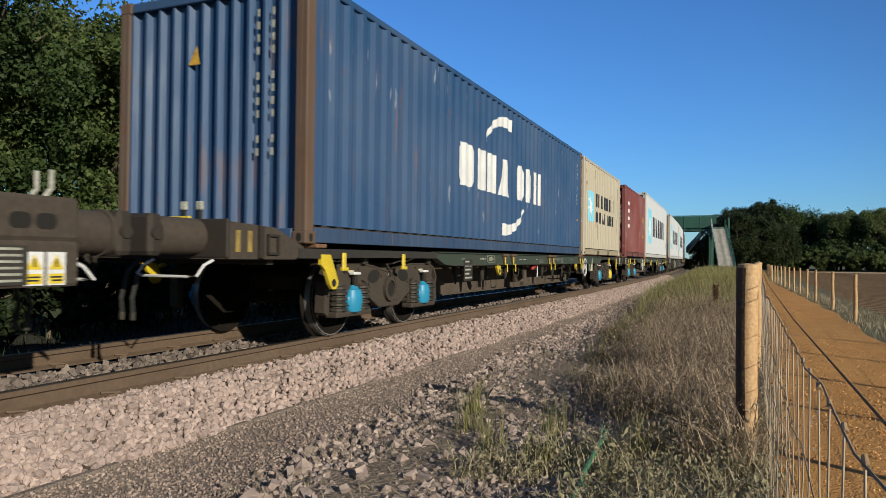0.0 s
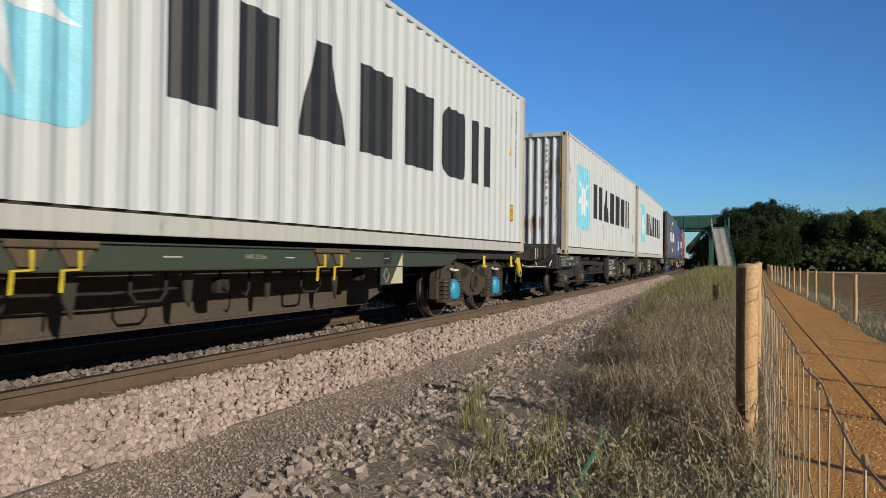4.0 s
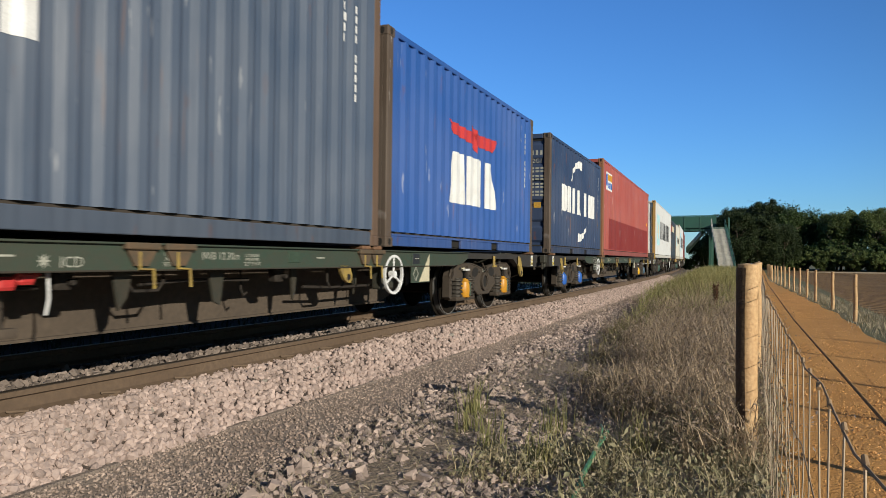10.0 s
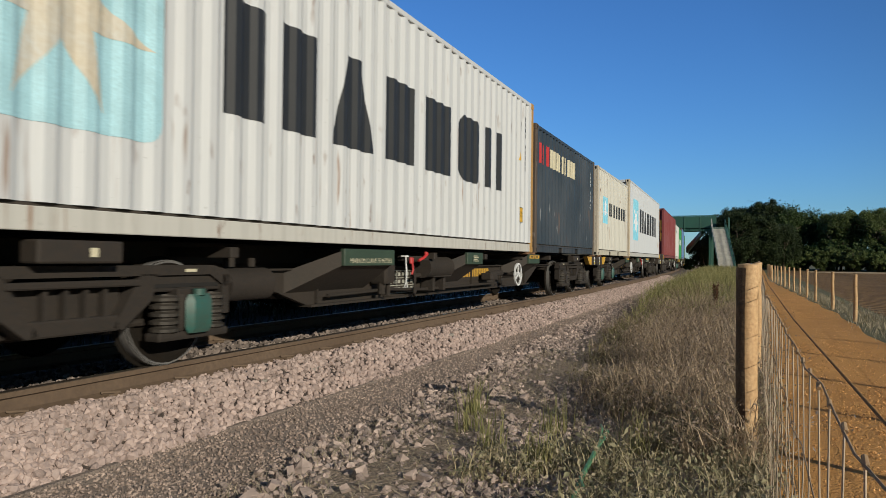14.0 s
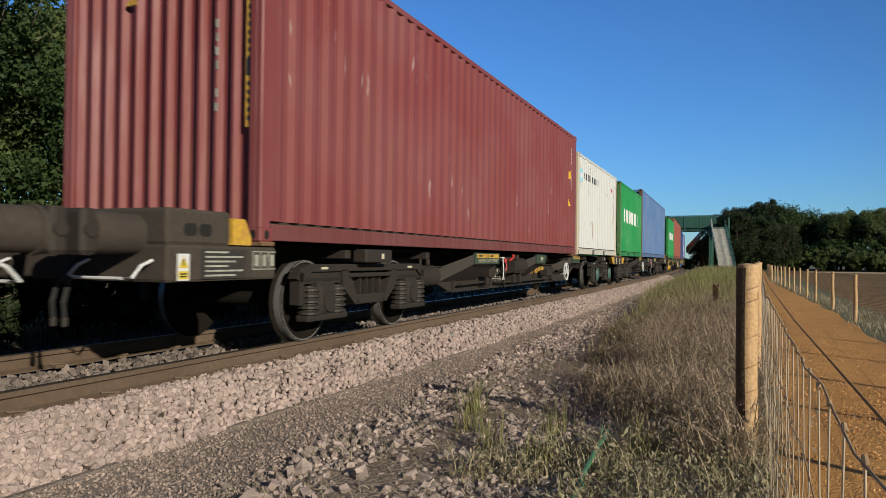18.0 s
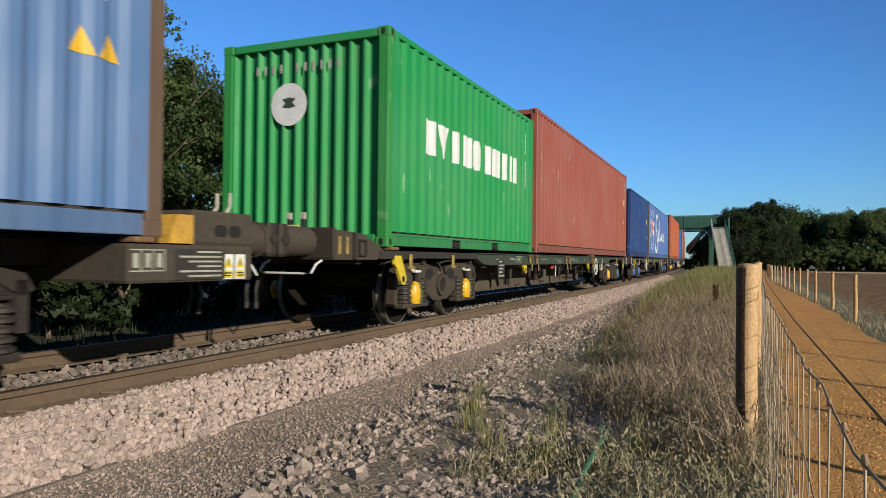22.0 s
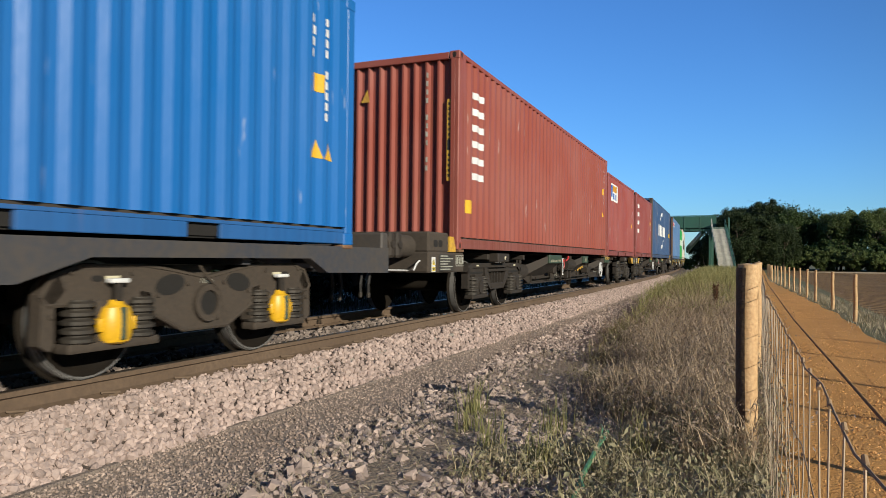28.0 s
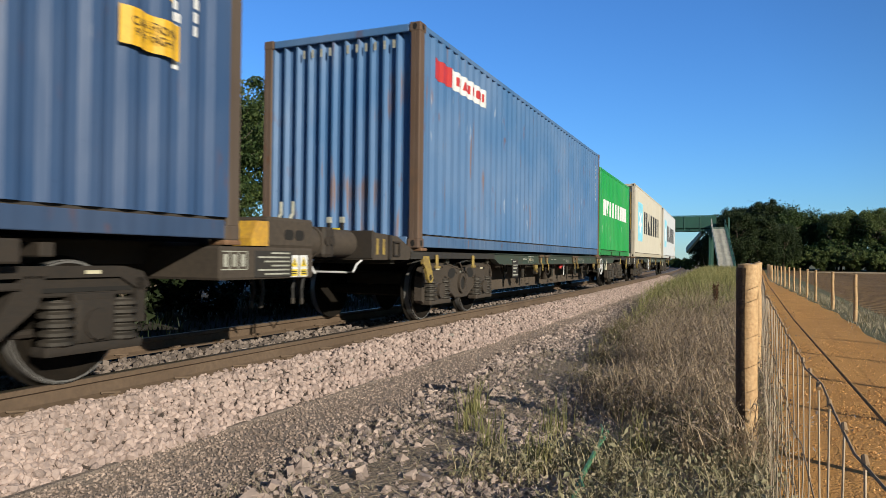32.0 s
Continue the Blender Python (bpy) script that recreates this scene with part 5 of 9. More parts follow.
def add_bogie(root, kind, y, base=1.80):
    if ("bogie", kind) not in W:
        W[("bogie", kind)] = bogie_meshes(kind)
    d = W[("bogie", kind)]
    bogie = part("bogie", d["bolster"], None, root, "grime-brown two-axle bogie", at=pose(0, y, 0))
    part("side_frame", d["frame_r"], None, bogie)
    part("side_frame", d["frame_l"], None, bogie)
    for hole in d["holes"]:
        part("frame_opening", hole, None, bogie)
    if kind == "A":
        part("centre_boss", d["boss"], None, bogie)
        lettering("wagon_writing", "1.80 m", 0.055, M_STENCIL, bogie, ON_SIDE(0, 0.675, 1.0445), "white writing")
    part("brake_gear", d["brake"], None, bogie)
    ws = shared("wheelset", wheelset_mesh)
    coil = shared("coil", coil_mesh)
    for s in (-1, 1):
        wh = part("wheelset", ws, None, bogie, "steel wheelset with worn treads", at=pose(0, s * base / 2, WHEEL_R))
        part("axle_box", d["box"], None, bogie, at=pose(0, s * base / 2, 0))
        if kind == "V":
            part("axle_cap", d["amber"], None, bogie, "dull amber axle cap", at=pose(0, s * base / 2, 0))
        for k in (-0.245, 0.245):
            part("coil_spring", coil, None, bogie, at=pose(1.02, s * base / 2 + k, 0))
        part("mark_bar", shared("markbar", lambda: mesh_of("mark_bar", Geo().box(1.041, 1.044, -0.06, 0.06, -0.012, 0.012), M_CREAM)), None, bogie, at=pose(0, s * base / 2, 0.76 if kind == "F" else 0.72))
    return bogie


def add_pots(root, colours):
    """Coloured damper pots with white caps on the axle boxes, bogie by bogie."""
    bogies = [o for o in root.children if o.name.startswith("bogie")]
    i = 0
    for b in sorted(bogies, key=lambda o: o.matrix_basis.translation.y):
        for s in (-1, 1):
            m = colours[i % len(colours)]
            i += 1
            if m is None:
                continue
            me = W.get(("pot", m.name))
            if me is None:
                g = W[("bogie", "A")]["pot"] if m is not M_TEAL else Geo().box(1.075, 1.175, -0.14, 0.14, 0.28, 0.58, 0.05).tube((1.125, 0, 0.57), (1.125, 0, 0.62), 0.05, 0.05, 10)
                me = W[("pot", m.name)] = mesh_of("damper_pot", g, m, True)
            py = 0.90 if m is not M_TEAL else 1.0
            for turn in (0, 180):
                if m in (M_ORANGE, M_POT):
                    part("pot_strap", shared("strap", lambda: mesh_of("pot_strap", Geo().box(1.06, 1.172, -0.025, 0.02, 0.30, 0.52, 0.01), M_DGREEN)), None, b, "dark green strap", at=pose(0, s * py, 0, 0, 0, turn))
                part("damper_pot", me, None, b, "enamelled damper pot", at=pose(0, s * py, 0, 0, 0, turn))
                if m is not M_TEAL:
                    part("damper_cap", W[("bogie", "A")]["cap"], None, b, "white cap", at=pose(0, s * py, 0, 0, 0, turn))
                    part("damper_stem", W[("bogie", "A")]["stem"], None, b, at=pose(0, s * py, 0, 0, 0, turn))


def buffers(root, y, s, mat, long=0.56):
    """Fat buffers with side bosses, hook, hoses and low handrails on an outer end; s is the way the end faces."""
    case = M_BEAM if mat != M_WAGON_V else mat
    for x in (-0.865, 0.865):
        e = y + s * long
        g = Geo().tube((x, y - s * 0.02, 1.03), (x, e - s * 0.15, 1.03), 0.150, 0.150, 20).tube((x, e - s * 0.17, 1.03), (x, e - s * 0.13, 1.03), 0.166, 0.166, 20)
        b = part("buffer", g, case, root, "fat brown buffer case", True)
        k = 1 if x > 0 else -1
        g = Geo().box(x - 0.165, x + 0.165, min(e - s * 0.13, e), max(e - s * 0.13, e), 0.875, 1.185, 0.03)
        h = part("buffer_head", g, M_WAGON_F, b, "blocky dark buffer head")
        part("boss", Geo().tube((x + k * 0.16, e - s * 0.065, 1.04), (x + k * 0.178, e - s * 0.065, 1.04), 0.052, 0.048, 16), M_WAGON_F, h)
    g = Geo().box(-0.05, 0.05, min(y, y + s * 0.25), max(y, y + s * 0.25), 1.0, 1.12, 0.015)
    g.pipe([(0, y + s * 0.22, 1.02), (0.05, y + s * 0.26, 0.85), (0, y + s * 0.24, 0.70), (-0.05, y + s * 0.26, 0.85), (0, y + s * 0.22, 1.02)], 0.022, 6)
    part("screw_coupling", g, M_BOGIE, root)
    for x in (0.30, 0.42):
        g = Geo().pipe([(x, y, 0.86), (x + 0.01, y + s * 0.16, 0.74), (x + 0.01, y + s * 0.22, 0.52), (x, y + s * 0.20, 0.40)], 0.020, 6)
        h = part("brake_hose", g, M_BLACK, root, "black rubber brake hose")
        part("hose_end", Geo().box(x - 0.02, x + 0.02, y + s * 0.20 - 0.02, y + s * 0.20 + 0.02, 0.34, 0.41, 0.008), M_SPRING, h, "grey hose coupling")
    for x, d in ((-1.08, 1), (1.08, -1)):
        q = y + s * 0.20
        g = Geo().pipe([(x, y + s * 0.02, 0.84), (x, y + s * 0.12, 0.80), (x, q, 0.715), (x + d * 0.10, q, 0.71), (x + d * 0.56, q, 0.71), (x + d * 0.62, q, 0.73), (x + d * 0.63, y + s * 0.12, 0.80), (x + d * 0.63, y + s * 0.02, 0.84)], 0.012, 6)
        part("shunter_handrail", g, M_WHITE, root, "white tubular handrail", True)


def end_levers(root, places, z):
    """Upright dark levers with white grips on top of a headstock."""
    for x, y in places:
        p = part("upright_lever", Geo().box(x - 0.022, x + 0.022, y - 0.012, y + 0.012, z, z + 0.19, 0.004), M_BLACK, root, "dark upright lever")
        part("grip", Geo().box(x - 0.032, x + 0.032, y - 0.020, y + 0.020, z + 0.15, z + 0.225, 0.008), M_STENCIL, p, "worn white grip")


def handwheel(root, y, z, r=0.27, mat=M_WHITE, solid=False):
    for sx in (-1, 1):
        c = (0, 0, 0)
        if solid:
            g = Geo().tube((0, 0, 0), (0.05, 0, 0), r, r * 0.97, 24).tube((0.05, 0, 0), (0.08, 0, 0), 0.05, n=10)
        else:
            g = Geo().ring(c, r - 0.03, r, 0, 0.03, 28).tube((-0.03, 0, 0), (0.04, 0, 0), 0.045, n=10)
            for k in range(3):
                a = math.pi / 2 + k * math.tau / 3
                g.tube((0.015, 0, 0), (0.015, (r - 0.02) * math.cos(a), (r - 0.02) * math.sin(a)), 0.014, n=6)
        w = part("handwheel", g, mat, root, "white handbrake wheel", True, at=pose(sx * 1.18, y, z, 0, 0, 0 if sx > 0 else 180))
        part("wheel_shaft", Geo().tube((-0.35, 0, 0), (0, 0, 0), 0.03, n=8), M_BOGIE, w)


def data_plate(root, y, z, w, h, mat=M_CREAM, lines=4, ink=M_INK, x=1.222):
    p = part("data_plate", Geo().box(x - 0.012, x, y - w / 2, y + w / 2, z - h / 2, z + h / 2, 0.002), mat, root, "small data plate")
    g = Geo()
    for i in range(lines):
        zz = z + h / 2 - h * (i + 0.75) / (lines + 0.3)
        g.box(x + 0.0005, x + 0.002, y - w * 0.42, y - w * 0.42 + w * (0.5 + 0.34 * ((i * 5) % 3) / 2), zz, zz + h / lines * 0.38)
    bars("plate_mark", g, ink, p)
    return p


def twistlock(root, y, mat):
    for sx in (-1, 1):
        x = sx * 1.13
        part("twistlock", Geo().box(x - 0.09, x + 0.09, y - 0.09, y + 0.09, 0.965, BASE_Z, 0.01), mat, root)


def cross_members(root, y0, y1, step, z0, z1, mat):
    n = max(1, int((y1 - y0) / step))
    for i in range(n + 1):
        y = y0 + (y1 - y0) * i / n
        part("cross_member", Geo().box(-1.1, 1.1, y - 0.05, y + 0.05, z0, z1, 0.008), mat, root)


def hang_gear(root, y0, y1, seed, n=16):
    """Rods, hangers, hooks and small valves slung under the solebar."""
    rr = random.Random(seed)
    y = y0
    for k in range(n):
        y = y0 + (y1 - y0) * (k + rr.uniform(0.1, 0.9)) / n
        kind = (k * 5 + seed) % 6
        x = rr.uniform(0.86, 1.08)
        if kind in (0, 3):
            w = rr.uniform(0.05, 0.10)
            part("hanger", Geo().prism([(y - w, 0.80), (y + w, 0.80), (y + w * 0.5, rr.uniform(0.46, 0.58)), (y - w * 0.3, rr.uniform(0.42, 0.52))], x - 0.012, x + 0.012), M_WAGON_A, root)
        elif kind == 1:
            z = rr.uniform(0.56, 0.70)
            w = rr.uniform(0.5, 1.0)
            part("brake_rod", Geo().pipe([(x, y - w, z), (x, y - w * 0.2, z + rr.uniform(-0.03, 0.03)), (x, y + w, z + rr.uniform(-0.04, 0.04))], rr.uniform(0.012, 0.020), 6), M_BOGIE, root)
        elif kind == 2:
            z = rr.uniform(0.50, 0.62)
            part("pipe_loop", Geo().pipe([(x, y - 0.16, 0.80), (x, y - 0.16, z + 0.06), (x, y - 0.10, z), (x, y + 0.12, z), (x, y + 0.17, z + 0.06), (x, y + 0.17, 0.80)], 0.013, 6), M_BOGIE, root)
        elif kind == 4:
            z = rr.uniform(0.52, 0.66)
            part("valve", Geo().box(x - 0.05, x + 0.05, y - 0.07, y + 0.07, z, z + 0.13, 0.018).tube((x, y, z + 0.12), (x, y, 0.80), 0.016, n=6).tube((x + 0.04, y + 0.02, z + 0.05), (x + 0.10, y + 0.02, z + 0.05), 0.022, n=8), M_BOGIE, root, "", True)
        else:
            part("hook_bar", Geo().pipe([(x, y, 0.80), (x, y + 0.01, 0.58), (x, y + 0.05, 0.52), (x, y + 0.09, 0.55)], 0.011, 6), M_BOGIE, root)


def tie_hook(root, y, z=0.79):
    """Enamelled tie-down plate that ends in a round eye; it points the same way on every wagon."""
    for sx in (-1, 1):
        x0, x1 = (1.165, 1.20) if sx > 0 else (-1.20, -1.165)
        g = Geo().prism([(q, w) for q, w in ((-0.03, 0.0), (0.13, 0.0), (0.18, -0.03), (0.215, -0.10), (0.215, -0.15), (0.18, -0.185), (0.13, -0.185), (0.07, -0.15), (0.0, -0.07))], x0, x1)
        h = part("tie_hook", g, M_YELLOW, root, "yellow tie-down plate with round eye", at=pose(0, y, z))
        e = x1 if sx > 0 else x0
        part("tie_eye", Geo().tube((e - 0.002, 0.145, -0.125), (e + 0.002, 0.145, -0.125), 0.036, n=14), M_HOLESHADE, h)


def wagon_flat(Lw, v=0):
    """Sixty-foot flat: shallow solebars, gear slung below, deep inner girders; outer end at -y. v tells its two sides apart."""
    root = thing("container_wagon", "grimy green-grey container flat wagon with handbrake wheel", "railway wagon", "wagons of the train")
    a, b = -Lw / 2, Lw / 2
    m = M_WAGON_A
    yb0, yb1 = a + (3.0, 3.2)[v], b - (3.0, 3.15)[v]
    for sx in (-1, 1):
        x0, x1 = (1.10, 1.20) if sx > 0 else (-1.20, -1.10)
        # both ends take a darker colour than the green middle
        part("solebar_end", Geo().prism([(yb1 - 1.1, 0.87), (yb1 + 1.1, 0.87), (yb1 + 1.4, 0.74), (b - 0.42, 0.72), (b - 0.42, 0.955), (yb1 - 1.1, 0.955)], x0, x1), M_WAGON_V, root, "darker end of the solebar")
        part("solebar_end", Geo().prism([(yb0 + 1.1, 0.87), (yb0 - 1.1, 0.87), (yb0 - 1.35, 0.86), (a + 0.9, 0.86), (a + 0.9, 0.955), (yb0 + 1.1, 0.955)], x0, x1), M_WAGON_V, root, "darker end of the solebar")
        mid = [(yb0 + 1.1, 0.87), (yb0 + 1.35, 0.79), (yb0 + 1.6, 0.772), (yb1 - 1.6, 0.772), (yb1 - 1.35, 0.79), (yb1 - 1.1, 0.87), (yb1 - 1.1, 0.955), (yb0 + 1.1, 0.955)]
        lip = (x0, x1 + 0.028) if sx > 0 else (x0 - 0.028, x1)
        sole = part("solebar", Geo().prism(mid, x0, x1), M_SOLEBAR, root, "grimy green solebar")
        part("top_flange", Geo().box(lip[0], lip[1], yb0 + 1.1, yb1 - 1.1, 0.948, 0.962, 0.003), M_SOLEBAR, sole)
        part("bottom_flange", Geo().box(lip[0], lip[1] - 0.012 if sx > 0 else lip[1], yb0 + 1.62, yb1 - 1.62, 0.764, 0.776, 0.003), M_WAGON_A, sole)
    low = [(yb0 + 1.8, 0.80), (yb0 + 2.1, 0.40), (yb0 + 2.5, 0.29), (yb1 - 2.5, 0.29), (yb1 - 2.1, 0.40), (yb1 - 1.8, 0.80)]
    part("centre_beam", Geo().prism([(yb0 + 1.8, 0.84), (yb0 + 2.4, 0.40), (yb1 - 2.4, 0.40), (yb1 - 1.8, 0.84)], -0.3, 0.3), m, root)
    for x in (-0.50, 0.44):
        part("centre_girder", Geo().prism(low, x, x + 0.06), M_DUSTY, root, "dust-brown inner girder")
        part("girder_flange", Geo().box(x - 0.04, x + 0.10, yb0 + 2.5, yb1 - 2.5, 0.27, 0.29), M_DUSTY, root)
    part("centre_sill", Geo().box(-0.32, 0.32, a + 0.1, b - 0.1, 0.84, 0.994, 0.01), m, root)
    cross_members(root, a + 0.6, b - 0.6, 1.7, 0.80, 0.95, m)
    for s, y in ((-1, a), (1, b)):
        if s < 0:
            h = part("headstock", Geo().prism([(y - 0.10, 0.85), (y + 0.85, 0.85), (y + 0.98, 0.93), (y + 0.98, 0.97), (y + 0.55, 1.13), (y - 0.10, 1.16)], -1.19, 1.19), M_BEAM if v == 0 else M_WAGON_F, root, "raised brown end beam")
            part("end_plate", Geo().box(-1.215, 1.215, y - 0.11, y - 0.07, 0.86, 1.175, 0.01), M_WAGON_F, h)
            for x0, x1 in ((1.19, 1.215), (-1.215, -1.19)):
                part("rib", Geo().prism([(y + 0.30, 0.86), (y + 0.36, 0.86), (y + 0.36, 1.13), (y + 0.30, 1.14)], x0, x1), M_WAGON_F, h)
                part("rib", Geo().box(x0, x1, y + 0.42, y + 0.44, 0.90, 1.06).box(x0, x1, y + 0.56, y + 0.58, 0.90, 1.06).box(x0, x1, y + 0.42, y + 0.58, 1.05, 1.07).box(x0, x1, y + 0.42, y + 0.58, 0.89, 0.91), M_WAGON_F, h)
            for q in (0.02, 0.17):
                part("painted_strip", Geo().box(1.1905, 1.1935, y + q, y + q + 0.055, 0.91, 1.09), M_DULLYELLOW, h, "worn yellow strip")
            part("release_bar", Geo().tube((0.18, y + 0.02, 1.185), (0.70, y + 0.02, 1.19), 0.022, n=10), M_YELLOW, root, "yellow release bar", True)
            end_levers(root, ((0.42, y + 0.25), (0.60, y + 0.25)), 1.13)
        else:
            part("headstock", Geo().box(-1.12, 1.12, y - 0.50, y - 0.38, 0.70, 0.955, 0.02), m, root)
            for x in (-0.80, 0.80):
                part("side_buffer", Geo().lathe([(0, 0.10), (0.02, 0.12), (0.20, 0.12), (0.22, 0.095), (0.30, 0.095), (0.31, 0.15), (0.375, 0.15), (0.38, 0.13)], 18), M_WAGON_V, root, "short round buffer between the coupled wagons", True, at=pose(x, y - 0.385, 0.83, 0, 0, 90))
            for x in (-1.1, 1.1):
                part("corner_bracket", Geo().box(x - 0.06, x + 0.06, y - 0.42, y - 0.20, 0.80, 0.96, 0.015).box(x - 0.02, x + 0.02, y - 0.24, y - 0.20, 0.66, 0.80, 0.006), M_WAGON_A, root)
    buffers(root, a - 0.10, -1, M_WAGON_A, (0.62, 0.22)[v])
    add_bogie(root, "A", yb0)
    add_bogie(root, "A", yb1)
    hw = a + (13.82, 14.10)[v]
    handwheel(root, hw, 0.675, 0.235)
    part("handbrake_bracket", Geo().box(0.98, 1.12, hw - 0.16, hw + 0.16, 0.50, 0.78, 0.02), m, root)
    # brackets over the bogies, enamelled yellow or grimy
    for i, y in enumerate((yb0 - 1.35, yb0 + 0.02, yb1 + 0.0, yb1 + 1.35)):
        for sx in (-1, 1):
            x = sx * 1.21
            g = Geo().box(min(x, x + sx * 0.03), max(x, x + sx * 0.03), y - 0.035, y + 0.035, 0.76, 0.92, 0.012).box(min(x, x + sx * 0.045), max(x, x + sx * 0.045), y - 0.06, y + 0.06, 0.735, 0.77, 0.01)
            part("lashing_bracket", g, M_YELLOW, root, "yellow lashing bracket")
    for y in ((6.62, 12.66), (13.36,))[v]:
        tie_hook(root, a + y)
    lean = (1, -1)[v]
    for y in (a + 1.36, a + 18.76):
        for sx in (-1, 1):
            x = sx * 1.17
            g = Geo().prism([(y + lean * q, z) for q, z in ((-0.10, 0.90), (0.07, 0.90), (0.16, 0.74), (0.215, 0.64), (0.215, 0.59), (0.175, 0.55), (0.11, 0.55), (0.06, 0.60), (-0.02, 0.74), (-0.10, 0.80))], min(x, x + sx * 0.035), max(x, x + sx * 0.035))
            h = part("lifting_hook", g, M_YELLOW, root, "yellow lifting hook")
            part("hook_eye", Geo().tube((x + sx * 0.033, y + lean * 0.135, 0.615), (x + sx * 0.038, y + lean * 0.135, 0.615), 0.040, n=14), M_HOLESHADE, h)
    if not v:
        data_plate(root, yb0 + 2.25, 0.70, 0.34, 0.32, M_WAGON_V, 5, M_STENCIL, 1.212)
    if v:
        part("notice_panel", Geo().box(1.195, 1.208, a + 14.40, a + 14.85, 0.60, 0.93, 0.002), M_WAGON_VG, root, "black notice panel")
        for k in range(6):
            part("notice_bar", Geo().box(1.208, 1.2095, a + 14.44, a + 14.60 + 0.07 * ((k * 3) % 4), 0.63 + 0.05 * k, 0.645 + 0.05 * k), M_STENCIL, root)
        for y0, y1, z0, z1 in ((14.40, 14.85, 0.60, 0.608), (14.40, 14.85, 0.76, 0.766), (14.40, 14.85, 0.922, 0.93), (14.40, 14.41, 0.60, 0.93), (14.84, 14.85, 0.60, 0.93), (14.62, 14.628, 0.60, 0.76)):
            part("notice_rule", Geo().box(1.208, 1.2098, a + y0, a + y1, z0, z1), M_STENCIL, root)
        part("diagram_panel", Geo().box(1.195, 1.206, a + 13.02, a + 13.40, 0.78, 0.945, 0.002), M_WAGON_VG, root, "black lever diagram panel")
        g = Geo().box(1.206, 1.2075, a + 13.10, a + 13.32, 0.915, 0.922).box(1.206, 1.2075, a + 13.06, a + 13.30, 0.895, 0.90).box(1.206, 1.2075, a + 13.13, a + 13.145, 0.80, 0.87).box(1.206, 1.2075, a + 13.13, a + 13.26, 0.86, 0.872)
        part("diagram_line", g, M_STENCIL, root)
        gy, lean = 6.30, -1
    else:
        gy, lean = 14.52, 1
    q = [(a + gy - lean * 0.24, 0.56), (a + gy + lean * 0.30, 0.56), (a + gy + lean * 0.30, 0.945), (a + gy - lean * 0.24, 0.945)]
    part("end_gusset", Geo().prism(q, 1.195, 1.206), M_SOLEBAR, root, "green end gusset plate")
    g = Geo().face(*[(1.2075, a + gy + lean * dy, z) for dy, z in ((-0.02, 0.57), (0.29, 0.57), (0.29, 0.93))])
    part("stripe_mark", g, M_CREAM, root, "cream slanting stripe")
    g = Geo()
    dm = [(a + gy - lean * 0.12 + 0.07 * c, 0.67 + 0.085 * d) for c, d in ((-1, 0), (0, 1), (1, 0), (0, -1))]
    for k in range(4):
        (y0, z0), (y1, z1) = dm[k], dm[(k + 1) % 4]
        g.tube((1.209, y0, z0), (1.209, y1, z1), 0.005, n=4)
    part("diamond_mark", g, M_STENCIL, root, "white diamond outline")
    y0, y1 = sorted((a + gy - lean * 0.20, a + gy - lean * 0.01))
    tab = part("table_plate", Geo().box(1.206, 1.209, y0, y1, 0.80, 0.93, 0.001), M_INK, root, "black table plate")
    for k in range(3):
        part("plate_mark", Geo().box(1.209, 1.2105, y0 + 0.06 + 0.04 * k, y0 + 0.085 + 0.04 * k, 0.86, 0.872), M_STENCIL, tab)
    if v:
        g = Geo().tube((0.90, a + 11.60, 0.56), (0.90, a + 12.32, 0.56), 0.145, n=20).tube((0.90, a + 12.32, 0.56), (0.90, a + 12.44, 0.56), 0.145, 0.06, 20).tube((0.90, a + 11.60, 0.56), (0.90, a + 11.48, 0.56), 0.145, 0.06, 20)
        tank = part("air_tank", g, M_DUSTY, root, "dusty brown air reservoir", True)
        for y in (11.72, 12.20):
            part("tank_strap", Geo().tube((0.90, a + y - 0.02, 0.56), (0.90, a + y + 0.02, 0.56), 0.151, n=20), M_BOGIE, tank)
        part("tank_pipe", Geo().tube((0.92, a + 12.4, 0.60), (0.92, a + 12.95, 0.60), 0.018, n=6).tube((0.92, a + 10.9, 0.60), (0.92, a + 11.5, 0.60), 0.018, n=6), M_BOGIE, root)
        lettering("wagon_writing", "R60m", 0.085, M_CREAM, root, ON_SIDE(a + 12.27, 0.865, 1.204), "cream writing")
        fy = a + 12.27
        lettering("wagon_writing", "IWB 12.30m", 0.055, M_STENCIL, root, ON_SIDE(a + 8.75, 0.87, 1.204), "white writing")
    else:
        g = Geo().tube((0.80, a + 9.16, 0.40), (0.80, a + 9.16, 0.68), 0.17, 0.16, 18).tube((0.80, a + 9.16, 0.68), (0.80, a + 9.16, 0.74), 0.12, 0.08, 16).box(0.90, 0.98, a + 8.98, a + 9.34, 0.36, 0.42, 0.012)
        part("brake_cylinder", g, M_DUSTY, root, "dusty brown upright brake cylinder", True)
        lettering("wagon_writing", "R60m", 0.10, M_CREAM, root, ON_SIDE(a + 6.30, 0.865, 1.204), "cream writing")
        fy = a + 6.30
        lettering("wagon_writing", "IWB 12.30m", 0.085, M_STENCIL, root, ON_SIDE(a + 10.86, 0.872, 1.204), "white writing")
        for y in (10.36, 11.24):
            lettering("wagon_writing", "CYLINDER\nPRESSURE\nTEST POINT", 0.040, M_STENCIL, root, ON_SIDE(a + y, 0.845, 1.204), "white writing")
        lettering("wagon_writing", "ICD", 0.10, M_STENCIL, root, ON_SIDE(a + 9.52, 0.825, 1.204), "white writing")
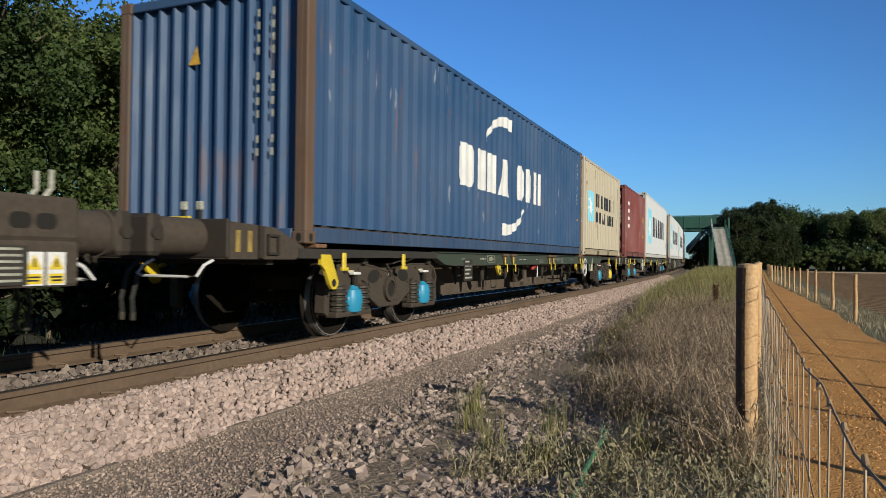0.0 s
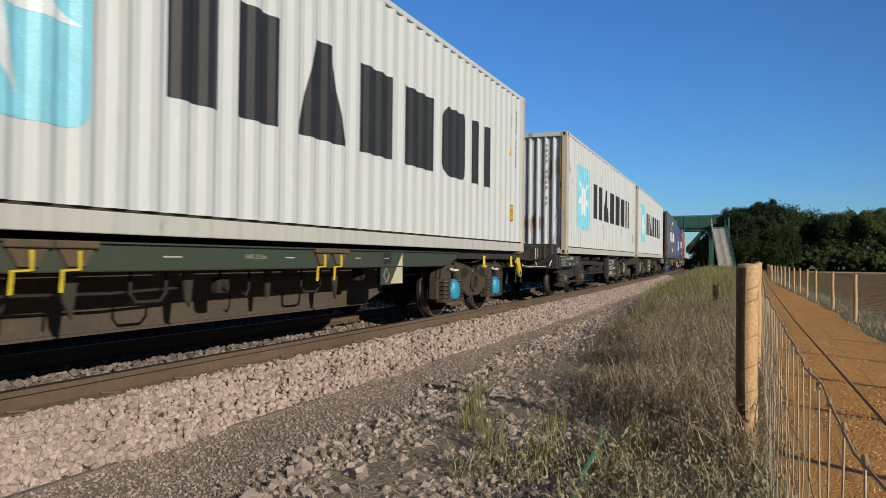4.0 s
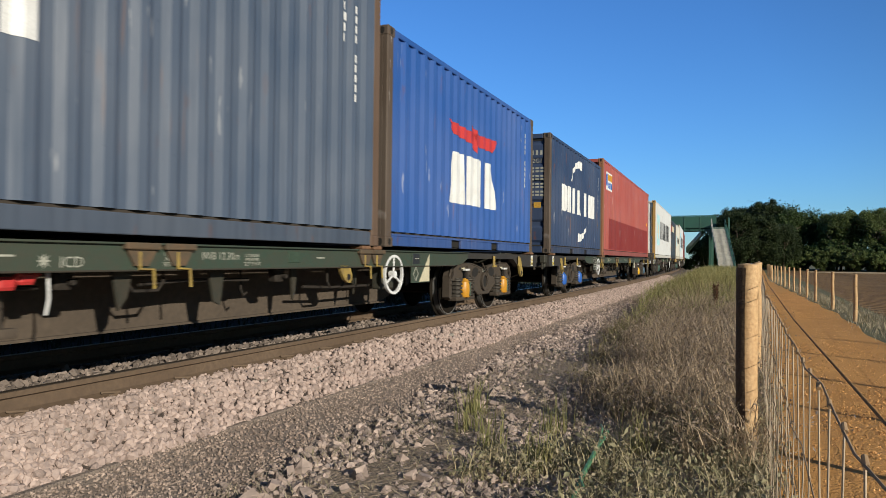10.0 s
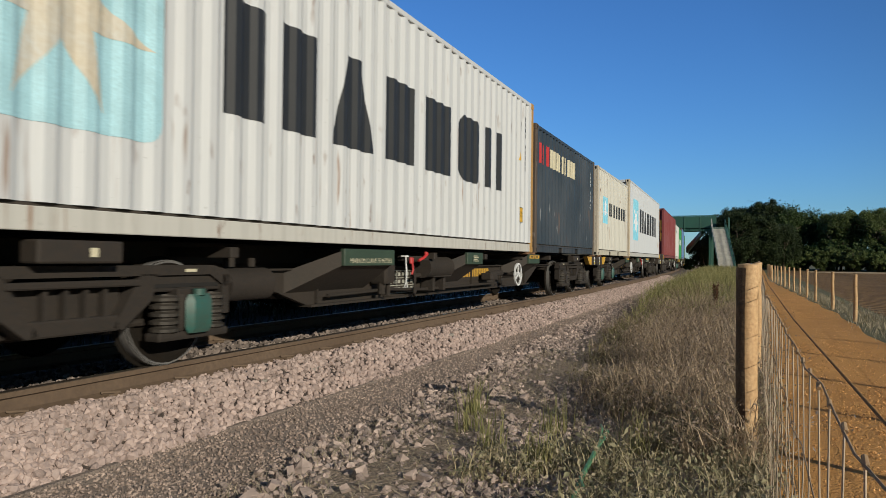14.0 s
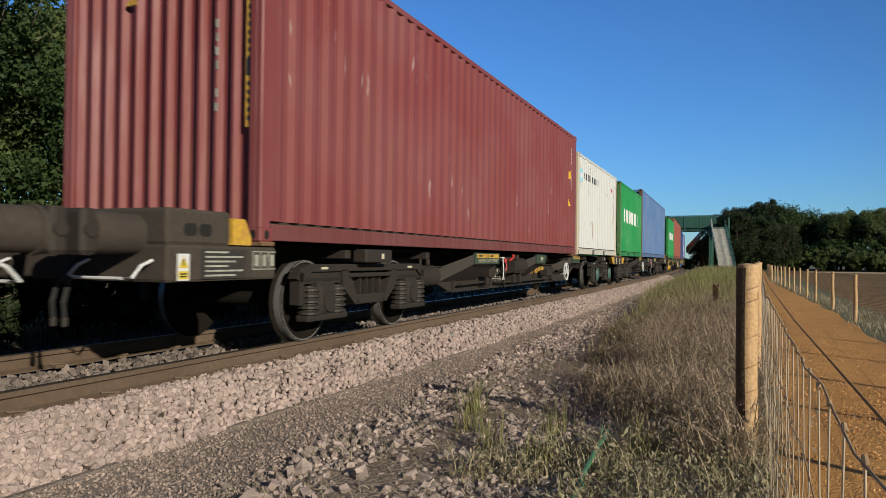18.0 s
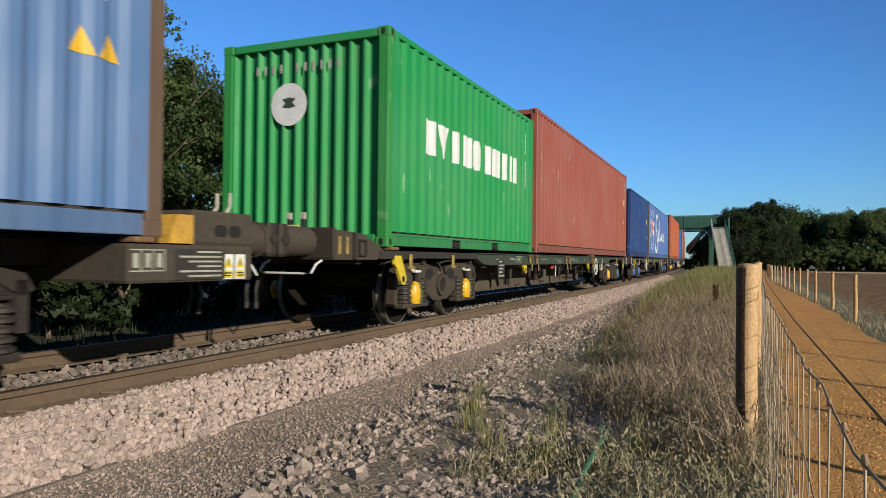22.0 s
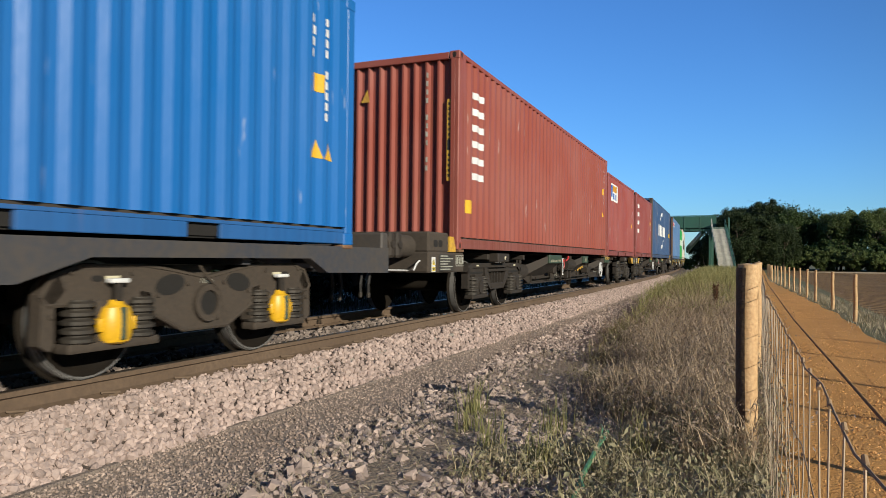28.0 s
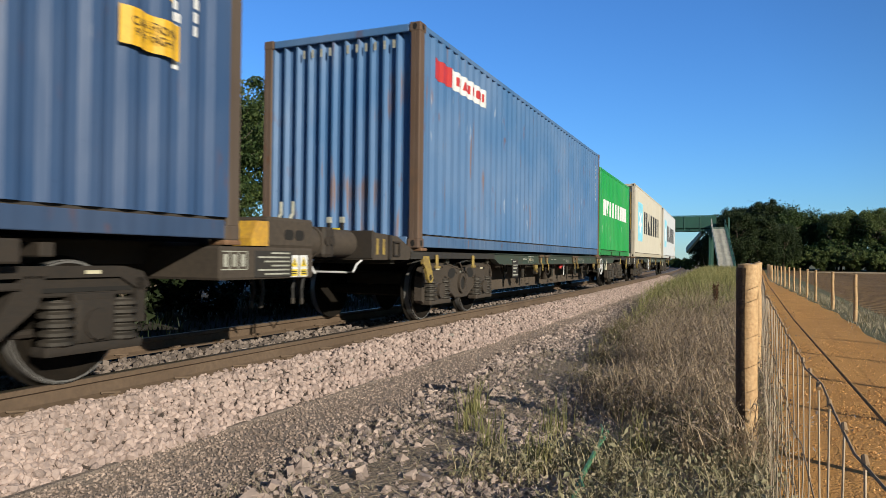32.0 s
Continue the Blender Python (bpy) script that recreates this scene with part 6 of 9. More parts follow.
        part("star_mark", painted_flat(star(a + 9.33, 0.835, 0.05, 8, 0.4), 1.2045), M_STENCIL, root, "small white star")
        part("small_plate", Geo().box(1.20, 1.206, a + 11.74, a + 11.92, 0.82, 0.92, 0.002), M_DGREEN, root, "small green plate")
        for k, y in enumerate((9.18, 9.30)):
            part("release_tap", Geo().box(1.06, 1.12, a + y - 0.06, a + y + 0.05, 0.66 + 0.03 * k, 0.74 + 0.03 * k, 0.02).pipe([(1.10, a + y, 0.70), (1.12, a + y + 0.06, 0.76)], 0.016, 6), M_RED, root, "red release tap")
        part("release_lever", Geo().pipe([(1.12, a + 9.42, 0.78), (1.12, a + 9.43, 0.60), (1.12, a + 9.41, 0.50)], 0.010, 6), M_WHITE, root, "white release lever")
    for y0, y1, z0, z1 in ((-0.19, 0.19, 0.918, 0.925), (-0.19, 0.19, 0.812, 0.819), (-0.19, -0.183, 0.812, 0.925), (0.183, 0.19, 0.812, 0.925)):
        part("writing_frame", Geo().box(1.2005, 1.203, fy + y0, fy + y1, z0, z1), M_STENCIL, root)
    for k in range(4):
        part("stencil_bar", Geo().box(1.2005, 1.203, fy - 0.52 + 0.07 * k, fy - 0.48 + 0.07 * k, 0.86, 0.885), M_STENCIL, root)
    for i, y in enumerate((5.0, 7.9, 8.15, 9.05, 12.2) if not v else (7.0, 8.2, 9.6, 11.2)):
        part("stencil_bar", Geo().box(1.2005, 1.203, a + y, a + y + 0.10 + 0.04 * (i % 3), 0.86, 0.872), M_STENCIL, root)
    if v:
        warning_sign(root, a + 0.24, 0.985, 1.195)
    warning_sign(root, a + 19.55, 0.84, 1.206)
    seats = ((7.0, 7.48, 10.05, 10.40, 13.12, 13.38), (10.50, 10.82, 7.45, 7.75, 13.48, 13.72))[v]
    for i, y in enumerate(seats):
        for sx in (-1, 1):
            x0, x1 = (1.195, 1.25) if sx > 0 else (-1.25, -1.195)
            g = Geo().box(x0, x1, a + y - 0.15, a + y + 0.15, 0.915, 0.962, 0.008).prism([(a + y - 0.13, 0.915), (a + y + 0.13, 0.915), (a + y + 0.06, 0.80), (a + y - 0.06, 0.80)], x0, x0 + 0.03 if sx > 0 else x1)
            part("spigot_seat", g, M_SEAT, root, "grimy container spigot seat")
            x = sx * 1.225
            part("spigot_handle", Geo().pipe([(x, a + y - 0.02, 0.90), (x, a + y - 0.02, 0.78), (x, a + y + 0.10, 0.775), (x, a + y + 0.11, 0.64)], 0.012, 6), M_YELLOW, root, "yellow spigot handle")
    hang_gear(root, yb0 + 2.2, yb1 - 2.2, 3 + 4 * v, 26)
    for y in (a + 1.25, a + 13.15, a + 13.40, b - 0.78):
        twistlock(root, y, M_RUSTY)
    return root


def wagon_deep(Lw):
    """Low-floor pair wagon: fish-bellied girders, yellow corner steps, outer end at -y."""
    root = thing("container_wagon", "dark grey-brown fish-bellied container wagon with yellow corner steps", "railway wagon", "wagons of the train")
    a, b = -Lw / 2, Lw / 2
    m = M_WAGON_F
    yb0, yb1 = a + 3.3, b - 2.25
    belly = [(yb0 + 1.30, 0.70), (yb0 + 1.30, 0.735), (yb1 - 1.30, 0.735), (yb1 - 1.30, 0.70), (a + 15.35, 0.695), (a + 14.5, 0.36), (a + 6.33, 0.36), (a + 5.22, 0.695)]
    for x in (-0.72, 0.66):
        part("belly_girder", Geo().prism(belly, x, x + 0.06), m, root, "fish-bellied side girder")
        part("girder_flange", Geo().box(x - 0.05, x + 0.13, a + 6.33, a + 14.5, 0.335, 0.36), m, root)
        part("girder_flange", Geo().box(x - 0.04, x + 0.12, yb0 + 1.30, yb1 - 1.30, 0.735, 0.752), m, root)
    part("centre_sill", Geo().box(-0.40, 0.40, a + 0.1, b - 0.1, 0.80, 0.994, 0.01).prism([(a + 5.4, 0.82), (a + 6.4, 0.40), (a + 14.4, 0.40), (a + 15.2, 0.82)], -0.3, 0.3), m, root)
    cross_members(root, a + 0.6, b - 0.6, 1.9, 0.86, 0.95, m)
    for i in range(6):
        y = a + 6.5 + 7.8 * i / 5
        for sx in (-1, 1):
            x0, x1 = (0.72, 0.76) if sx > 0 else (-0.76, -0.72)
            part("girder_rib", Geo().box(x0, x1, y - 0.012, y + 0.012, 0.37, 0.73), m, root)
    # container seats at the ends of tapered outriggers
    for y0, y1, amber in ((6.32, 7.45, True), (9.84, 10.5, False), (13.1, 13.85, True)):
        for sx in (-1, 1):
            c0, c1 = (a + y0, a + y1)
            vs = [(sx * 0.72, c0 - 0.38, 0.50), (sx * 1.19, c0 + 0.02, 0.80), (sx * 1.19, c0 + 0.02, 0.95), (sx * 0.72, c0 - 0.38, 0.72)]
            vs += [(sx * 0.72, c1 + 0.10, 0.50), (sx * 1.19, c1 - 0.02, 0.80), (sx * 1.19, c1 - 0.02, 0.95), (sx * 0.72, c1 + 0.10, 0.72)]
            part("outrigger", Geo().poly(vs, [(0, 1, 2, 3), (7, 6, 5, 4), (0, 4, 5, 1), (1, 5, 6, 2), (2, 6, 7, 3), (3, 7, 4, 0)]), m, root, "tapered outrigger bracket")
            x0, x1 = (1.15, 1.205) if sx > 0 else (-1.205, -1.15)
            p = part("container_seat", Geo().box(x0, x1, c0, c1, 0.785, 0.965, 0.008), M_DGREEN, root, "dark green container seat")
            e = sx * 1.2055
            if amber:
                for k0, k1 in ((0.04, 0.46), (0.50, 0.96)):
                    q0, q1 = c0 + (c1 - c0) * k0, c0 + (c1 - c0) * k1
                    part("seat_plate", Geo().box(min(e, e + sx * 0.003), max(e, e + sx * 0.003), q0, q1, 0.885, 0.948), M_AMBER, p, "faded amber plate")
                    part("plate_mark", Geo().box(min(e, e + sx * 0.0045), max(e, e + sx * 0.0045), q0 + 0.08, q0 + 0.24, 0.905, 0.93), M_WAGON_V, p)
            else:
                part("seat_plate", Geo().box(min(e, e + sx * 0.003), max(e, e + sx * 0.003), c0 + 0.18, c1 - 0.12, 0.81, 0.94), M_DGREEN, p)
                for k in range(4):
                    part("plate_mark", Geo().box(min(e, e + sx * 0.0045), max(e, e + sx * 0.0045), c0 + 0.24, c1 - 0.2 - 0.05 * (k % 2), 0.83 + 0.026 * k, 0.842 + 0.026 * k), M_CREAM, p)
    lettering("wagon_writing", "MINIMUM CURVE 75 METRES", 0.075, M_CREAM, root, ON_SIDE(a + 6.9, 0.835, 1.207), "cream writing")
    for y0 in (2.9, 17.05):
        for sx in (-1, 1):
            x0, x1 = (1.02, 1.19) if sx > 0 else (-1.19, -1.02)
            p = part("container_seat", Geo().box(x0, x1, a + y0, a + y0 + 0.62, 0.82, 0.965, 0.012), m, root)
            part("seat_mark", Geo().box(x1, x1 + 0.002, a + y0 + 0.36, a + y0 + 0.42, 0.86, 0.92) if sx > 0 else Geo().box(x0 - 0.002, x0, a + y0 + 0.36, a + y0 + 0.42, 0.86, 0.92), M_CREAM, p)
    # brake gear between the bogies
    g = Geo().tube((0.84, a + 4.85, 0.62), (0.84, a + 5.45, 0.62), 0.15, n=18).tube((0.84, a + 5.45, 0.62), (0.84, a + 5.52, 0.62), 0.15, 0.08, 18).tube((0.86, a + 4.95, 0.78), (0.86, a + 4.95, 0.86), 0.05, n=8).tube((0.86, a + 5.25, 0.78), (0.86, a + 5.25, 0.86), 0.035, n=8)
    part("brake_cylinder", g, M_BOGIE, root, "grimy brake cylinder", True)
    part("air_tank", Geo().tube((0.90, a + 8.85, 0.745), (0.90, a + 9.7, 0.745), 0.15, n=16).tube((0.90, a + 9.7, 0.745), (0.90, a + 9.78, 0.745), 0.15, 0.07, 16), M_BOGIE, root, "grimy air reservoir", True)
    g = Geo().box(0.74, 0.98, a + 7.66, a + 7.92, 0.55, 0.80, 0.03).tube((0.88, a + 7.72, 0.56), (0.88, a + 7.72, 0.42), 0.05, n=8).tube((0.90, a + 7.86, 0.56), (0.90, a + 7.86, 0.40), 0.03, n=8).tube((0.80, a + 7.8, 0.80), (0.80, a + 7.8, 0.87), 0.04, n=8)
    part("brake_valve", g, M_BOGIE, root, "grimy brake valve", True)
    g = Geo().pipe([(0.82, a + 6.6, 0.45), (0.84, a + 7.9, 0.47), (0.84, a + 9.1, 0.43), (0.84, a + 12.2, 0.43)], 0.022).box(0.74, 0.94, a + 9.17, a + 9.24, 0.40, 0.66, 0.01).box(0.74, 0.94, a + 9.55, a + 9.62, 0.40, 0.66, 0.01)
    g.box(0.76, 0.98, a + 9.1, a + 9.75, 0.60, 0.64, 0.01).pipe([(0.90, a + 8.55, 0.80), (0.92, a + 8.6, 0.60), (0.90, a + 8.62, 0.40), (0.86, a + 8.7, 0.36), (0.84, a + 8.8, 0.44)], 0.02).pipe([(0.86, a + 8.6, 0.62), (0.88, a + 9.2, 0.66)], 0.03)
    g.box(0.78, 0.98, a + 11.55, a + 11.9, 0.50, 0.62, 0.02).tube((0.9, a + 11.6, 0.6), (0.9, a + 12.3, 0.62), 0.055, n=10)
    part("brake_rigging", g, M_BOGIE, root)
    part("lever_rail", Geo().box(0.98, 1.06, a + 7.95, a + 8.75, 0.84, 0.90, 0.01), M_BOGIE, root)
    for y in (a + 7.95,):
        g = Geo().box(1.06, 1.12, y - 0.05, y + 0.05, 0.885, 0.905, 0.004).pipe([(1.10, y, 0.89), (1.11, y + 0.01, 0.70), (1.11, y, 0.56)], 0.010, 6).pipe([(1.11, y - 0.035, 0.50), (1.11, y - 0.03, 0.54), (1.11, y, 0.56), (1.11, y + 0.03, 0.54), (1.11, y + 0.035, 0.50)], 0.008, 6)
        part("release_lever", g, M_WHITE, root, "white release lever")
    part("release_tap", Geo().box(1.05, 1.09, a + 8.14, a + 8.22, 0.80, 0.88, 0.012).pipe([(1.08, a + 8.18, 0.84), (1.09, a + 8.19, 0.72), (1.08, a + 8.17, 0.66)], 0.014, 6), M_RED, root, "red release tap")
    part("release_tap", Geo().pipe([(1.08, a + 8.38, 0.84), (1.10, a + 8.50, 0.88), (1.10, a + 8.60, 0.93)], 0.020, 8).box(1.07, 1.11, a + 8.56, a + 8.62, 0.91, 0.96, 0.01), M_RED, root, "red release tap")
    # stencilled panels and the row of amber blocks on the girder
    part("name_board", Geo().box(0.718, 0.726, a + 10.6, a + 12.15, 0.50, 0.74, 0.002), M_WAGON_F, root, "dark grey board")
    blocks(word_bars(11, a + 10.7, a + 12.1, 0.56, 0.70, 0.5, 0.16), 0.7275, M_AMBER, root)
    for y0, y1, z0, z1, rows in ((8.2, 8.95, 0.40, 0.70, 3), (13.7, 14.25, 0.50, 0.70, 2)):
        g = Geo()
        for k in range(rows + 1):
            z = z0 + (z1 - z0) * k / rows
            g.box(0.7195, 0.7215, a + y0, a + y1, z - 0.005, z + 0.005)
        for k in range(4):
            y = a + y0 + (y1 - y0) * k / 3
            g.box(0.7195, 0.722, y - 0.005, y + 0.005, z0, z1)
        for r in range(rows):
            z = z0 + (z1 - z0) * (r + 0.28) / rows
            for k in range(6):
                y = a + y0 + (y1 - y0) * (k + 0.28) / 6
                g.box(0.7195, 0.7213, y, y + (y1 - y0) * 0.09, z, z + (z1 - z0) / rows * 0.46)
        bars("stencil_bar", g, M_STENCIL, root)
    part("headstock", Geo().box(-1.2, 1.2, a, a + 1.27, 0.68, 0.955, 0.02).box(-1.2, 1.2, a, a + 0.68, 0.955, 1.225, 0.025), M_BEAM, root, "stepped brown headstock")
    part("headstock", Geo().box(-1.2, 1.2, b - 0.75, b, 0.72, 0.955, 0.02), m, root)
    buffers(root, a, -1, m)
    for sx in (-1, 1):
        for q in (0.16, 0.32):
            x = sx * 1.2
            part("headstock_slot", Geo().prism([(a + yy, zz) for yy, zz in rounded(q, q + 0.135, 1.025, 1.12, 0.035, 3)[0]], min(x, x + sx * 0.003), max(x, x + sx * 0.003)), M_HOLESHADE, root, "flat dark piece for the shade in the rounded slot")
    for sx in (-1, 1):
        x0, x1 = (1.02, 1.208) if sx > 0 else (-1.208, -1.02)
        part("corner_step", Geo().prism([(a + 0.69, 0.965), (a + 0.92, 0.965), (a + 0.92, 1.03), (a + 0.84, 1.18), (a + 0.69, 1.18)], x0, x1), M_AMBER, root, "amber corner step")
        x0, x1 = (1.10, 1.213) if sx > 0 else (-1.213, -1.10)
        part("corner_step", Geo().prism([(b - 1.35, 0.955), (b - 0.75, 0.955), (b - 0.75, 0.74), (b - 1.02, 0.74)], x0, x1), M_AMBER, root, "amber corner step")
    warning_sign(root, a + 0.16, 0.79, 1.203)
    warning_sign(root, b - 0.30, 0.84, 1.203)
    data_plate(root, a + 0.60, 0.81, 0.52, 0.23, M_WAGON_V, 6, M_STENCIL, 1.206)
    g = Geo()
    for k in range(3):
        y = a + 0.95 + 0.105 * k
        g.box(1.2, 1.203, y, y + 0.008, 0.77, 0.91).box(1.2, 1.203, y + 0.03, y + 0.075, 0.79, 0.89)
    g.box(1.2, 1.203, a + 0.95, a + 1.26, 0.91, 0.918).box(1.2, 1.203, a + 0.95, a + 1.26, 0.762, 0.77)
    bars("stencil_bar", g, M_STENCIL, root)
    add_bogie(root, "F", yb0, 2.0)
    add_bogie(root, "F", yb1, 2.0)
    hw = a + 12.41
    handwheel(root, hw, 0.59, 0.21)
    for y in (a + 1.14, a + 13.0, a + 13.4, b - 0.45):
        twistlock(root, y, M_RUSTY)
    return root


def warning_sign(root, y, z, x):
    """White and yellow sheet with a triangle, on the side of an end."""
    p = part("warning_sign", Geo().box(x - 0.004, x, y - 0.06, y + 0.06, z - 0.10, z + 0.10), M_WHITE, root, "white and yellow warning sign")
    part("sign_field", Geo().box(x, x + 0.0015, y - 0.05, y + 0.05, z - 0.09, z - 0.03), M_YELLOW, p)
    part("sign_triangle", Geo().poly([(x + 0.0015, y - 0.05, z - 0.005), (x + 0.0015, y + 0.05, z - 0.005), (x + 0.0015, y, z + 0.085)], [(0, 1, 2)]), M_YELLOW, p, "yellow triangle")
    part("sign_mark", Geo().box(x, x + 0.003, y - 0.007, y + 0.007, z + 0.01, z + 0.06).box(x, x + 0.003, y - 0.04, y + 0.04, z - 0.055, z - 0.045).box(x, x + 0.003, y - 0.04, y + 0.03, z - 0.075, z - 0.065), M_INK, p)


def blocks(polys, x, mat, root):
    """A row of plain painted blocks, each a part."""
    for p in polys:
        part("brand_block", painted_flat([p], x), mat, root, "plain painted block")


def painted_flat(polys, x):
    g = Geo()
    for p in polys:
        g.face(*[(x, y, z) for y, z in p])
    return g


def wagon_short(Lw):
    """Forty-foot pair wagon, black, outer end at -y."""
    root = thing("container_wagon", "black forty-foot container wagon with pale stencilled plates", "railway wagon", "wagons of the train")
    a, b = -Lw / 2, Lw / 2
    m = M_WAGON_V
    yb0, yb1 = a + 2.25, b - 2.75
    for sx in (-1, 1):
        x0, x1 = (1.05, 1.21) if sx > 0 else (-1.21, -1.05)
        part("solebar", Geo().prism([(a + 0.02, 0.69), (a + 1.95, 0.70), (a + 2.32, 0.74), (a + 2.5, 0.86), (a + 2.5, 0.96), (a + 0.02, 0.96)], x0, x1), M_WAGON_VG, root, "black-green solebar at the outer end")
        part("end_sole", Geo().prism([(b - 0.86, 0.70), (b, 0.70), (b, 0.95), (b - 0.86, 0.95)], x0, x1), M_WAGON_VG, root, "black-green box at the inner end")
        arm = [(sx * xx, yy, zz) for xx, yy, zz in ((1.18, b - 0.86, 0.72), (1.18, b - 0.86, 0.93), (0.80, b - 1.75, 0.66), (0.80, b - 1.75, 0.58), (0.95, b - 0.86, 0.72), (0.95, b - 0.86, 0.93), (0.70, b - 1.75, 0.66), (0.70, b - 1.75, 0.58))]
        part("sloping_arm", Geo().poly(arm, [(0, 1, 2, 3), (7, 6, 5, 4), (0, 4, 5, 1), (1, 5, 6, 2), (2, 6, 7, 3), (3, 7, 4, 0)]), M_WAGON_V, root)
        part("inner_sole", Geo().box(min(sx * 0.62, sx * 0.72), max(sx * 0.62, sx * 0.72), a + 2.4, b - 0.8, 0.82, 0.96), m, root)
    for x in (-0.8, 0.74):
        part("centre_girder", Geo().prism([(a + 4.4, 0.62), (a + 4.4, 0.56), (a + 5.4, 0.42), (a + 8.8, 0.42), (a + 9.0, 0.60), (a + 9.0, 0.66)], x, x + 0.06), m, root)
    for y0, y1, z0 in ((4.38, 5.0, 0.74), (5.45, 6.0, 0.71)):
        for sx in (-1, 1):
            x0, x1 = (0.7, 1.19) if sx > 0 else (-1.19, -0.7)
            part("side_bracket", Geo().poly([(sx * xx, yy, zz) for xx, yy, zz in ((0.66, a + y0 - 0.12, z0 - 0.05), (1.19, a + y0, z0), (1.19, a + y1, z0), (0.66, a + y1 + 0.12, z0 - 0.05), (0.66, a + y0 - 0.12, z0 + 0.10), (1.19, a + y0, z0 + 0.10), (1.19, a + y1, z0 + 0.10), (0.66, a + y1 + 0.12, z0 + 0.10))], [(3, 2, 1, 0), (4, 5, 6, 7), (0, 1, 5, 4), (1, 2, 6, 5), (2, 3, 7, 6), (3, 0, 4, 7)]), M_WAGON_V, root)
    part("centre_sill", Geo().box(-0.45, 0.45, a + 0.1, b - 0.1, 0.70, 0.994, 0.01), m, root)
    cross_members(root, a + 0.6, b - 0.6, 1.6, 0.86, 0.95, m)
    part("headstock", Geo().box(-1.21, 1.21, a, a + 0.5, 0.66, 0.97, 0.02).box(-1.1, 1.1, a, a + 0.48, 0.97, 1.22, 0.03), m, root)
    part("headstock", Geo().box(-1.04, 1.04, b - 0.3, b, 0.72, 0.95, 0.02), m, root)
    buffers(root, a, -1, m, 0.36)
    add_bogie(root, "V", yb0, 2.0)
    add_bogie(root, "V", yb1, 1.95)
    for sx in (-1, 1):
        x0, x1 = (1.0, 1.15) if sx > 0 else (-1.15, -1.0)
        part("equipment_box", Geo().box(x0, x1, a + 7.15, a + 8.6, 0.32, 0.91, 0.02), M_WAGON_VG, root, "black-green steel equipment box")
    g = Geo()
    for y, z, w, h in ((7.22, 0.83, 0.34, 0.035), (7.22, 0.72, 0.30, 0.05), (7.72, 0.87, 0.42, 0.008), (7.72, 0.81, 0.42, 0.008), (7.66, 0.75, 0.48, 0.008), (7.66, 0.69, 0.48, 0.008), (7.95, 0.57, 0.50, 0.06), (8.02, 0.40, 0.18, 0.04), (8.28, 0.40, 0.24, 0.04)):
        g.box(1.15, 1.152, a + y, a + y + w, z, z + h)
    for k in range(5):
        g.box(1.15, 1.1525, a + 7.72 + 0.103 * k, a + 7.728 + 0.103 * k, 0.69, 0.87)
        g.box(1.15, 1.1522, a + 7.75 + 0.103 * k, a + 7.78 + 0.103 * k, 0.825, 0.86).box(1.15, 1.1522, a + 7.74 + 0.103 * k, a + 7.79 + 0.103 * k, 0.765, 0.80)
    bars("stencil_bar", g, M_STENCIL, root)
    part("box_plate", Geo().box(1.15, 1.1535, a + 7.35, a + 7.85, 0.56, 0.66, 0.001), M_CREAM, root, "cream plate with a dark mark")
    blocks(word_bars(3, a + 7.40, a + 7.78, 0.585, 0.635, 0.4, 0.2), 1.1545, M_DGREEN, root)
    blocks(word_bars(3, a + 7.42, a + 7.86, 0.40, 0.50, 0.45, 0.14) + [[(a + 7.22, 0.40), (a + 7.36, 0.40), (a + 7.29, 0.51)]], 1.1525, M_CREAM, root)
    part("disc_ring", Geo().ring((1.075, yb1 + 0.28, 0.59), 0.165, 0.185, 0, 0.01, 26).tube((1.08, yb1 + 0.20, 0.44), (1.08, yb1 + 0.36, 0.74), 0.006, n=5), M_CREAM, root, "white circular mark")
    # stencilled table on the outer end's solebar
    g = Geo()
    for z in (0.725, 0.795, 0.865, 0.94):
        g.box(1.2105, 1.2125, a + 0.22, a + 0.96, z - 0.004, z + 0.004)
    for k in range(6):
        y = a + 0.22 + 0.148 * k
        g.box(1.2105, 1.213, y - 0.004, y + 0.004, 0.725, 0.94)
    for y, z, w, h in ((0.98, 0.86, 0.22, 0.055), (1.24, 0.865, 0.42, 0.075), (1.16, 0.735, 0.26, 0.06)):
        n = max(2, int(w / 0.05))
        for k in range(n):
            g.box(1.2105, 1.2128, a + y + w * k / n, a + y + w * (k + 0.7) / n, z, z + h)
    for y0, y1, z0, z1 in ((1.98, 2.24, 0.835, 0.841), (1.98, 2.24, 0.757, 0.763), (1.98, 1.986, 0.757, 0.841), (2.234, 2.24, 0.757, 0.841)):
        g.box(1.2105, 1.2128, a + y0, a + y1, z0, z1)
    lettering("wagon_writing", "R  70 m", 0.065, M_STENCIL, root, ON_SIDE(a + 2.11, 0.80, 1.2135), "white writing")
    lettering("wagon_writing", "28.02m", 0.055, M_STENCIL, root, ON_SIDE(a + 2.05, 0.895, 1.2135), "white writing")
    lettering("wagon_writing", "Sfgkmmss", 0.080, M_STENCIL, root, ON_SIDE(a + 1.73, 0.765, 1.2135), "white writing")
    bars("stencil_bar", g, M_STENCIL, root)
    lettering("wagon_writing", "A     B     C     D", 0.07, M_STENCIL, root, ON_SIDE(a + 0.66, 0.90, 1.2135), "white writing")
    lettering("wagon_writing", "S 360 360 360 360", 0.066, M_STENCIL, root, ON_SIDE(a + 0.59, 0.83, 1.2135), "white writing")
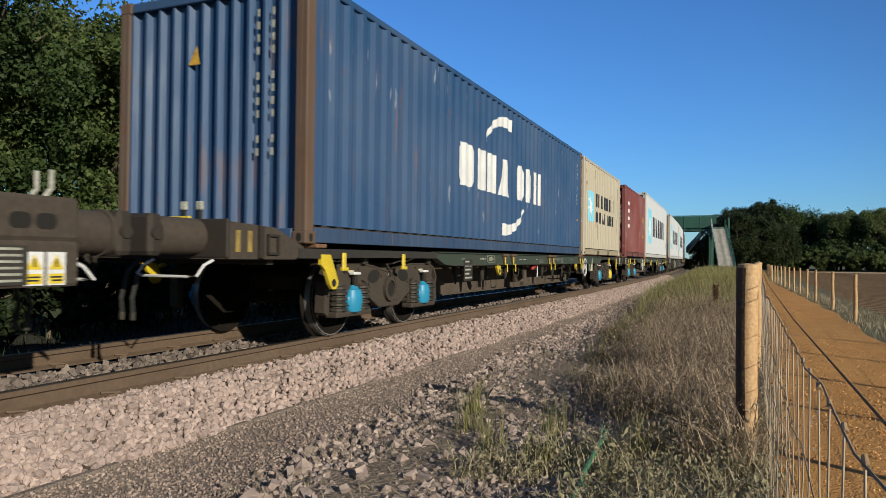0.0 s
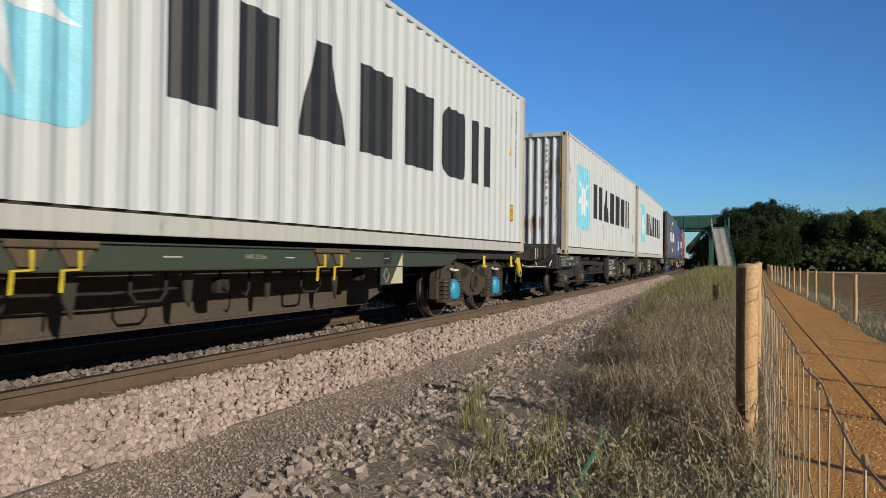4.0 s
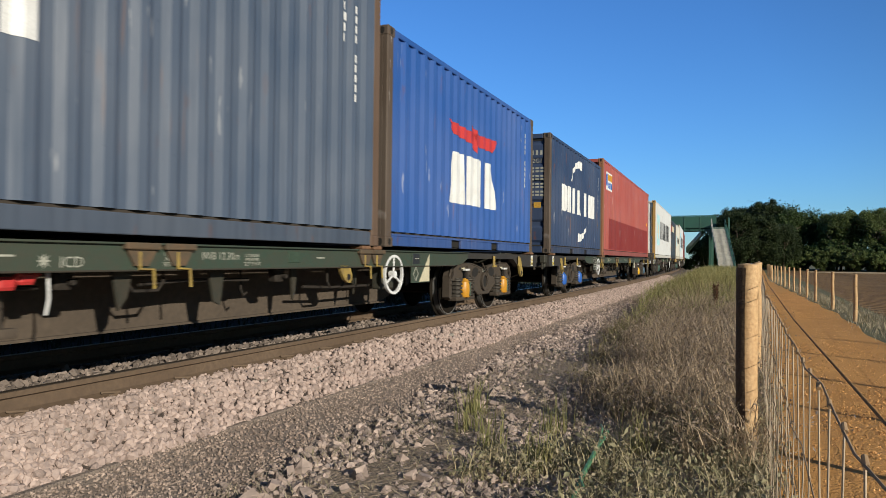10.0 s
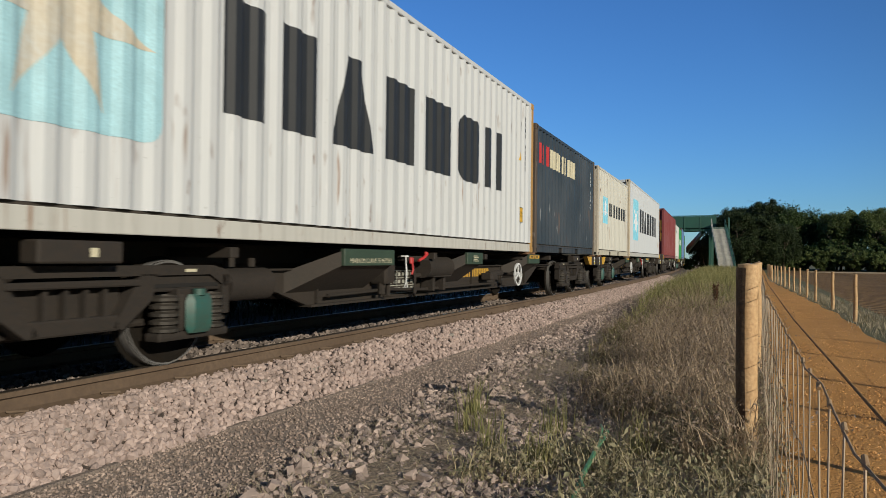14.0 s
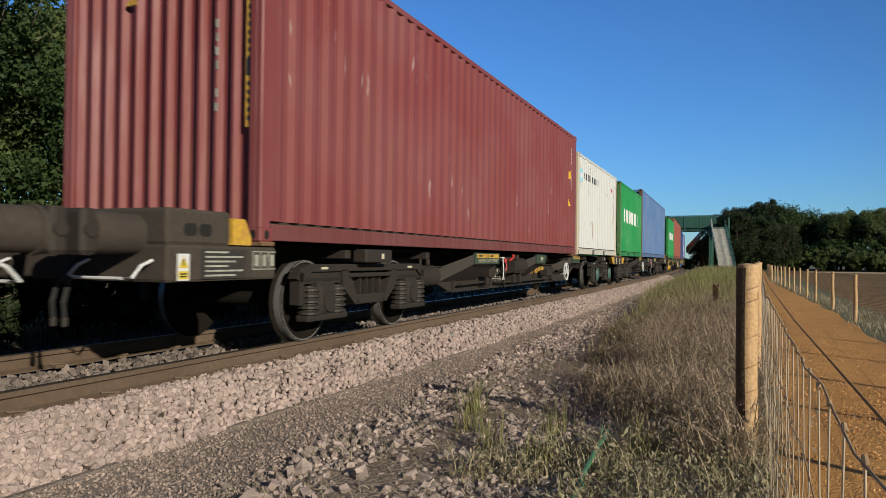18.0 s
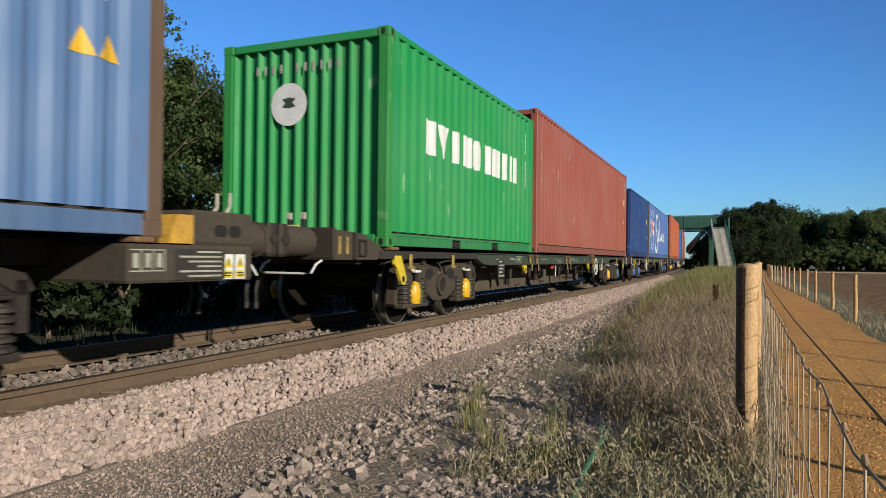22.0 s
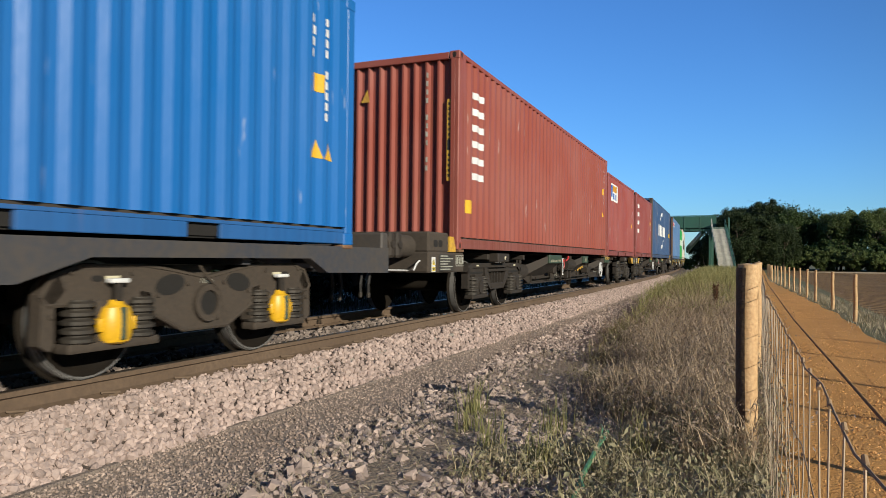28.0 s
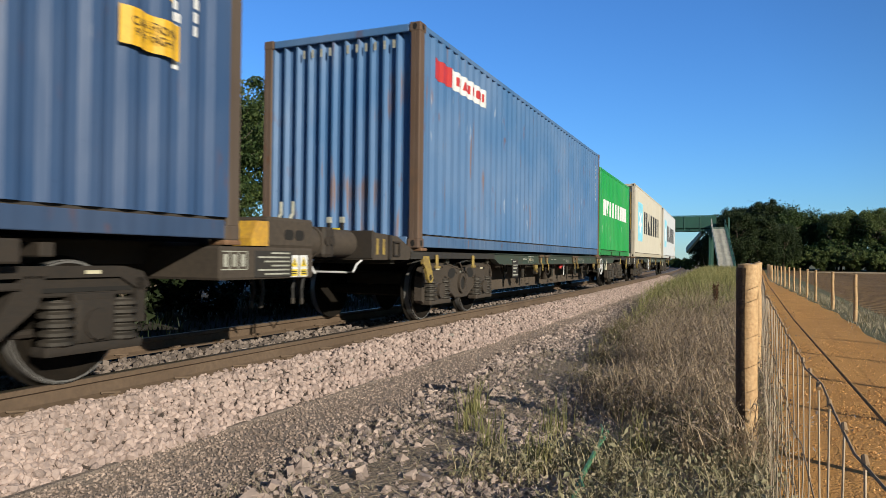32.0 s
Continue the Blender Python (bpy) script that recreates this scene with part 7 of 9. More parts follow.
    lettering("wagon_writing", "00 n", 0.066, M_STENCIL, root, ON_SIDE(a + 0.62, 0.76, 1.2135), "white writing")
    lettering("wagon_writing", "Not to be used on ferries", 0.065, M_STENCIL, root, ON_SIDE(a + 7.95, 0.355, 1.1525), "white writing")
    g = Geo().box(0.80, 1.05, yb0 + 2.4, yb0 + 3.0, 0.55, 0.78, 0.03).tube((0.9, yb0 + 3.2, 0.62), (0.9, yb0 + 3.9, 0.62), 0.13, n=14).pipe([(1.0, yb0 + 2.0, 0.48), (1.0, yb1 - 2.0, 0.48)], 0.025)
    part("brake_cylinder", g, M_BOGIE, root, "grimy brake cylinder", True)
    rr = random.Random(21)
    for k in range(7):
        y, z = a + 4.6 + 0.36 * k, rr.uniform(0.48, 0.66)
        pts = [(0.90 + 0.12 * rr.random(), y - 0.4, z), (0.95, y, z + rr.uniform(-0.05, 0.08)), (0.98, y + 0.22, z - 0.05), (0.92, y + 0.4, z + rr.uniform(-0.1, 0.1))]
        part("brake_pipe", Geo().pipe(pts, rr.uniform(0.012, 0.024), 6), M_BOGIE, root)
    for k, y in enumerate((4.85, 5.3, 6.15, 6.6)):
        part("valve_block", Geo().box(0.84, 1.02, a + y, a + y + 0.16 + 0.06 * (k % 2), 0.50, 0.68 + 0.05 * (k % 2), 0.02).tube((0.94, a + y + 0.08, 0.68), (0.94, a + y + 0.08, 0.78), 0.035, n=8), M_BOGIE, root)
    for y in (a + 1.0, b - 0.25):
        twistlock(root, y, M_RUSTY)
    return root


def wagon_blue(Lw):
    """Single sixty-foot flat with straight dark blue solebars and a round white brake disc."""
    root = thing("container_wagon", "dark blue-black container flat wagon with white brake disc", "railway wagon", "wagons of the train")
    a, b = -Lw / 2, Lw / 2
    m = shared("wblue", lambda: surface("wagon_blue_grime", (0.030, 0.038, 0.055), (0.05, 0.047, 0.045), 1.5, 18, 0.65, 0, 0.2, 0.005, (0.075, 0.062, 0.05)))
    yb0, yb1 = a + 3.0, b - 2.75
    for sx in (-1, 1):
        x0, x1 = (1.10, 1.205) if sx > 0 else (-1.205, -1.10)
        part("solebar", Geo().prism([(a, 0.70), (yb0 - 1.5, 0.72), (yb0 - 1.2, 0.86), (yb0 + 1.2, 0.86), (yb0 + 1.7, 0.70), (yb1 - 1.7, 0.70), (yb1 - 1.2, 0.86), (yb1 + 1.2, 0.86), (yb1 + 1.5, 0.72), (b, 0.70), (b, 0.985), (a, 0.985)], x0, x1), m, root, "dark blue solebar")
    part("centre_sill", Geo().box(-0.32, 0.32, a + 0.1, b - 0.1, 0.74, 0.994, 0.01).prism([(yb0 + 1.6, 0.8), (yb0 + 2.4, 0.42), (yb1 - 2.4, 0.42), (yb1 - 1.6, 0.8)], -0.3, 0.3), m, root)
    cross_members(root, a + 0.6, b - 0.6, 1.7, 0.80, 0.95, m)
    for s, y in ((-1, a), (1, b)):
        part("headstock", Geo().box(-1.2, 1.2, min(y, y - s * 0.15), max(y, y - s * 0.15), 0.70, 1.16, 0.02), m, root)
        buffers(root, y, s, m, 0.16 if s < 0 else 0.50)
    add_bogie(root, "A", yb0)
    add_bogie(root, "A", yb1)
    handwheel(root, b - 7.9, 0.55, 0.27, M_WHITE, True)
    part("air_tank", Geo().tube((0.8, b - 12.6, 0.52), (0.8, b - 9.3, 0.52), 0.24, n=20).tube((0.8, b - 9.3, 0.52), (0.8, b - 9.2, 0.52), 0.24, 0.12, 20), m, root, "long dark air reservoir", True)
    for y in (b - 11.8, b - 10.2):
        part("tank_strap", Geo().box(0.56, 1.06, y - 0.03, y + 0.03, 0.27, 0.80, 0.02), m, root)
    lettering("wagon_writing", "HANDBRAKE\nON  OFF", 0.075, M_WHITE, root, ON_SIDE(b - 7.35, 0.76, 1.207), "white writing")
    blocks(word_bars(6, b - 6.9, b - 6.45, 0.86, 0.93, 0.36, 0.1), 1.208, M_YELLOW, root)
    data_plate(root, b - 10.4, 0.88, 0.5, 0.12, M_DGREEN, 2, M_CREAM, 1.208)
    part("amber_corner", Geo().box(1.12, 1.212, a + 0.2, a + 0.5, 0.99, 1.16, 0.01), m, root)
    for y in (a + 1.2, a + 13.2, a + 13.5, b - 0.9):
        twistlock(root, y, M_RUSTY)
    return root


def mirror_thing(src):
    """The same wagon with its ends changed over, so that the outer end is at +y."""
    flipped = {}

    def flip(me):
        if me.name not in flipped:
            new_me = me.copy()
            co = np.empty(len(me.vertices) * 3, np.float32)
            me.vertices.foreach_get("co", co)
            co[1::3] *= -1
            new_me.vertices.foreach_set("co", co)
            new_me.flip_normals()
            new_me.update()
            flipped[me.name] = new_me
        return flipped[me.name]
    ob = copy_thing(src, Matrix.Identity(4))
    for o in ob.children_recursive:
        m = o.matrix_basis.copy()
        m.translation.y *= -1
        o.matrix_basis = m
        if o.data and not o.name.startswith(("wagon_writing", "wheelset", "tie_hook", "tie_eye")):
            o.data = flip(o.data)
    return ob


def build_wagons():
    flat, flip = wagon_flat(20.30), wagon_flat(20.30, 1)
    deep = wagon_deep(19.85)
    short = wagon_short(13.40)
    blue = wagon_blue(20.3)
    place = [(flat, 4.40, 20.3, 0), (flip, 24.65, 20.3, 180), (flat, 74.60, 20.3, 0), (flip, 95.05, 20.3, 180), (flat, 198.40, 20.3, 0), (flip, 218.60, 20.3, 180), (flat, 301.80, 20.3, 0), (flip, 322.15, 20.3, 180),
             (deep, 116.30, 19.85, 0), (deep, 136.25, 19.85, 180), (deep, 157.29, 19.85, 0), (deep, 177.25, 19.85, 180), (deep, 260.80, 19.85, 0), (deep, 280.75, 19.85, 180), (deep, -16.85, 19.85, 180),
             (short, 46.55, 13.4, 0), (short, 60.05, 13.4, 180), (blue, 239.40, 20.3, 0)]
    C, B, Y, N, O, T, P, D = M_CYAN, M_BLUE, M_YELLOW, None, M_ORANGE, M_TEAL, M_POT, M_POTBLUE
    pots = {4.40: [C, C, C, Y], 24.65: [C, C, C, C], 74.60: [B, B, O, O], 95.05: [B, B, P, D], 198.40: [P, P, P, D], 218.60: [B, B, B, B], 239.40: [P, P, P, P], 136.25: [T, T, N, N], 157.29: [N, N, T, T], 116.30: [N, T, N, N]}
    mirrored = {}
    used = set()
    todo = []
    for master, u0, lw, turn in place:
        key = (master, turn)
        src = master
        if turn:
            if master not in mirrored:
                mirrored[master] = mirror_thing(master)
                if master is deep:
                    warning_sign(mirrored[master], 19.85 / 2 - 0.30, 0.79, 1.203)
                    for x in (0.84, 0.98):
                        y = 19.85 / 2 - 0.04
                        part("hand_lever", Geo().pipe([(x, y - 0.05, 1.22), (x, y - 0.02, 1.27), (x, y, 1.29), (x, y, 1.41)], 0.017, 6), M_STENCIL, mirrored[master], "worn white bent hand lever", True)
            src = mirrored[master]
        ob = copy_thing(src, Matrix.Identity(4)) if key in used else src
        used.add(key)
        todo.append((ob, u0, lw, turn))
    for o in (*flip.children_recursive, flip):
        bpy.data.objects.remove(o)
    for ob, u0, lw, turn in todo:
        if u0 in pots:
            add_pots(ob, pots[u0])
        if u0 in (116.30, 260.80):
            for o in list(ob.children_recursive):
                if o.name.startswith(("seat_plate", "plate_mark")) and -3.8 < o.data.vertices[0].co.y < -2.3:
                    bpy.data.objects.remove(o)
        if u0 > 70:
            for o in ob.children:
                if o.name.startswith(("lashing_bracket", "spigot_handle") if 150 < u0 < 300 else ("lashing_bracket", "spigot_handle", "tie_hook", "lifting_hook")) and o.material_slots and o.data.materials[0] == M_YELLOW:
                    o.material_slots[0].link = "OBJECT"
                    o.material_slots[0].material = M_DULLYELLOW
        TRAIN.append((ob, u0 + lw / 2, 0))
        for o in ob.children_recursive:
            if o.name.startswith("wheelset"):
                WHEELS.append((o, 0))


build_wagons()
# ------------------------------------------------------------------ loose stone
def ground_z(o, x, y):
    """Height of the bed at an offset o from the track's middle (right side)."""
    prof_o = [-1.7, -1.3, -0.4, 0.4, 1.07, 1.44, 1.9, 2.35, 3.4]
    prof_z = [-0.40, -0.19, -0.20, -0.20, -0.175, -0.43, -0.45, -0.46, -0.42]
    return np.interp(o, prof_o, prof_z)


_c = [(x, y, z) for x in (-1, 1) for y in (-1, 1) for z in (-1, 1)]
BLOCK = (np.array(_c, float) * 0.72, np.array([(0, 1, 3), (0, 3, 2), (4, 6, 7), (4, 7, 5), (0, 4, 5), (0, 5, 1), (2, 3, 7), (2, 7, 6), (0, 2, 6), (0, 6, 4), (1, 5, 7), (1, 7, 3)]))


_r = []
_f = []
for _s in _c:
    _t = [(_s[0], _s[1], 0), (_s[0], 0, _s[2]), (0, _s[1], _s[2])]
    for _p in _t:
        if _p not in _r:
            _r.append(_p)
    _f.append(tuple(_r.index(_p) for _p in _t))
for _ax in range(3):
    for _sg in (-1, 1):
        _q = []
        for _u, _v in ((1, 0), (0, 1), (-1, 0), (0, -1)):
            _p = [0, 0, 0]
            _p[_ax], _p[(_ax + 1) % 3], _p[(_ax + 2) % 3] = _sg, _u, _v
            _q.append(_r.index(tuple(_p)))
        _f += [(_q[0], _q[1], _q[2]), (_q[0], _q[2], _q[3])]
LUMP = (np.array(_r, float) * 0.78, np.array(_f))


def stones(rng, pos, size, flat=0.75, base=None):
    """Angular broken stones at the given places, as arrays."""
    v, f = base or BLOCK
    n = len(pos)
    k = len(v)
    pts = v[None] * (1 + rng.uniform(-0.30, 0.30, (n, k, 3))) if base is None else v[None] * (1 + rng.uniform(-0.22, 0.20, (n, k, 1)))
    pts = pts * (np.array([1.0, 0.8, flat])[None, None] * rng.uniform(0.75, 1.25, (n, 1, 3)))
    q = rng.normal(size=(n, 4))
    q /= np.linalg.norm(q, axis=1, keepdims=True)
    w, x, y, z = q.T
    R = np.stack([1 - 2 * (y * y + z * z), 2 * (x * y - z * w), 2 * (x * z + y * w), 2 * (x * y + z * w), 1 - 2 * (x * x + z * z), 2 * (y * z - x * w), 2 * (x * z - y * w), 2 * (y * z + x * w), 1 - 2 * (x * x + y * y)], 1).reshape(n, 3, 3)
    pts = np.einsum("nij,nkj->nki", R, pts) * size[:, None, None] + pos[:, None]
    faces = f[None] + (np.arange(n) * k)[:, None, None]
    return pts.reshape(-1, 3), faces.reshape(-1, 3)


def stuff(name, me, label, category):
    ob = new(name, me)
    return tagged(ob, label, category, kind="stuff")


def along(rng, n, y0, y1, power=1.6):
    return y0 + (y1 - y0) * rng.random(n) ** power


OCTA = (np.array([(1, 0, 0), (-1, 0, 0), (0, 1, 0), (0, -1, 0), (0, 0, 1), (0, 0, -1)], float), np.array([(0, 2, 4), (2, 1, 4), (1, 3, 4), (3, 0, 4), (2, 0, 5), (1, 2, 5), (3, 1, 5), (0, 3, 5)]))


def build_stone():
    rng = np.random.default_rng(3)
    tx = np.vectorize(track_x)
    # shoulder of pink granite
    n = 27000
    y = along(rng, n, 1.2, 50, 2.0)
    o = rng.uniform(0.80, 1.47, n) + 0.03 * np.sin(y * 2.1)
    z = ground_z(o, 0, y) + rng.uniform(-0.030, 0.034, n)
    me = cloud("ballast_stones", *stones(rng, np.stack([tx(y) + o, y, z], 1), rng.uniform(0.021, 0.034, n), 0.85, LUMP), M_STONE)
    stuff("ballast_stones", me, "pinkish granite ballast heaped beside the rail", "ballast")
    # between and beyond the rails
    n = 12000
    y = along(rng, n, 1.0, 40, 1.8)
    o = np.where(rng.random(n) < 0.75, rng.uniform(-0.66, 0.66, n), rng.uniform(-1.9, -0.85, n))
    z = ground_z(o, 0, y) + rng.uniform(-0.015, 0.025, n)
    me = cloud("ballast_stones", *stones(rng, np.stack([tx(y) + o, y, z], 1), rng.uniform(0.022, 0.045, n)), M_FOUL)
    stuff("ballast_between_rails", me, "dust-brown granite ballast between the rails", "ballast")
    # low worn edging between ballast and cess
    edge = tagged(new("edging"), "low worn grey concrete edging beside the ballast", "edging", kind="structure")
    yy = 0.9
    while yy < 9.0:
        k = 0.012 * math.sin(yy * 3.1)
        g = Geo().box(-0.026, 0.026, -0.44, 0.44, -0.06, 0.012 + 0.4 * k, 0.010)
        part("edging_piece", g, M_CESS, edge, at=pose(track_x(yy) + 1.475 + k, yy, -0.43 + 0.3 * k, 0, 0, math.degrees(BEND * (yy - BEND_Y))))
        yy += 0.885
    # fine grey cess
    n = 46000
    y = along(rng, n, 1.2, 34, 1.9)
    o = rng.uniform(1.42, 2.75, n)
    z = ground_z(o, 0, y) + rng.uniform(-0.004, 0.010, n)
    me = cloud("cess_grit", *stones(rng, np.stack([tx(y) + o, y, z], 1), rng.uniform(0.006, 0.016, n), 0.7, OCTA), M_GRIT)
    stuff("cess_grit", me, "fine grey-brown gravel of the cess path", "gravel")
    # tumbled stones at the verge
    n = 42000
    y = along(rng, n, 1.3, 28, 1.5)
    o = np.interp(y, [1.3, 3, 5, 8, 14, 22], [2.55, 2.46, 2.36, 2.12, 1.85, 1.75]) + 2.7 * rng.random(n) + rng.normal(0, 0.07, n) + 0.06 * np.sin(y * 2.7)
    keep = rng.random(n) < np.clip(1.15 - 0.22 * (o - 2.3), 0.15, 1) * np.clip(1.5 - y / 20, 0.16, 1)
    y, o = y[keep], o[keep]
    n = len(y)
    z = ground_z(o, 0, y) + rng.uniform(-0.010, 0.024, n)
    me = cloud("tumbled_stones", *stones(rng, np.stack([tx(y) + o, y, z], 1), 0.012 + 0.033 * rng.random(n) ** 1.5, 0.6, LUMP), M_ROUGH)
    stuff("tumbled_stones", me, "larger tumbled grey stones along the weedy verge", "stones")
    # the bed goes on behind the eye
    n = 5200
    y = rng.uniform(-5.5, 1.25, n)
    o = rng.uniform(0.80, 1.60, n)
    me = cloud("ballast_stones", *stones(rng, np.stack([tx(y) + o, y, ground_z(o, 0, y) + rng.uniform(-0.02, 0.024, n)], 1), rng.uniform(0.022, 0.042, n)), M_STONE)
    stuff("ballast_behind", me, "pinkish granite ballast heaped beside the rail", "ballast")
    n = 4200
    y = rng.uniform(-5.5, 1.3, n)
    o = rng.uniform(2.22, 4.6, n)
    me = cloud("tumbled_stones", *stones(rng, np.stack([tx(y) + o, y, ground_z(o, 0, y) + rng.uniform(-0.012, 0.03, n)], 1), 0.013 + 0.045 * rng.random(n) ** 1.8), M_ROUGH)
    stuff("tumbled_behind", me, "larger tumbled grey stones along the weedy verge", "stones")
    # pebbles on the path
    n = 11000
    y = along(rng, n, 1.2, 30, 1.7)
    x = rng.uniform(0.12, 1.0, n) * 1.0 + rng.random(n) * 0.75
    me = cloud("path_pebbles", *stones(rng, np.stack([x, y, PATH_Z + rng.uniform(-0.004, 0.008, n)], 1), rng.uniform(0.004, 0.013, n), 0.6, OCTA), M_PEBBLE)
    stuff("path_pebbles", me, "loose orange pebbles on the footpath", "gravel")
    # the nearest ballast stones, one by one
    bed = [o for o in scene.objects if o.name == "ballast_stones"][0]
    for i in range(8):
        W[("ballast", i)] = cloud("ballast_stone", *stones(rng, np.zeros((1, 3)), np.array([rng.uniform(0.024, 0.036)]), 0.85, LUMP), M_STONE)
    for i in range(280):
        yy = 2.1 + 2.6 * rng.random() ** 1.2
        oo = rng.uniform(0.95, 1.43)
        part("ballast_stone", W[("ballast", i % 8)], None, bed, at=pose(track_x(yy) + oo, yy, float(ground_z(oo, 0, yy)) + 0.03, rng.uniform(0, 360), rng.uniform(0, 360), rng.uniform(0, 360)))
    # the nearest single stones
    for i in range(60):
        v, f = stones(rng, np.zeros((1, 3)), np.array([rng.uniform(0.04, 0.065)]))
        if i < 8:
            W[("stone", i)] = cloud("stone", v, f, M_ROUGH)
        yy = rng.uniform(2.6, 9)
        oo = rng.uniform(2.5, 3.4)
        ob = tagged(new("stone", W[("stone", i % 8)]), "loose broken grey stone on the verge", "stone", "loose stones on the verge")
        ob.matrix_world = pose(track_x(yy) + oo, yy, float(ground_z(oo, 0, yy)) + 0.03, rng.uniform(0, 360), rng.uniform(0, 360), rng.uniform(0, 360))


build_stone()


# ------------------------------------------------------------------ verge plants
def blades(rng, base, height, lean, width, segs=3):
    """Curved tapering blades from base points, as quads."""
    n = len(base)
    az = rng.uniform(0, math.tau, n)
    out = np.stack([np.cos(az), np.sin(az), np.zeros(n)], 1)
    side = np.stack([-np.sin(az + rng.uniform(-1, 1, n)), np.cos(az), np.zeros(n)], 1)
    verts = []
    for k in range(segs + 1):
        t = k / segs
        c = base + np.array([0, 0, 1.0]) * (height * t * (1 - 0.25 * lean * t))[:, None] + out * (height * lean * t * t)[:, None]
        w = (width * (1 - t) ** 0.7 + 0.0006)[:, None] * side
        verts += [c - w, c + w]
    v = np.stack(verts, 1)
    k = 2 * (segs + 1)
    f = np.array([(2 * i, 2 * i + 1, 2 * i + 3, 2 * i + 2) for i in range(segs)])
    faces = f[None] + (np.arange(n) * k)[:, None, None]
    return v.reshape(-1, 3), faces.reshape(-1, 4)


def leaves(rng, pos, size, up=0.3, corners=4):
    """Small four-cornered leaves turned every way."""
    n = len(pos)
    a = rng.normal(size=(n, 3))
    a[:, 2] += up
    a /= np.linalg.norm(a, axis=1, keepdims=True)
    b = np.cross(a, rng.normal(size=(n, 3)))
    b /= np.linalg.norm(b, axis=1, keepdims=True)
    c = np.cross(a, b)
    s = size[:, None]
    if corners == 3:
        v = np.stack([pos - b * s, pos + c * s * 0.75 + b * s * 0.4, pos + b * s * 0.7 - c * s * 0.6], 1)
        return v.reshape(-1, 3), (np.arange(3)[None] + (np.arange(n) * 3)[:, None])
    v = np.stack([pos - b * s, pos + c * s * 0.45 + a * s * 0.12, pos + b * s, pos - c * s * 0.45 + a * s * 0.12], 1)
    return v.reshape(-1, 3), (np.arange(4)[None] + (np.arange(n) * 4)[:, None])


def verge_height(x, y):
    xt = np.vectorize(track_x)(y)
    a, b = xt + 2.35, np.full_like(y, -0.5)
    w = np.clip((x - a) / np.maximum(b - a, 0.1), 0, 1)
    hump = 0.42 * np.exp(-((y - 44) / 22) ** 2)
    prof = np.interp(w, [0, 0.35, 0.7, 1.0], [0, 1, 1, 0])
    return -0.44 + prof * (0.02 + hump) + 0.08 * np.clip((w - 0.7) / 0.3, 0, 1)


def verge_points(rng, n, y0, y1, w0, w1, power=1.5):
    y = along(rng, n, y0, y1, power)
    a, b = np.vectorize(track_x)(y) + 2.35, -0.02
    w = rng.uniform(w0, w1, n)
    x = a + (b - a) * w
    return np.stack([x, y, verge_height(x, y)], 1), w


def verge_edge(y):
    """Share of the verge's width that stays bare stone beside the cess."""
    return np.interp(y, [4.2, 5.6, 6.8, 8.3, 11, 14, 18.5, 26], [0.70, 0.58, 0.44, 0.31, 0.25, 0.23, 0.13, -0.10])


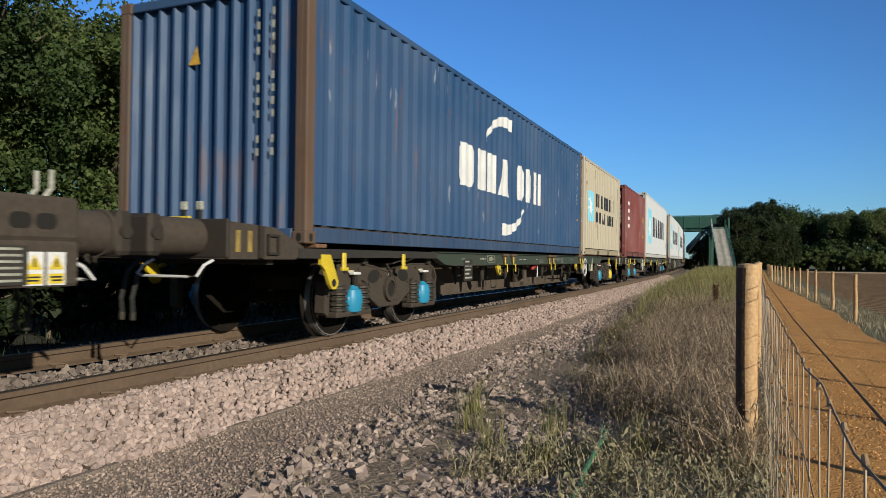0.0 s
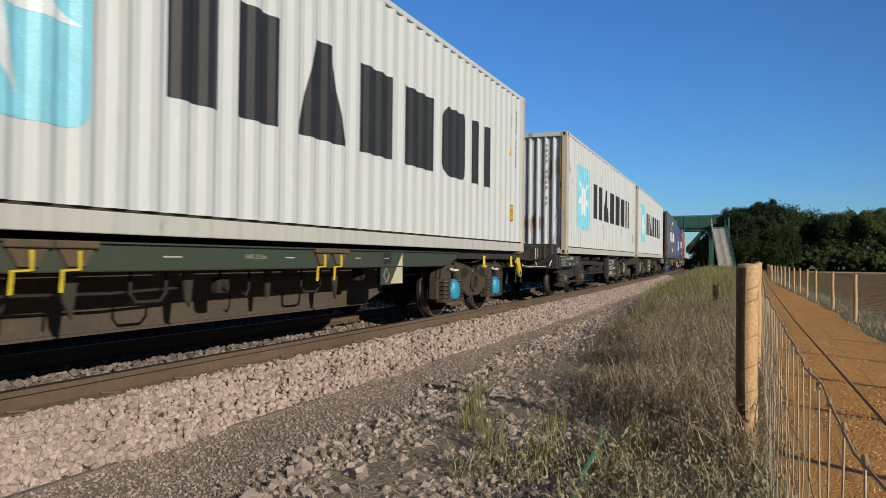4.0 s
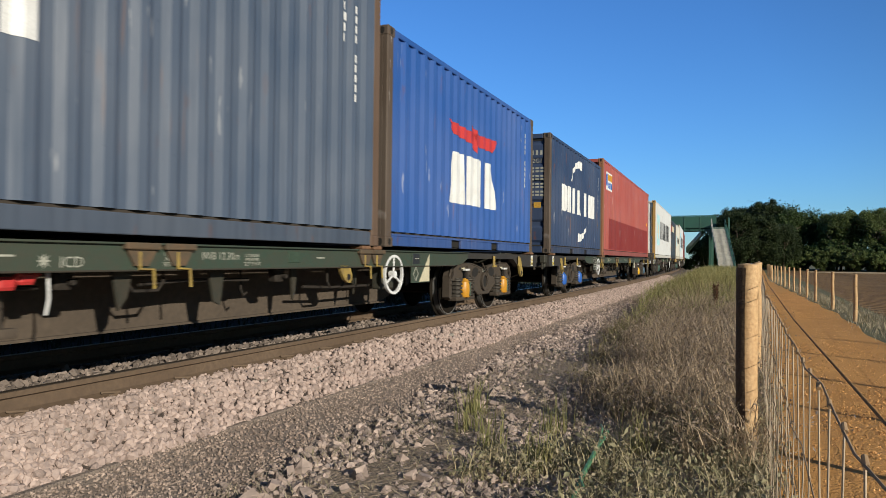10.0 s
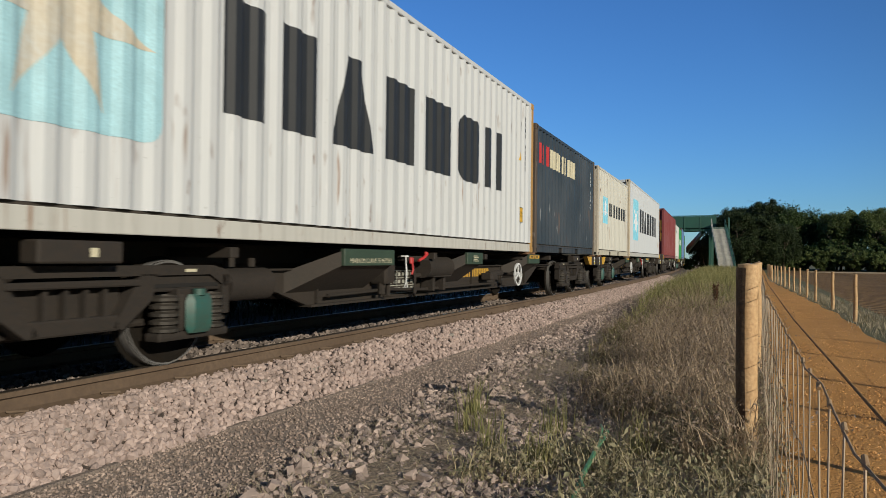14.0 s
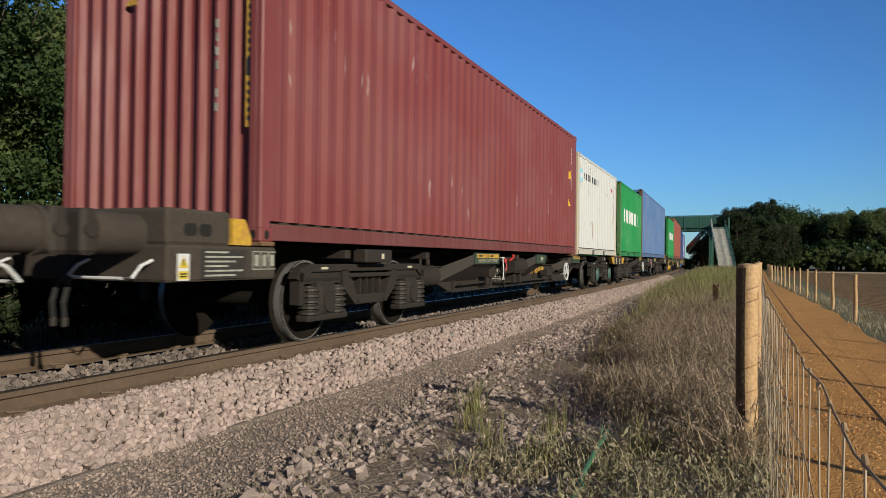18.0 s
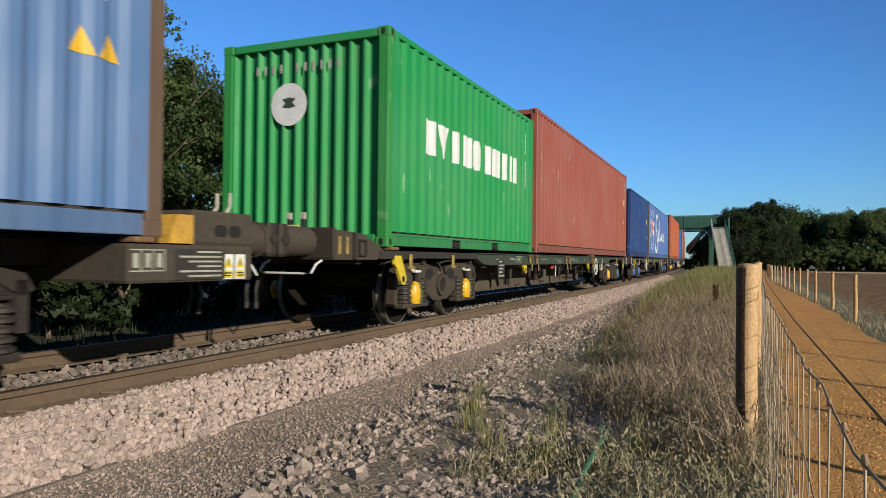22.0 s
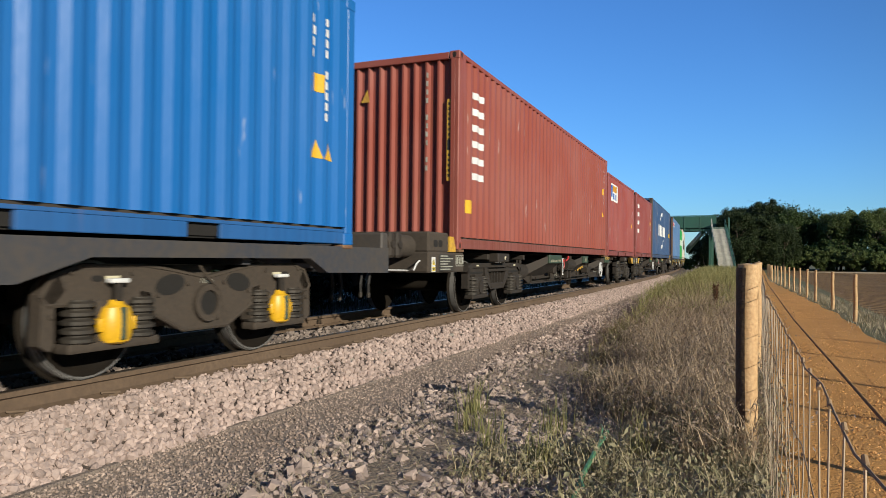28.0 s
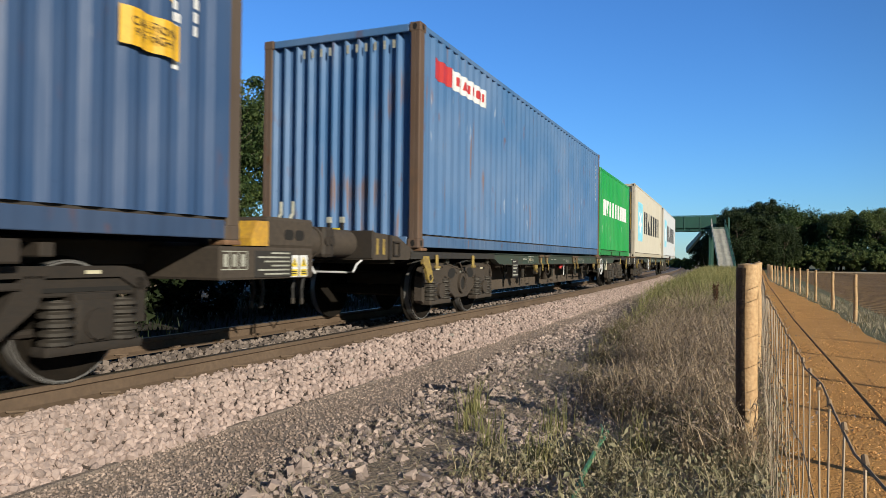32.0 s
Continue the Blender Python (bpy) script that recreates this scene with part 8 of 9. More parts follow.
def build_verge():
    rng = np.random.default_rng(11)
    # dry branching stalks with seed heads
    plants, w = verge_points(rng, 2200, 4.2, 24, 0.0, 1.0, 1.2)
    edge = verge_edge(plants[:, 1]) + 0.05 * np.sin(plants[:, 1] * 1.9)
    patch = np.array([noise.noise(Vector((p[0] * 0.9, p[1] * 0.6, 9.0))) for p in plants])
    keep = rng.random(len(plants)) < np.clip((w - edge) * 3.2 + 0.15 + 0.9 * patch, 0.0, 1) * (w > edge - 0.05)
    small = np.clip((w[keep] - edge[keep] + 0.2) * 2.2, 0.3, 1)
    plants = plants[keep]
    per = 11
    base = np.repeat(plants, per, 0) + rng.normal(0, 0.05, (len(plants) * per, 3)) * np.array([1, 1, 0])
    h = np.repeat(rng.uniform(0.22, 0.62, len(plants)) * small, per) * rng.uniform(0.6, 1.1, len(base))
    lean = rng.uniform(0.15, 1.35, len(base))
    v, f = blades(rng, base, h, lean, rng.uniform(0.0022, 0.0042, len(base)))
    st = v.reshape(len(base), -1, 3)
    pick = rng.integers(2, 6, len(base) * 2)
    base2 = np.concatenate([st, st])[np.arange(len(base) * 2), pick]
    v2, f2 = blades(rng, base2, rng.uniform(0.07, 0.2, len(base2)), rng.uniform(0.3, 1.1, len(base2)), np.full(len(base2), 0.0022), 2)
    stuff("dry_side_shoots", cloud("dry_side_shoots", v2, f2, M_DRY), "fine side shoots of the dry weeds", "dry weeds")
    stuff("dry_stalks", cloud("dry_stalks", v, f, M_DRY), "dry brown weed stalks on the verge", "dry weeds")
    tips = v.reshape(len(base), -1, 3)[:, -1]
    mid = v.reshape(len(base), -1, 3)[:, 4]
    k = 3
    pos = np.repeat(tips, k, 0) + (np.repeat(mid, k, 0) - np.repeat(tips, k, 0)) * rng.random((len(tips) * k, 1)) * 0.8 + rng.normal(0, 0.014, (len(tips) * k, 3))
    v, f = leaves(rng, pos, rng.uniform(0.008, 0.018, len(pos)))
    stuff("seed_heads", cloud("seed_heads", v, f, M_DRY2), "brown seed heads of dry weeds", "dry weeds")
    # dull leafy undergrowth between the dry stalks
    low, w = verge_points(rng, 900, 4.6, 20, 0.15, 1.0, 1.1)
    spots = np.array([noise.noise(Vector((p[0] * 1.7, p[1] * 1.0, 2.0))) for p in low])
    low = low[(w > verge_edge(low[:, 1]) + 0.02) & (spots > -0.02)]
    per = 16
    base = np.repeat(low, per, 0) + rng.normal(0, 0.09, (len(low) * per, 3)) * np.array([1, 1, 0])
    v, f = blades(rng, base, rng.uniform(0.10, 0.42, len(base)) * np.repeat(rng.uniform(0.5, 1, len(low)), per), rng.uniform(0.2, 1.2, len(base)), rng.uniform(0.002, 0.004, len(base)))
    stuff("undergrowth_stems", cloud("undergrowth_stems", v, f, M_UNDER), "dull olive stems between the dry weeds", "weeds")
    up = v.reshape(len(base), -1, 3)
    pos = up[:, 2:7].reshape(-1, 3) + rng.normal(0, 0.018, (len(base) * 5, 3))
    v, f = leaves(rng, pos, rng.uniform(0.009, 0.024, len(pos)), 0.4)
    stuff("undergrowth_leaves", cloud("undergrowth_leaves", v, f, M_UNDER), "dull olive leaves between the dry weeds", "weeds")
    # low green and straw weeds in the foreground
    plants, w = verge_points(rng, 950, 2.5, 7.2, 0.10, 1.04, 1.0)
    blot = np.array([noise.noise(Vector((p[0] * 1.6, p[1] * 1.1, 4.0))) for p in plants])
    plants = plants[(blot > 0.40 - 0.75 * (w - 0.30) - 0.25 * (w > 0.62)) & (plants[:, 1] < 3.5 + 2.4 * w + blot * 0.8)]
    per = 15
    base = np.repeat(plants, per, 0) + rng.normal(0, 0.065, (len(plants) * per, 3)) * np.array([1, 1, 0])
    v, f = blades(rng, base, rng.uniform(0.06, 0.30, len(base)) * np.repeat(rng.uniform(0.35, 1, len(plants)), per), rng.uniform(0.15, 0.9, len(base)), rng.uniform(0.0022, 0.0045, len(base)))
    stuff("weed_stems", cloud("weed_stems", v, f, M_STRAW), "tangled green and straw weeds on the stony verge", "weeds")
    mid = v.reshape(len(base), -1, 3)
    pos = mid[:, 3:7].reshape(-1, 3) + rng.normal(0, 0.014, (len(base) * 4, 3))
    herbs = pos[rng.random(len(pos)) < 0.16] + np.array([0, 0, 0.01])
    hv, hf = leaves(rng, herbs, rng.uniform(0.012, 0.030, len(herbs)), 0.8)
    stuff("herb_leaves", cloud("herb_leaves", hv, hf, M_HERB), "green herb leaves among the stones", "weeds")
    pos = pos[rng.random(len(pos)) < 0.5]
    v, f = leaves(rng, pos, rng.uniform(0.009, 0.022, len(pos)), 0.6)
    stuff("weed_leaves", cloud("weed_leaves", v, f, M_WEED), "small grey-green weed leaves", "weeds")
    # a few taller grass tufts among the stones
    spots = np.array([(-2.12, 5.35, -0.42), (-1.95, 4.75, -0.42), (-1.62, 4.35, -0.42), (-1.35, 5.0, -0.42), (-1.2, 4.1, -0.42), (-0.7, 4.5, -0.40)])
    base = np.repeat(spots, 46, 0) + rng.normal(0, 0.05, (len(spots) * 46, 3)) * np.array([1, 1, 0])
    v, f = blades(rng, base, rng.uniform(0.12, 0.40, len(base)), rng.uniform(0.05, 0.5, len(base)), rng.uniform(0.0025, 0.0045, len(base)))
    stuff("grass_tufts", cloud("grass_tufts", v, f, M_GRASS), "upright green grass tufts among the stones", "grass")
    # flat straw litter on the stony ground
    base, w = verge_points(rng, 11000, -4, 9.5, 0.02, 1.0, 1.0)
    v, f = blades(rng, base + np.array([0, 0, 0.02]), rng.uniform(0.03, 0.09, len(base)), rng.uniform(1.2, 2.6, len(base)), np.full(len(base), 0.0022), 2)
    stuff("straw_litter", cloud("straw_litter", v, f, M_WEED), "dead straw litter lying among the stones", "litter")
    # tall grass on the hump further along
    base, w = verge_points(rng, 50000, 8, 88, 0.0, 1.0, 1.3)
    keep = (rng.random(len(base)) < np.clip((base[:, 1] - 8) / 12, 0.02, 1) * np.clip((w + 0.1) * 4, 0.1, 1)) & (w > verge_edge(base[:, 1]))
    base = base[keep]
    v, f = blades(rng, base, rng.uniform(0.25, 0.75, len(base)) * np.clip((base[:, 1] - 4) / 14, 0.4, 1), rng.uniform(0.1, 0.7, len(base)), rng.uniform(0.003, 0.008, len(base)), 2)
    stuff("tall_grass", cloud("tall_grass", v, f, M_GRASS), "tall yellow-green grass along the railway fence", "grass")
    # grass between path and field
    n = 9000
    y = along(rng, n, 5, 60, 1.3)
    base = np.stack([np.vectorize(field_fence_x)(y) + rng.normal(0.35, 0.22, n), y, np.full(n, PATH_Z - 0.02)], 1)
    v, f = blades(rng, base, rng.uniform(0.06, 0.22, n), rng.uniform(0.2, 0.9, n), np.full(n, 0.005), 2)
    stuff("edge_grass", cloud("edge_grass", v, f, M_WEED), "low weeds between footpath and field", "grass")
    # tufts under the near fence
    n = 5000
    y = along(rng, n, 2.2, 22, 1.2)
    base = np.stack([rng.normal(0.02, 0.07, n), y, np.full(n, PATH_Z - 0.01)], 1)
    v, f = blades(rng, base, rng.uniform(0.04, 0.2, n), rng.uniform(0.2, 0.9, n), np.full(n, 0.004), 2)
    stuff("fence_grass", cloud("fence_grass", v, f, M_WEED), "tufts of weeds under the wire fence", "grass")
    # grass bank beyond the line, the train's shade put into its colour
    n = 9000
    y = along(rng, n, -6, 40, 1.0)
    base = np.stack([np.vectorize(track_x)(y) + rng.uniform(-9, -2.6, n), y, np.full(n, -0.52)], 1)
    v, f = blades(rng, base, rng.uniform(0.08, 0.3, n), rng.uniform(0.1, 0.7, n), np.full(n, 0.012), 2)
    stuff("far_side_grass", cloud("far_side_grass", v, f, M_SHADE), "rough grass beyond the railway line, shade put into its colour", "grass")
    # a bent green stem and a fallen dark stake
    stem = tagged(new("fallen_stem"), "pale green broken stem lying over the weeds", "plant stem")
    green = plain("green_stem", (0.10, 0.27, 0.14), 0.5)
    part("stem", Geo().pipe([(-0.843, 3.43, -0.34), (-0.869, 3.77, -0.30), (-0.881, 4.11, -0.27), (-0.908, 4.66, -0.26)], 0.015, 7), green, stem)
    part("shoot", Geo().pipe([(-0.862, 3.68, -0.31), (-0.84, 3.60, -0.27), (-0.80, 3.50, -0.27)], 0.009, 6), green, stem)
    part("shoot", Geo().pipe([(-0.89, 4.3, -0.27), (-0.92, 4.55, -0.22), (-0.97, 4.75, -0.24)], 0.008, 6), green, stem)


def build_dock():
    """A dark brown dock plant gone to seed on the grassy hump."""
    rng = np.random.default_rng(77)
    root = tagged(new("dock_plant"), "dark brown dock gone to seed in the grass", "plant")
    g = Geo()
    pos = []
    for k in range(5):
        a = k * 1.3
        top = Vector((-0.84 + 0.05 * math.cos(a), 16 + 0.06 * math.sin(a), 0.40 - 0.05 * (k % 3)))
        g.tube((-0.84, 16, -0.35), top, 0.008, 0.004, 5)
        for i in range(90):
            q = Vector((-0.84, 16, -0.35)).lerp(top, 0.55 + 0.45 * rng.random())
            pos.append((q.x + rng.normal(0, 0.016), q.y + rng.normal(0, 0.016), q.z + rng.normal(0, 0.02)))
    brown = leafy("dock_seed", (0.07, 0.035, 0.02), (0.14, 0.07, 0.04), 0.15)
    part("stem", g, brown, root)
    v, f = leaves(rng, np.array(pos), rng.uniform(0.012, 0.025, len(pos)))
    part("seed_cluster", cloud("seed_cluster", v, f, brown), None, root)


build_verge()
build_dock()


# ------------------------------------------------------------------ fences
def fence_post_mesh(h, r, mat, seed):
    rng = random.Random(seed)
    g = Geo()
    n, rows = 14, 9
    prev = None
    for k in range(rows):
        z = -0.3 + (h + 0.3) * k / (rows - 1)
        rr = r * (1.0 - 0.06 * k / rows)
        dx, dy = 0.004 * math.sin(k * 1.3 + seed), 0.004 * math.cos(k * 1.7 + seed)
        g.v += [(dx + rr * (1 + rng.uniform(-0.05, 0.05)) * math.cos(i * math.tau / n), dy + rr * (1 + rng.uniform(-0.05, 0.05)) * math.sin(i * math.tau / n), z) for i in range(n)]
        if k:
            for i in range(n):
                g.f.append(((k - 1) * n + i, (k - 1) * n + (i + 1) % n, k * n + (i + 1) % n, k * n + i))
                g.mi.append(0)
    g.v.append((0, 0, h + 0.008))
    for i in range(n):
        g.f.append(((rows - 1) * n + i, (rows - 1) * n + (i + 1) % n, len(g.v) - 1))
        g.mi.append(0)
    return mesh_of("post", g, mat, True)


def near_x(y):
    """Line of the near fence's netting."""
    return 0.045 + 0.02 * (4.8 - y) if y < 4.8 else 0.045 + 0.0006 * (y - 4.8)


def build_near_fence():
    fence = tagged(new("wire_fence"), "stock-net fence on round softwood posts beside the path", "fence")
    me = [fence_post_mesh(1.21, 0.043, M_POST, s) for s in range(3)]
    # one post stands for two; a dark shell paints the left one's shade
    thick = part("post", fence_post_mesh(1.21, 0.064, M_POST, 4), None, fence, "thick softwood post in place of two close ones", at=pose(-0.064, 4.82, PATH_Z))
    g = Geo()
    turns = [radians(-10 - 15 * k) for k in range(14)]
    levels = [-0.02, 0.3, 0.6, 0.9, 1.19]
    for z in levels:
        g.v += [((0.0670 + 0.0012 * math.sin(7 * q + 9 * z)) * math.sin(q + 0.05 * math.sin(6 * z)), -(0.0670 + 0.0012 * math.sin(7 * q + 9 * z)) * math.cos(q + 0.05 * math.sin(6 * z)), z) for q in turns]
    n = len(turns)
    for k in range(len(levels) - 1):
        for q in range(n - 1):
            g.f.append((k * n + q, k * n + q + 1, (k + 1) * n + q + 1, (k + 1) * n + q))
            g.mi.append(0)
    part("bark", g, M_POSTSHADE, thick, "dark shell for the shaded left post", True)
    for i in range(1, 26):
        y = 4.8 + 3.4 * i
        part("post", me[i % 3], None, fence, at=pose(near_x(y) - 0.05, y, PATH_Z, 0, random.Random(i).uniform(-1.5, 1.5), 40 * i))
    # line wires: a single strand above, the net's own strands below, closer towards the ground
    levels = [(1.06, 0.0020, "line_wire", M_WIRE), (0.985, 0.0021, "net_wire", M_NET)] + [(z, 0.0018, "net_wire", M_NET) for z in (0.75, 0.57, 0.42, 0.29, 0.18, 0.08)]
    ys = [-0.6] + [0.3 + 0.25 * k for k in range(18)] + [4.8 + 3.4 * i for i in range(1, 26)]
    lift = lambda y: 0.04 * max(0.0, min(1.0, (y - 2.3) / 2.5))
    for z, r, nm, mat in levels:
        wob = 0.006 if nm == "net_wire" else 0.0
        pts = [(near_x(y) + (0.0 if nm == "line_wire" else wob * math.sin(y * 9 + z * 20)), y, PATH_Z + z + lift(y) + wob * math.sin(y * 7.3 + z * 9)) for y in ys]
        part(nm, Geo().pipe(pts, r, 6), mat, fence)
    # stay wires of the net and their knots
    rng = random.Random(5)
    y = 0.62
    while y < 21:
        top = PATH_Z + 0.985 + lift(y)
        x = near_x(y)
        j = lambda: rng.uniform(-0.012, 0.012)
        g = Geo().pipe([(x, y, top), (x + j() * 0.5, y + j(), top - 0.23), (x + j() * 0.5, y + j(), top - 0.42), (x + j(), y + j(), top - 0.62), (x, y + j(), PATH_Z + 0.05)], 0.0020, 6)
        st = part("stay_wire", g, M_STAY, fence)
        if y < 7:
            for zz in [top] + [PATH_Z + z + lift(y) for z in (0.75, 0.57, 0.42)]:
                r = 0.0048 if zz == top else 0.0036
                part("wire_knot", Geo().tube((x, y - 1.6 * r, zz - r), (x, y + 1.6 * r, zz + r), r, 0.8 * r, 8), M_NET, st)
        y += 0.19
    part("staple", Geo().box(0.037, 0.046, 4.77, 4.79, PATH_Z + 1.02, PATH_Z + 1.05), M_WIRE, fence)


def build_far_fence():
    fence = tagged(new("field_fence"), "post and wire fence between the path and the field", "fence")
    me = [fence_post_mesh(1.0, 0.040, M_POST, s + 20) for s in range(3)]
    px = field_fence_x
    spots = [0.4, 2.2, 4.0, 5.88, 7.65, 9.9, 12.2] + [4.8 + 3.92 * i if i < 5 else 24.3 + 2.6 * (i - 5) for i in range(3, 24)]
    for i, y in enumerate(spots):
        part("post", me[i % 3], None, fence, at=pose(px(y), y, PATH_Z - 0.02, random.Random(i).uniform(-1.5, 1.5), 0, 50 * i))
    for z in (0.94, 0.75, 0.55, 0.30):
        part("line_wire", Geo().pipe([(px(y) - 0.05, y, PATH_Z + z) for y in [-2] + [4.8 + 3.92 * i for i in range(19)]], 0.0022, 4), M_WIRE, fence)


build_near_fence()
build_far_fence()


# ------------------------------------------------------------------ footbridge
def build_bridge():
    br = tagged(new("footbridge"), "green steel footbridge with concrete stairs over the railway", "footbridge")
    yb = 88.0
    xa, xb = -22.0, -4.6
    part("deck", Geo().box(xa, xb, yb - 1.0, yb + 1.0, 4.55, 4.75, 0.03), M_BRIDGE, br)
    for y in (yb - 1.0, yb + 0.94):
        n = 10
        for i in range(n):
            x0 = xa + (xb - xa) * i / n
            part("parapet_panel", Geo().box(x0 + 0.03, xa + (xb - xa) * (i + 1) / n - 0.03, y, y + 0.06, 4.76, 6.12, 0.01), M_BRIDGE, br, "green parapet panel")
            part("parapet_post", Geo().box(x0 - 0.05, x0 + 0.05, y - 0.04, y + 0.10, 4.5, 6.2, 0.01), M_BRIDGE, br)
        part("handrail", Geo().box(xa, xb, y - 0.03, y + 0.09, 6.14, 6.22, 0.01), M_BRIDGE, br)
        part("girder", Geo().box(xa, xb, y, y + 0.10, 4.35, 4.72, 0.01), M_BRIDGE, br)
    for x in (-5.2, -17.0):
        for y in (yb - 0.8, yb + 0.8):
            part("column", Geo().box(x - 0.15, x + 0.15, y - 0.15, y + 0.15, -0.6, 4.5, 0.02), M_BRIDGE, br)
    part("far_flight", Geo().poly([(-6.3, yb + 0.6, 4.5), (-6.3, yb + 0.6, 4.05), (-8.5, yb + 6.0, 1.9), (-8.5, yb + 6.0, 2.6), (-6.0, yb + 0.8, 4.5), (-6.0, yb + 0.8, 4.05), (-8.2, yb + 6.2, 1.9), (-8.2, yb + 6.2, 2.6)],
         [(0, 1, 2, 3), (7, 6, 5, 4), (0, 4, 5, 1), (1, 5, 6, 2), (2, 6, 7, 3), (3, 7, 4, 0)]), M_BRIDGE, br, "second flight of stairs")
    # stairs down towards the path, parallel to the line
    xs0, xs1 = -5.0, -3.55
    y_top, y_bot, z_top, z_bot = 85.6, 74.4, 4.65, -0.25
    n = 28
    for i in range(n):
        k = (i + 0.5) / n
        y = y_top + (y_bot - y_top) * k
        z = z_top + (z_bot - z_top) * k
        dx = 1.45 * k
        part("step", Geo().box(xs0 + dx, xs1 + dx, y - 0.22, y + 0.22, z - 0.08, z, 0.01).box(xs0 + dx, xs1 + dx, y + 0.16, y + 0.21, z, z + 0.17), M_STEP, br, "pale concrete step")
    for x in (xs0, xs1):
        g = Geo()
        a, b, c = Vector((x, y_top, z_top)), Vector((x + 1.45, y_bot, z_bot)), Vector((0, 0, 1))
        lo, hi = (-0.25, 0.10)
        g.poly([a + c * lo, b + c * lo, b + c * hi, a + c * hi, a + c * lo + Vector((0.08, 0, 0)), b + c * lo + Vector((0.08, 0, 0)), b + c * hi + Vector((0.08, 0, 0)), a + c * hi + Vector((0.08, 0, 0))],
               [(0, 1, 2, 3), (7, 6, 5, 4), (0, 4, 5, 1), (1, 5, 6, 2), (2, 6, 7, 3), (3, 7, 4, 0)])
        part("stringer", g, M_BRIDGE, br)
        for lift in (0.55, 1.05):
            part("stair_rail", Geo().tube(a + c * lift, b + c * lift, 0.03, n=6), M_STEP if x == xs0 else M_BRIDGE, br)
        for i in range(9):
            p = a.lerp(b, i / 8)
            part("baluster", Geo().tube(p, p + c * 1.08, 0.03, n=6), M_STEP if x == xs0 else M_BRIDGE, br)
    part("landing", Geo().box(-5.1, -3.1, 85.4, 89.0, 4.55, 4.70, 0.02), M_BRIDGE, br)
    for y in (85.5, 88.9):
        for x in (-5.0, -3.2):
            part("landing_leg", Geo().box(x - 0.08, x + 0.08, y - 0.08, y + 0.08, -0.5, 4.6, 0.01), M_BRIDGE, br)
    part("landing_panel", Geo().box(-3.2, -3.14, 85.5, 89, 4.7, 5.9, 0.01), M_BRIDGE, br)


build_bridge()


# ------------------------------------------------------------------ trees
def tree(seed, height, spread, leaf_mat, n_leaf, leaf, low=0.12, clumps=70, corners=4, clump=0.34, dome=False):
    """Tapered trunk, forking limbs and a broken crown of many small leaves."""
    rng = np.random.default_rng(seed)
    rr = random.Random(seed)
    g = Geo()
    tips = []

    def limb(p, d, length, r, depth):
        q = p
        steps = 3
        for s in range(steps):
            d2 = (d + Vector((rr.uniform(-0.25, 0.25), rr.uniform(-0.25, 0.25), rr.uniform(-0.05, 0.2)))).normalized()
            q2 = q + d2 * length / steps
            g.tube(q, q2, r * (1 - 0.22 * s), r * (1 - 0.22 * (s + 1)), 6 if depth else 9, False)
            q, d = q2, d2
            if depth >= 1:
                tips.append(q.copy())
        if depth < 3 and length > height * 0.06:
            for k in range(3 if depth else 5):
                a = rr.uniform(0, math.tau)
                nd = (d * 0.6 + Vector((math.cos(a), math.sin(a), rr.uniform(-0.05, 0.7)))).normalized()
                limb(q, nd, length * rr.uniform(0.55, 0.8), r * 0.45, depth + 1)
    limb(Vector((0, 0, -0.3)), Vector((0, 0, 1)), height * 0.42, height * 0.018 + 0.03, 0)
    tips = np.array([tuple(t) for t in tips])
    if dome:
        mid, half = np.array([0, 0, height * 0.45]), np.array([spread * 0.9, spread * 0.9, height * 0.42])
        pts = np.array([tuple(q) for q in g.v])
        k = np.maximum(1, np.linalg.norm((pts - mid) / half, axis=1))[:, None]
        g.v = [tuple(q) for q in np.where(pts[:, 2:] > height * 0.3, mid + (pts - mid) / k, pts)]
    c = tips[rng.integers(0, len(tips), clumps)] + rng.normal(0, 0.35, (clumps, 3)) * spread * 0.3
    shell = rng.normal(size=(clumps, 3))
    shell /= np.linalg.norm(shell, axis=1, keepdims=True)
    shell = shell * np.array([spread, spread, height * 0.44]) * rng.uniform(0.5, 1.0, (clumps, 1)) + np.array([0, 0, height * (0.5 + low)])
    c = np.where(rng.random((clumps, 1)) < 0.45, c, shell)
    c[:, 2] = np.clip(c[:, 2], height * low * 0.6, height)
    which = rng.integers(0, clumps, n_leaf)
    size = rng.uniform(0.35, 1.0, clumps)[which] * spread * clump
    off = rng.normal(size=(n_leaf, 3))
    off /= np.linalg.norm(off, axis=1, keepdims=True) / rng.random((n_leaf, 1)) ** 0.45
    pos = c[which] + off * size[:, None] * np.array([1, 1, 0.7])
    if dome:
        mid, half = np.array([0, 0, height * 0.50]), np.array([spread * 1.05, spread * 1.05, height * 0.47])
        q = (pos - mid) / half
        far = np.linalg.norm(q, axis=1)
        az = np.arctan2(q[:, 1], q[:, 0])
        lobe = 0.93 + 0.09 * np.sin(3 * az + seed) * np.cos(4 * q[:, 2] + seed) + 0.05 * np.sin(7 * az + 5 * q[:, 2])
        pos = np.where((far > lobe)[:, None], mid + (pos - mid) / far[:, None] * (lobe - 0.16 * rng.random(n_leaf))[:, None], pos)
    v, f = leaves(rng, pos, rng.uniform(0.6, 1.3, n_leaf) * leaf, 0.5, corners)
    return mesh_of("trunk", g, M_BARK, True), cloud("crown", v, f, leaf_mat)


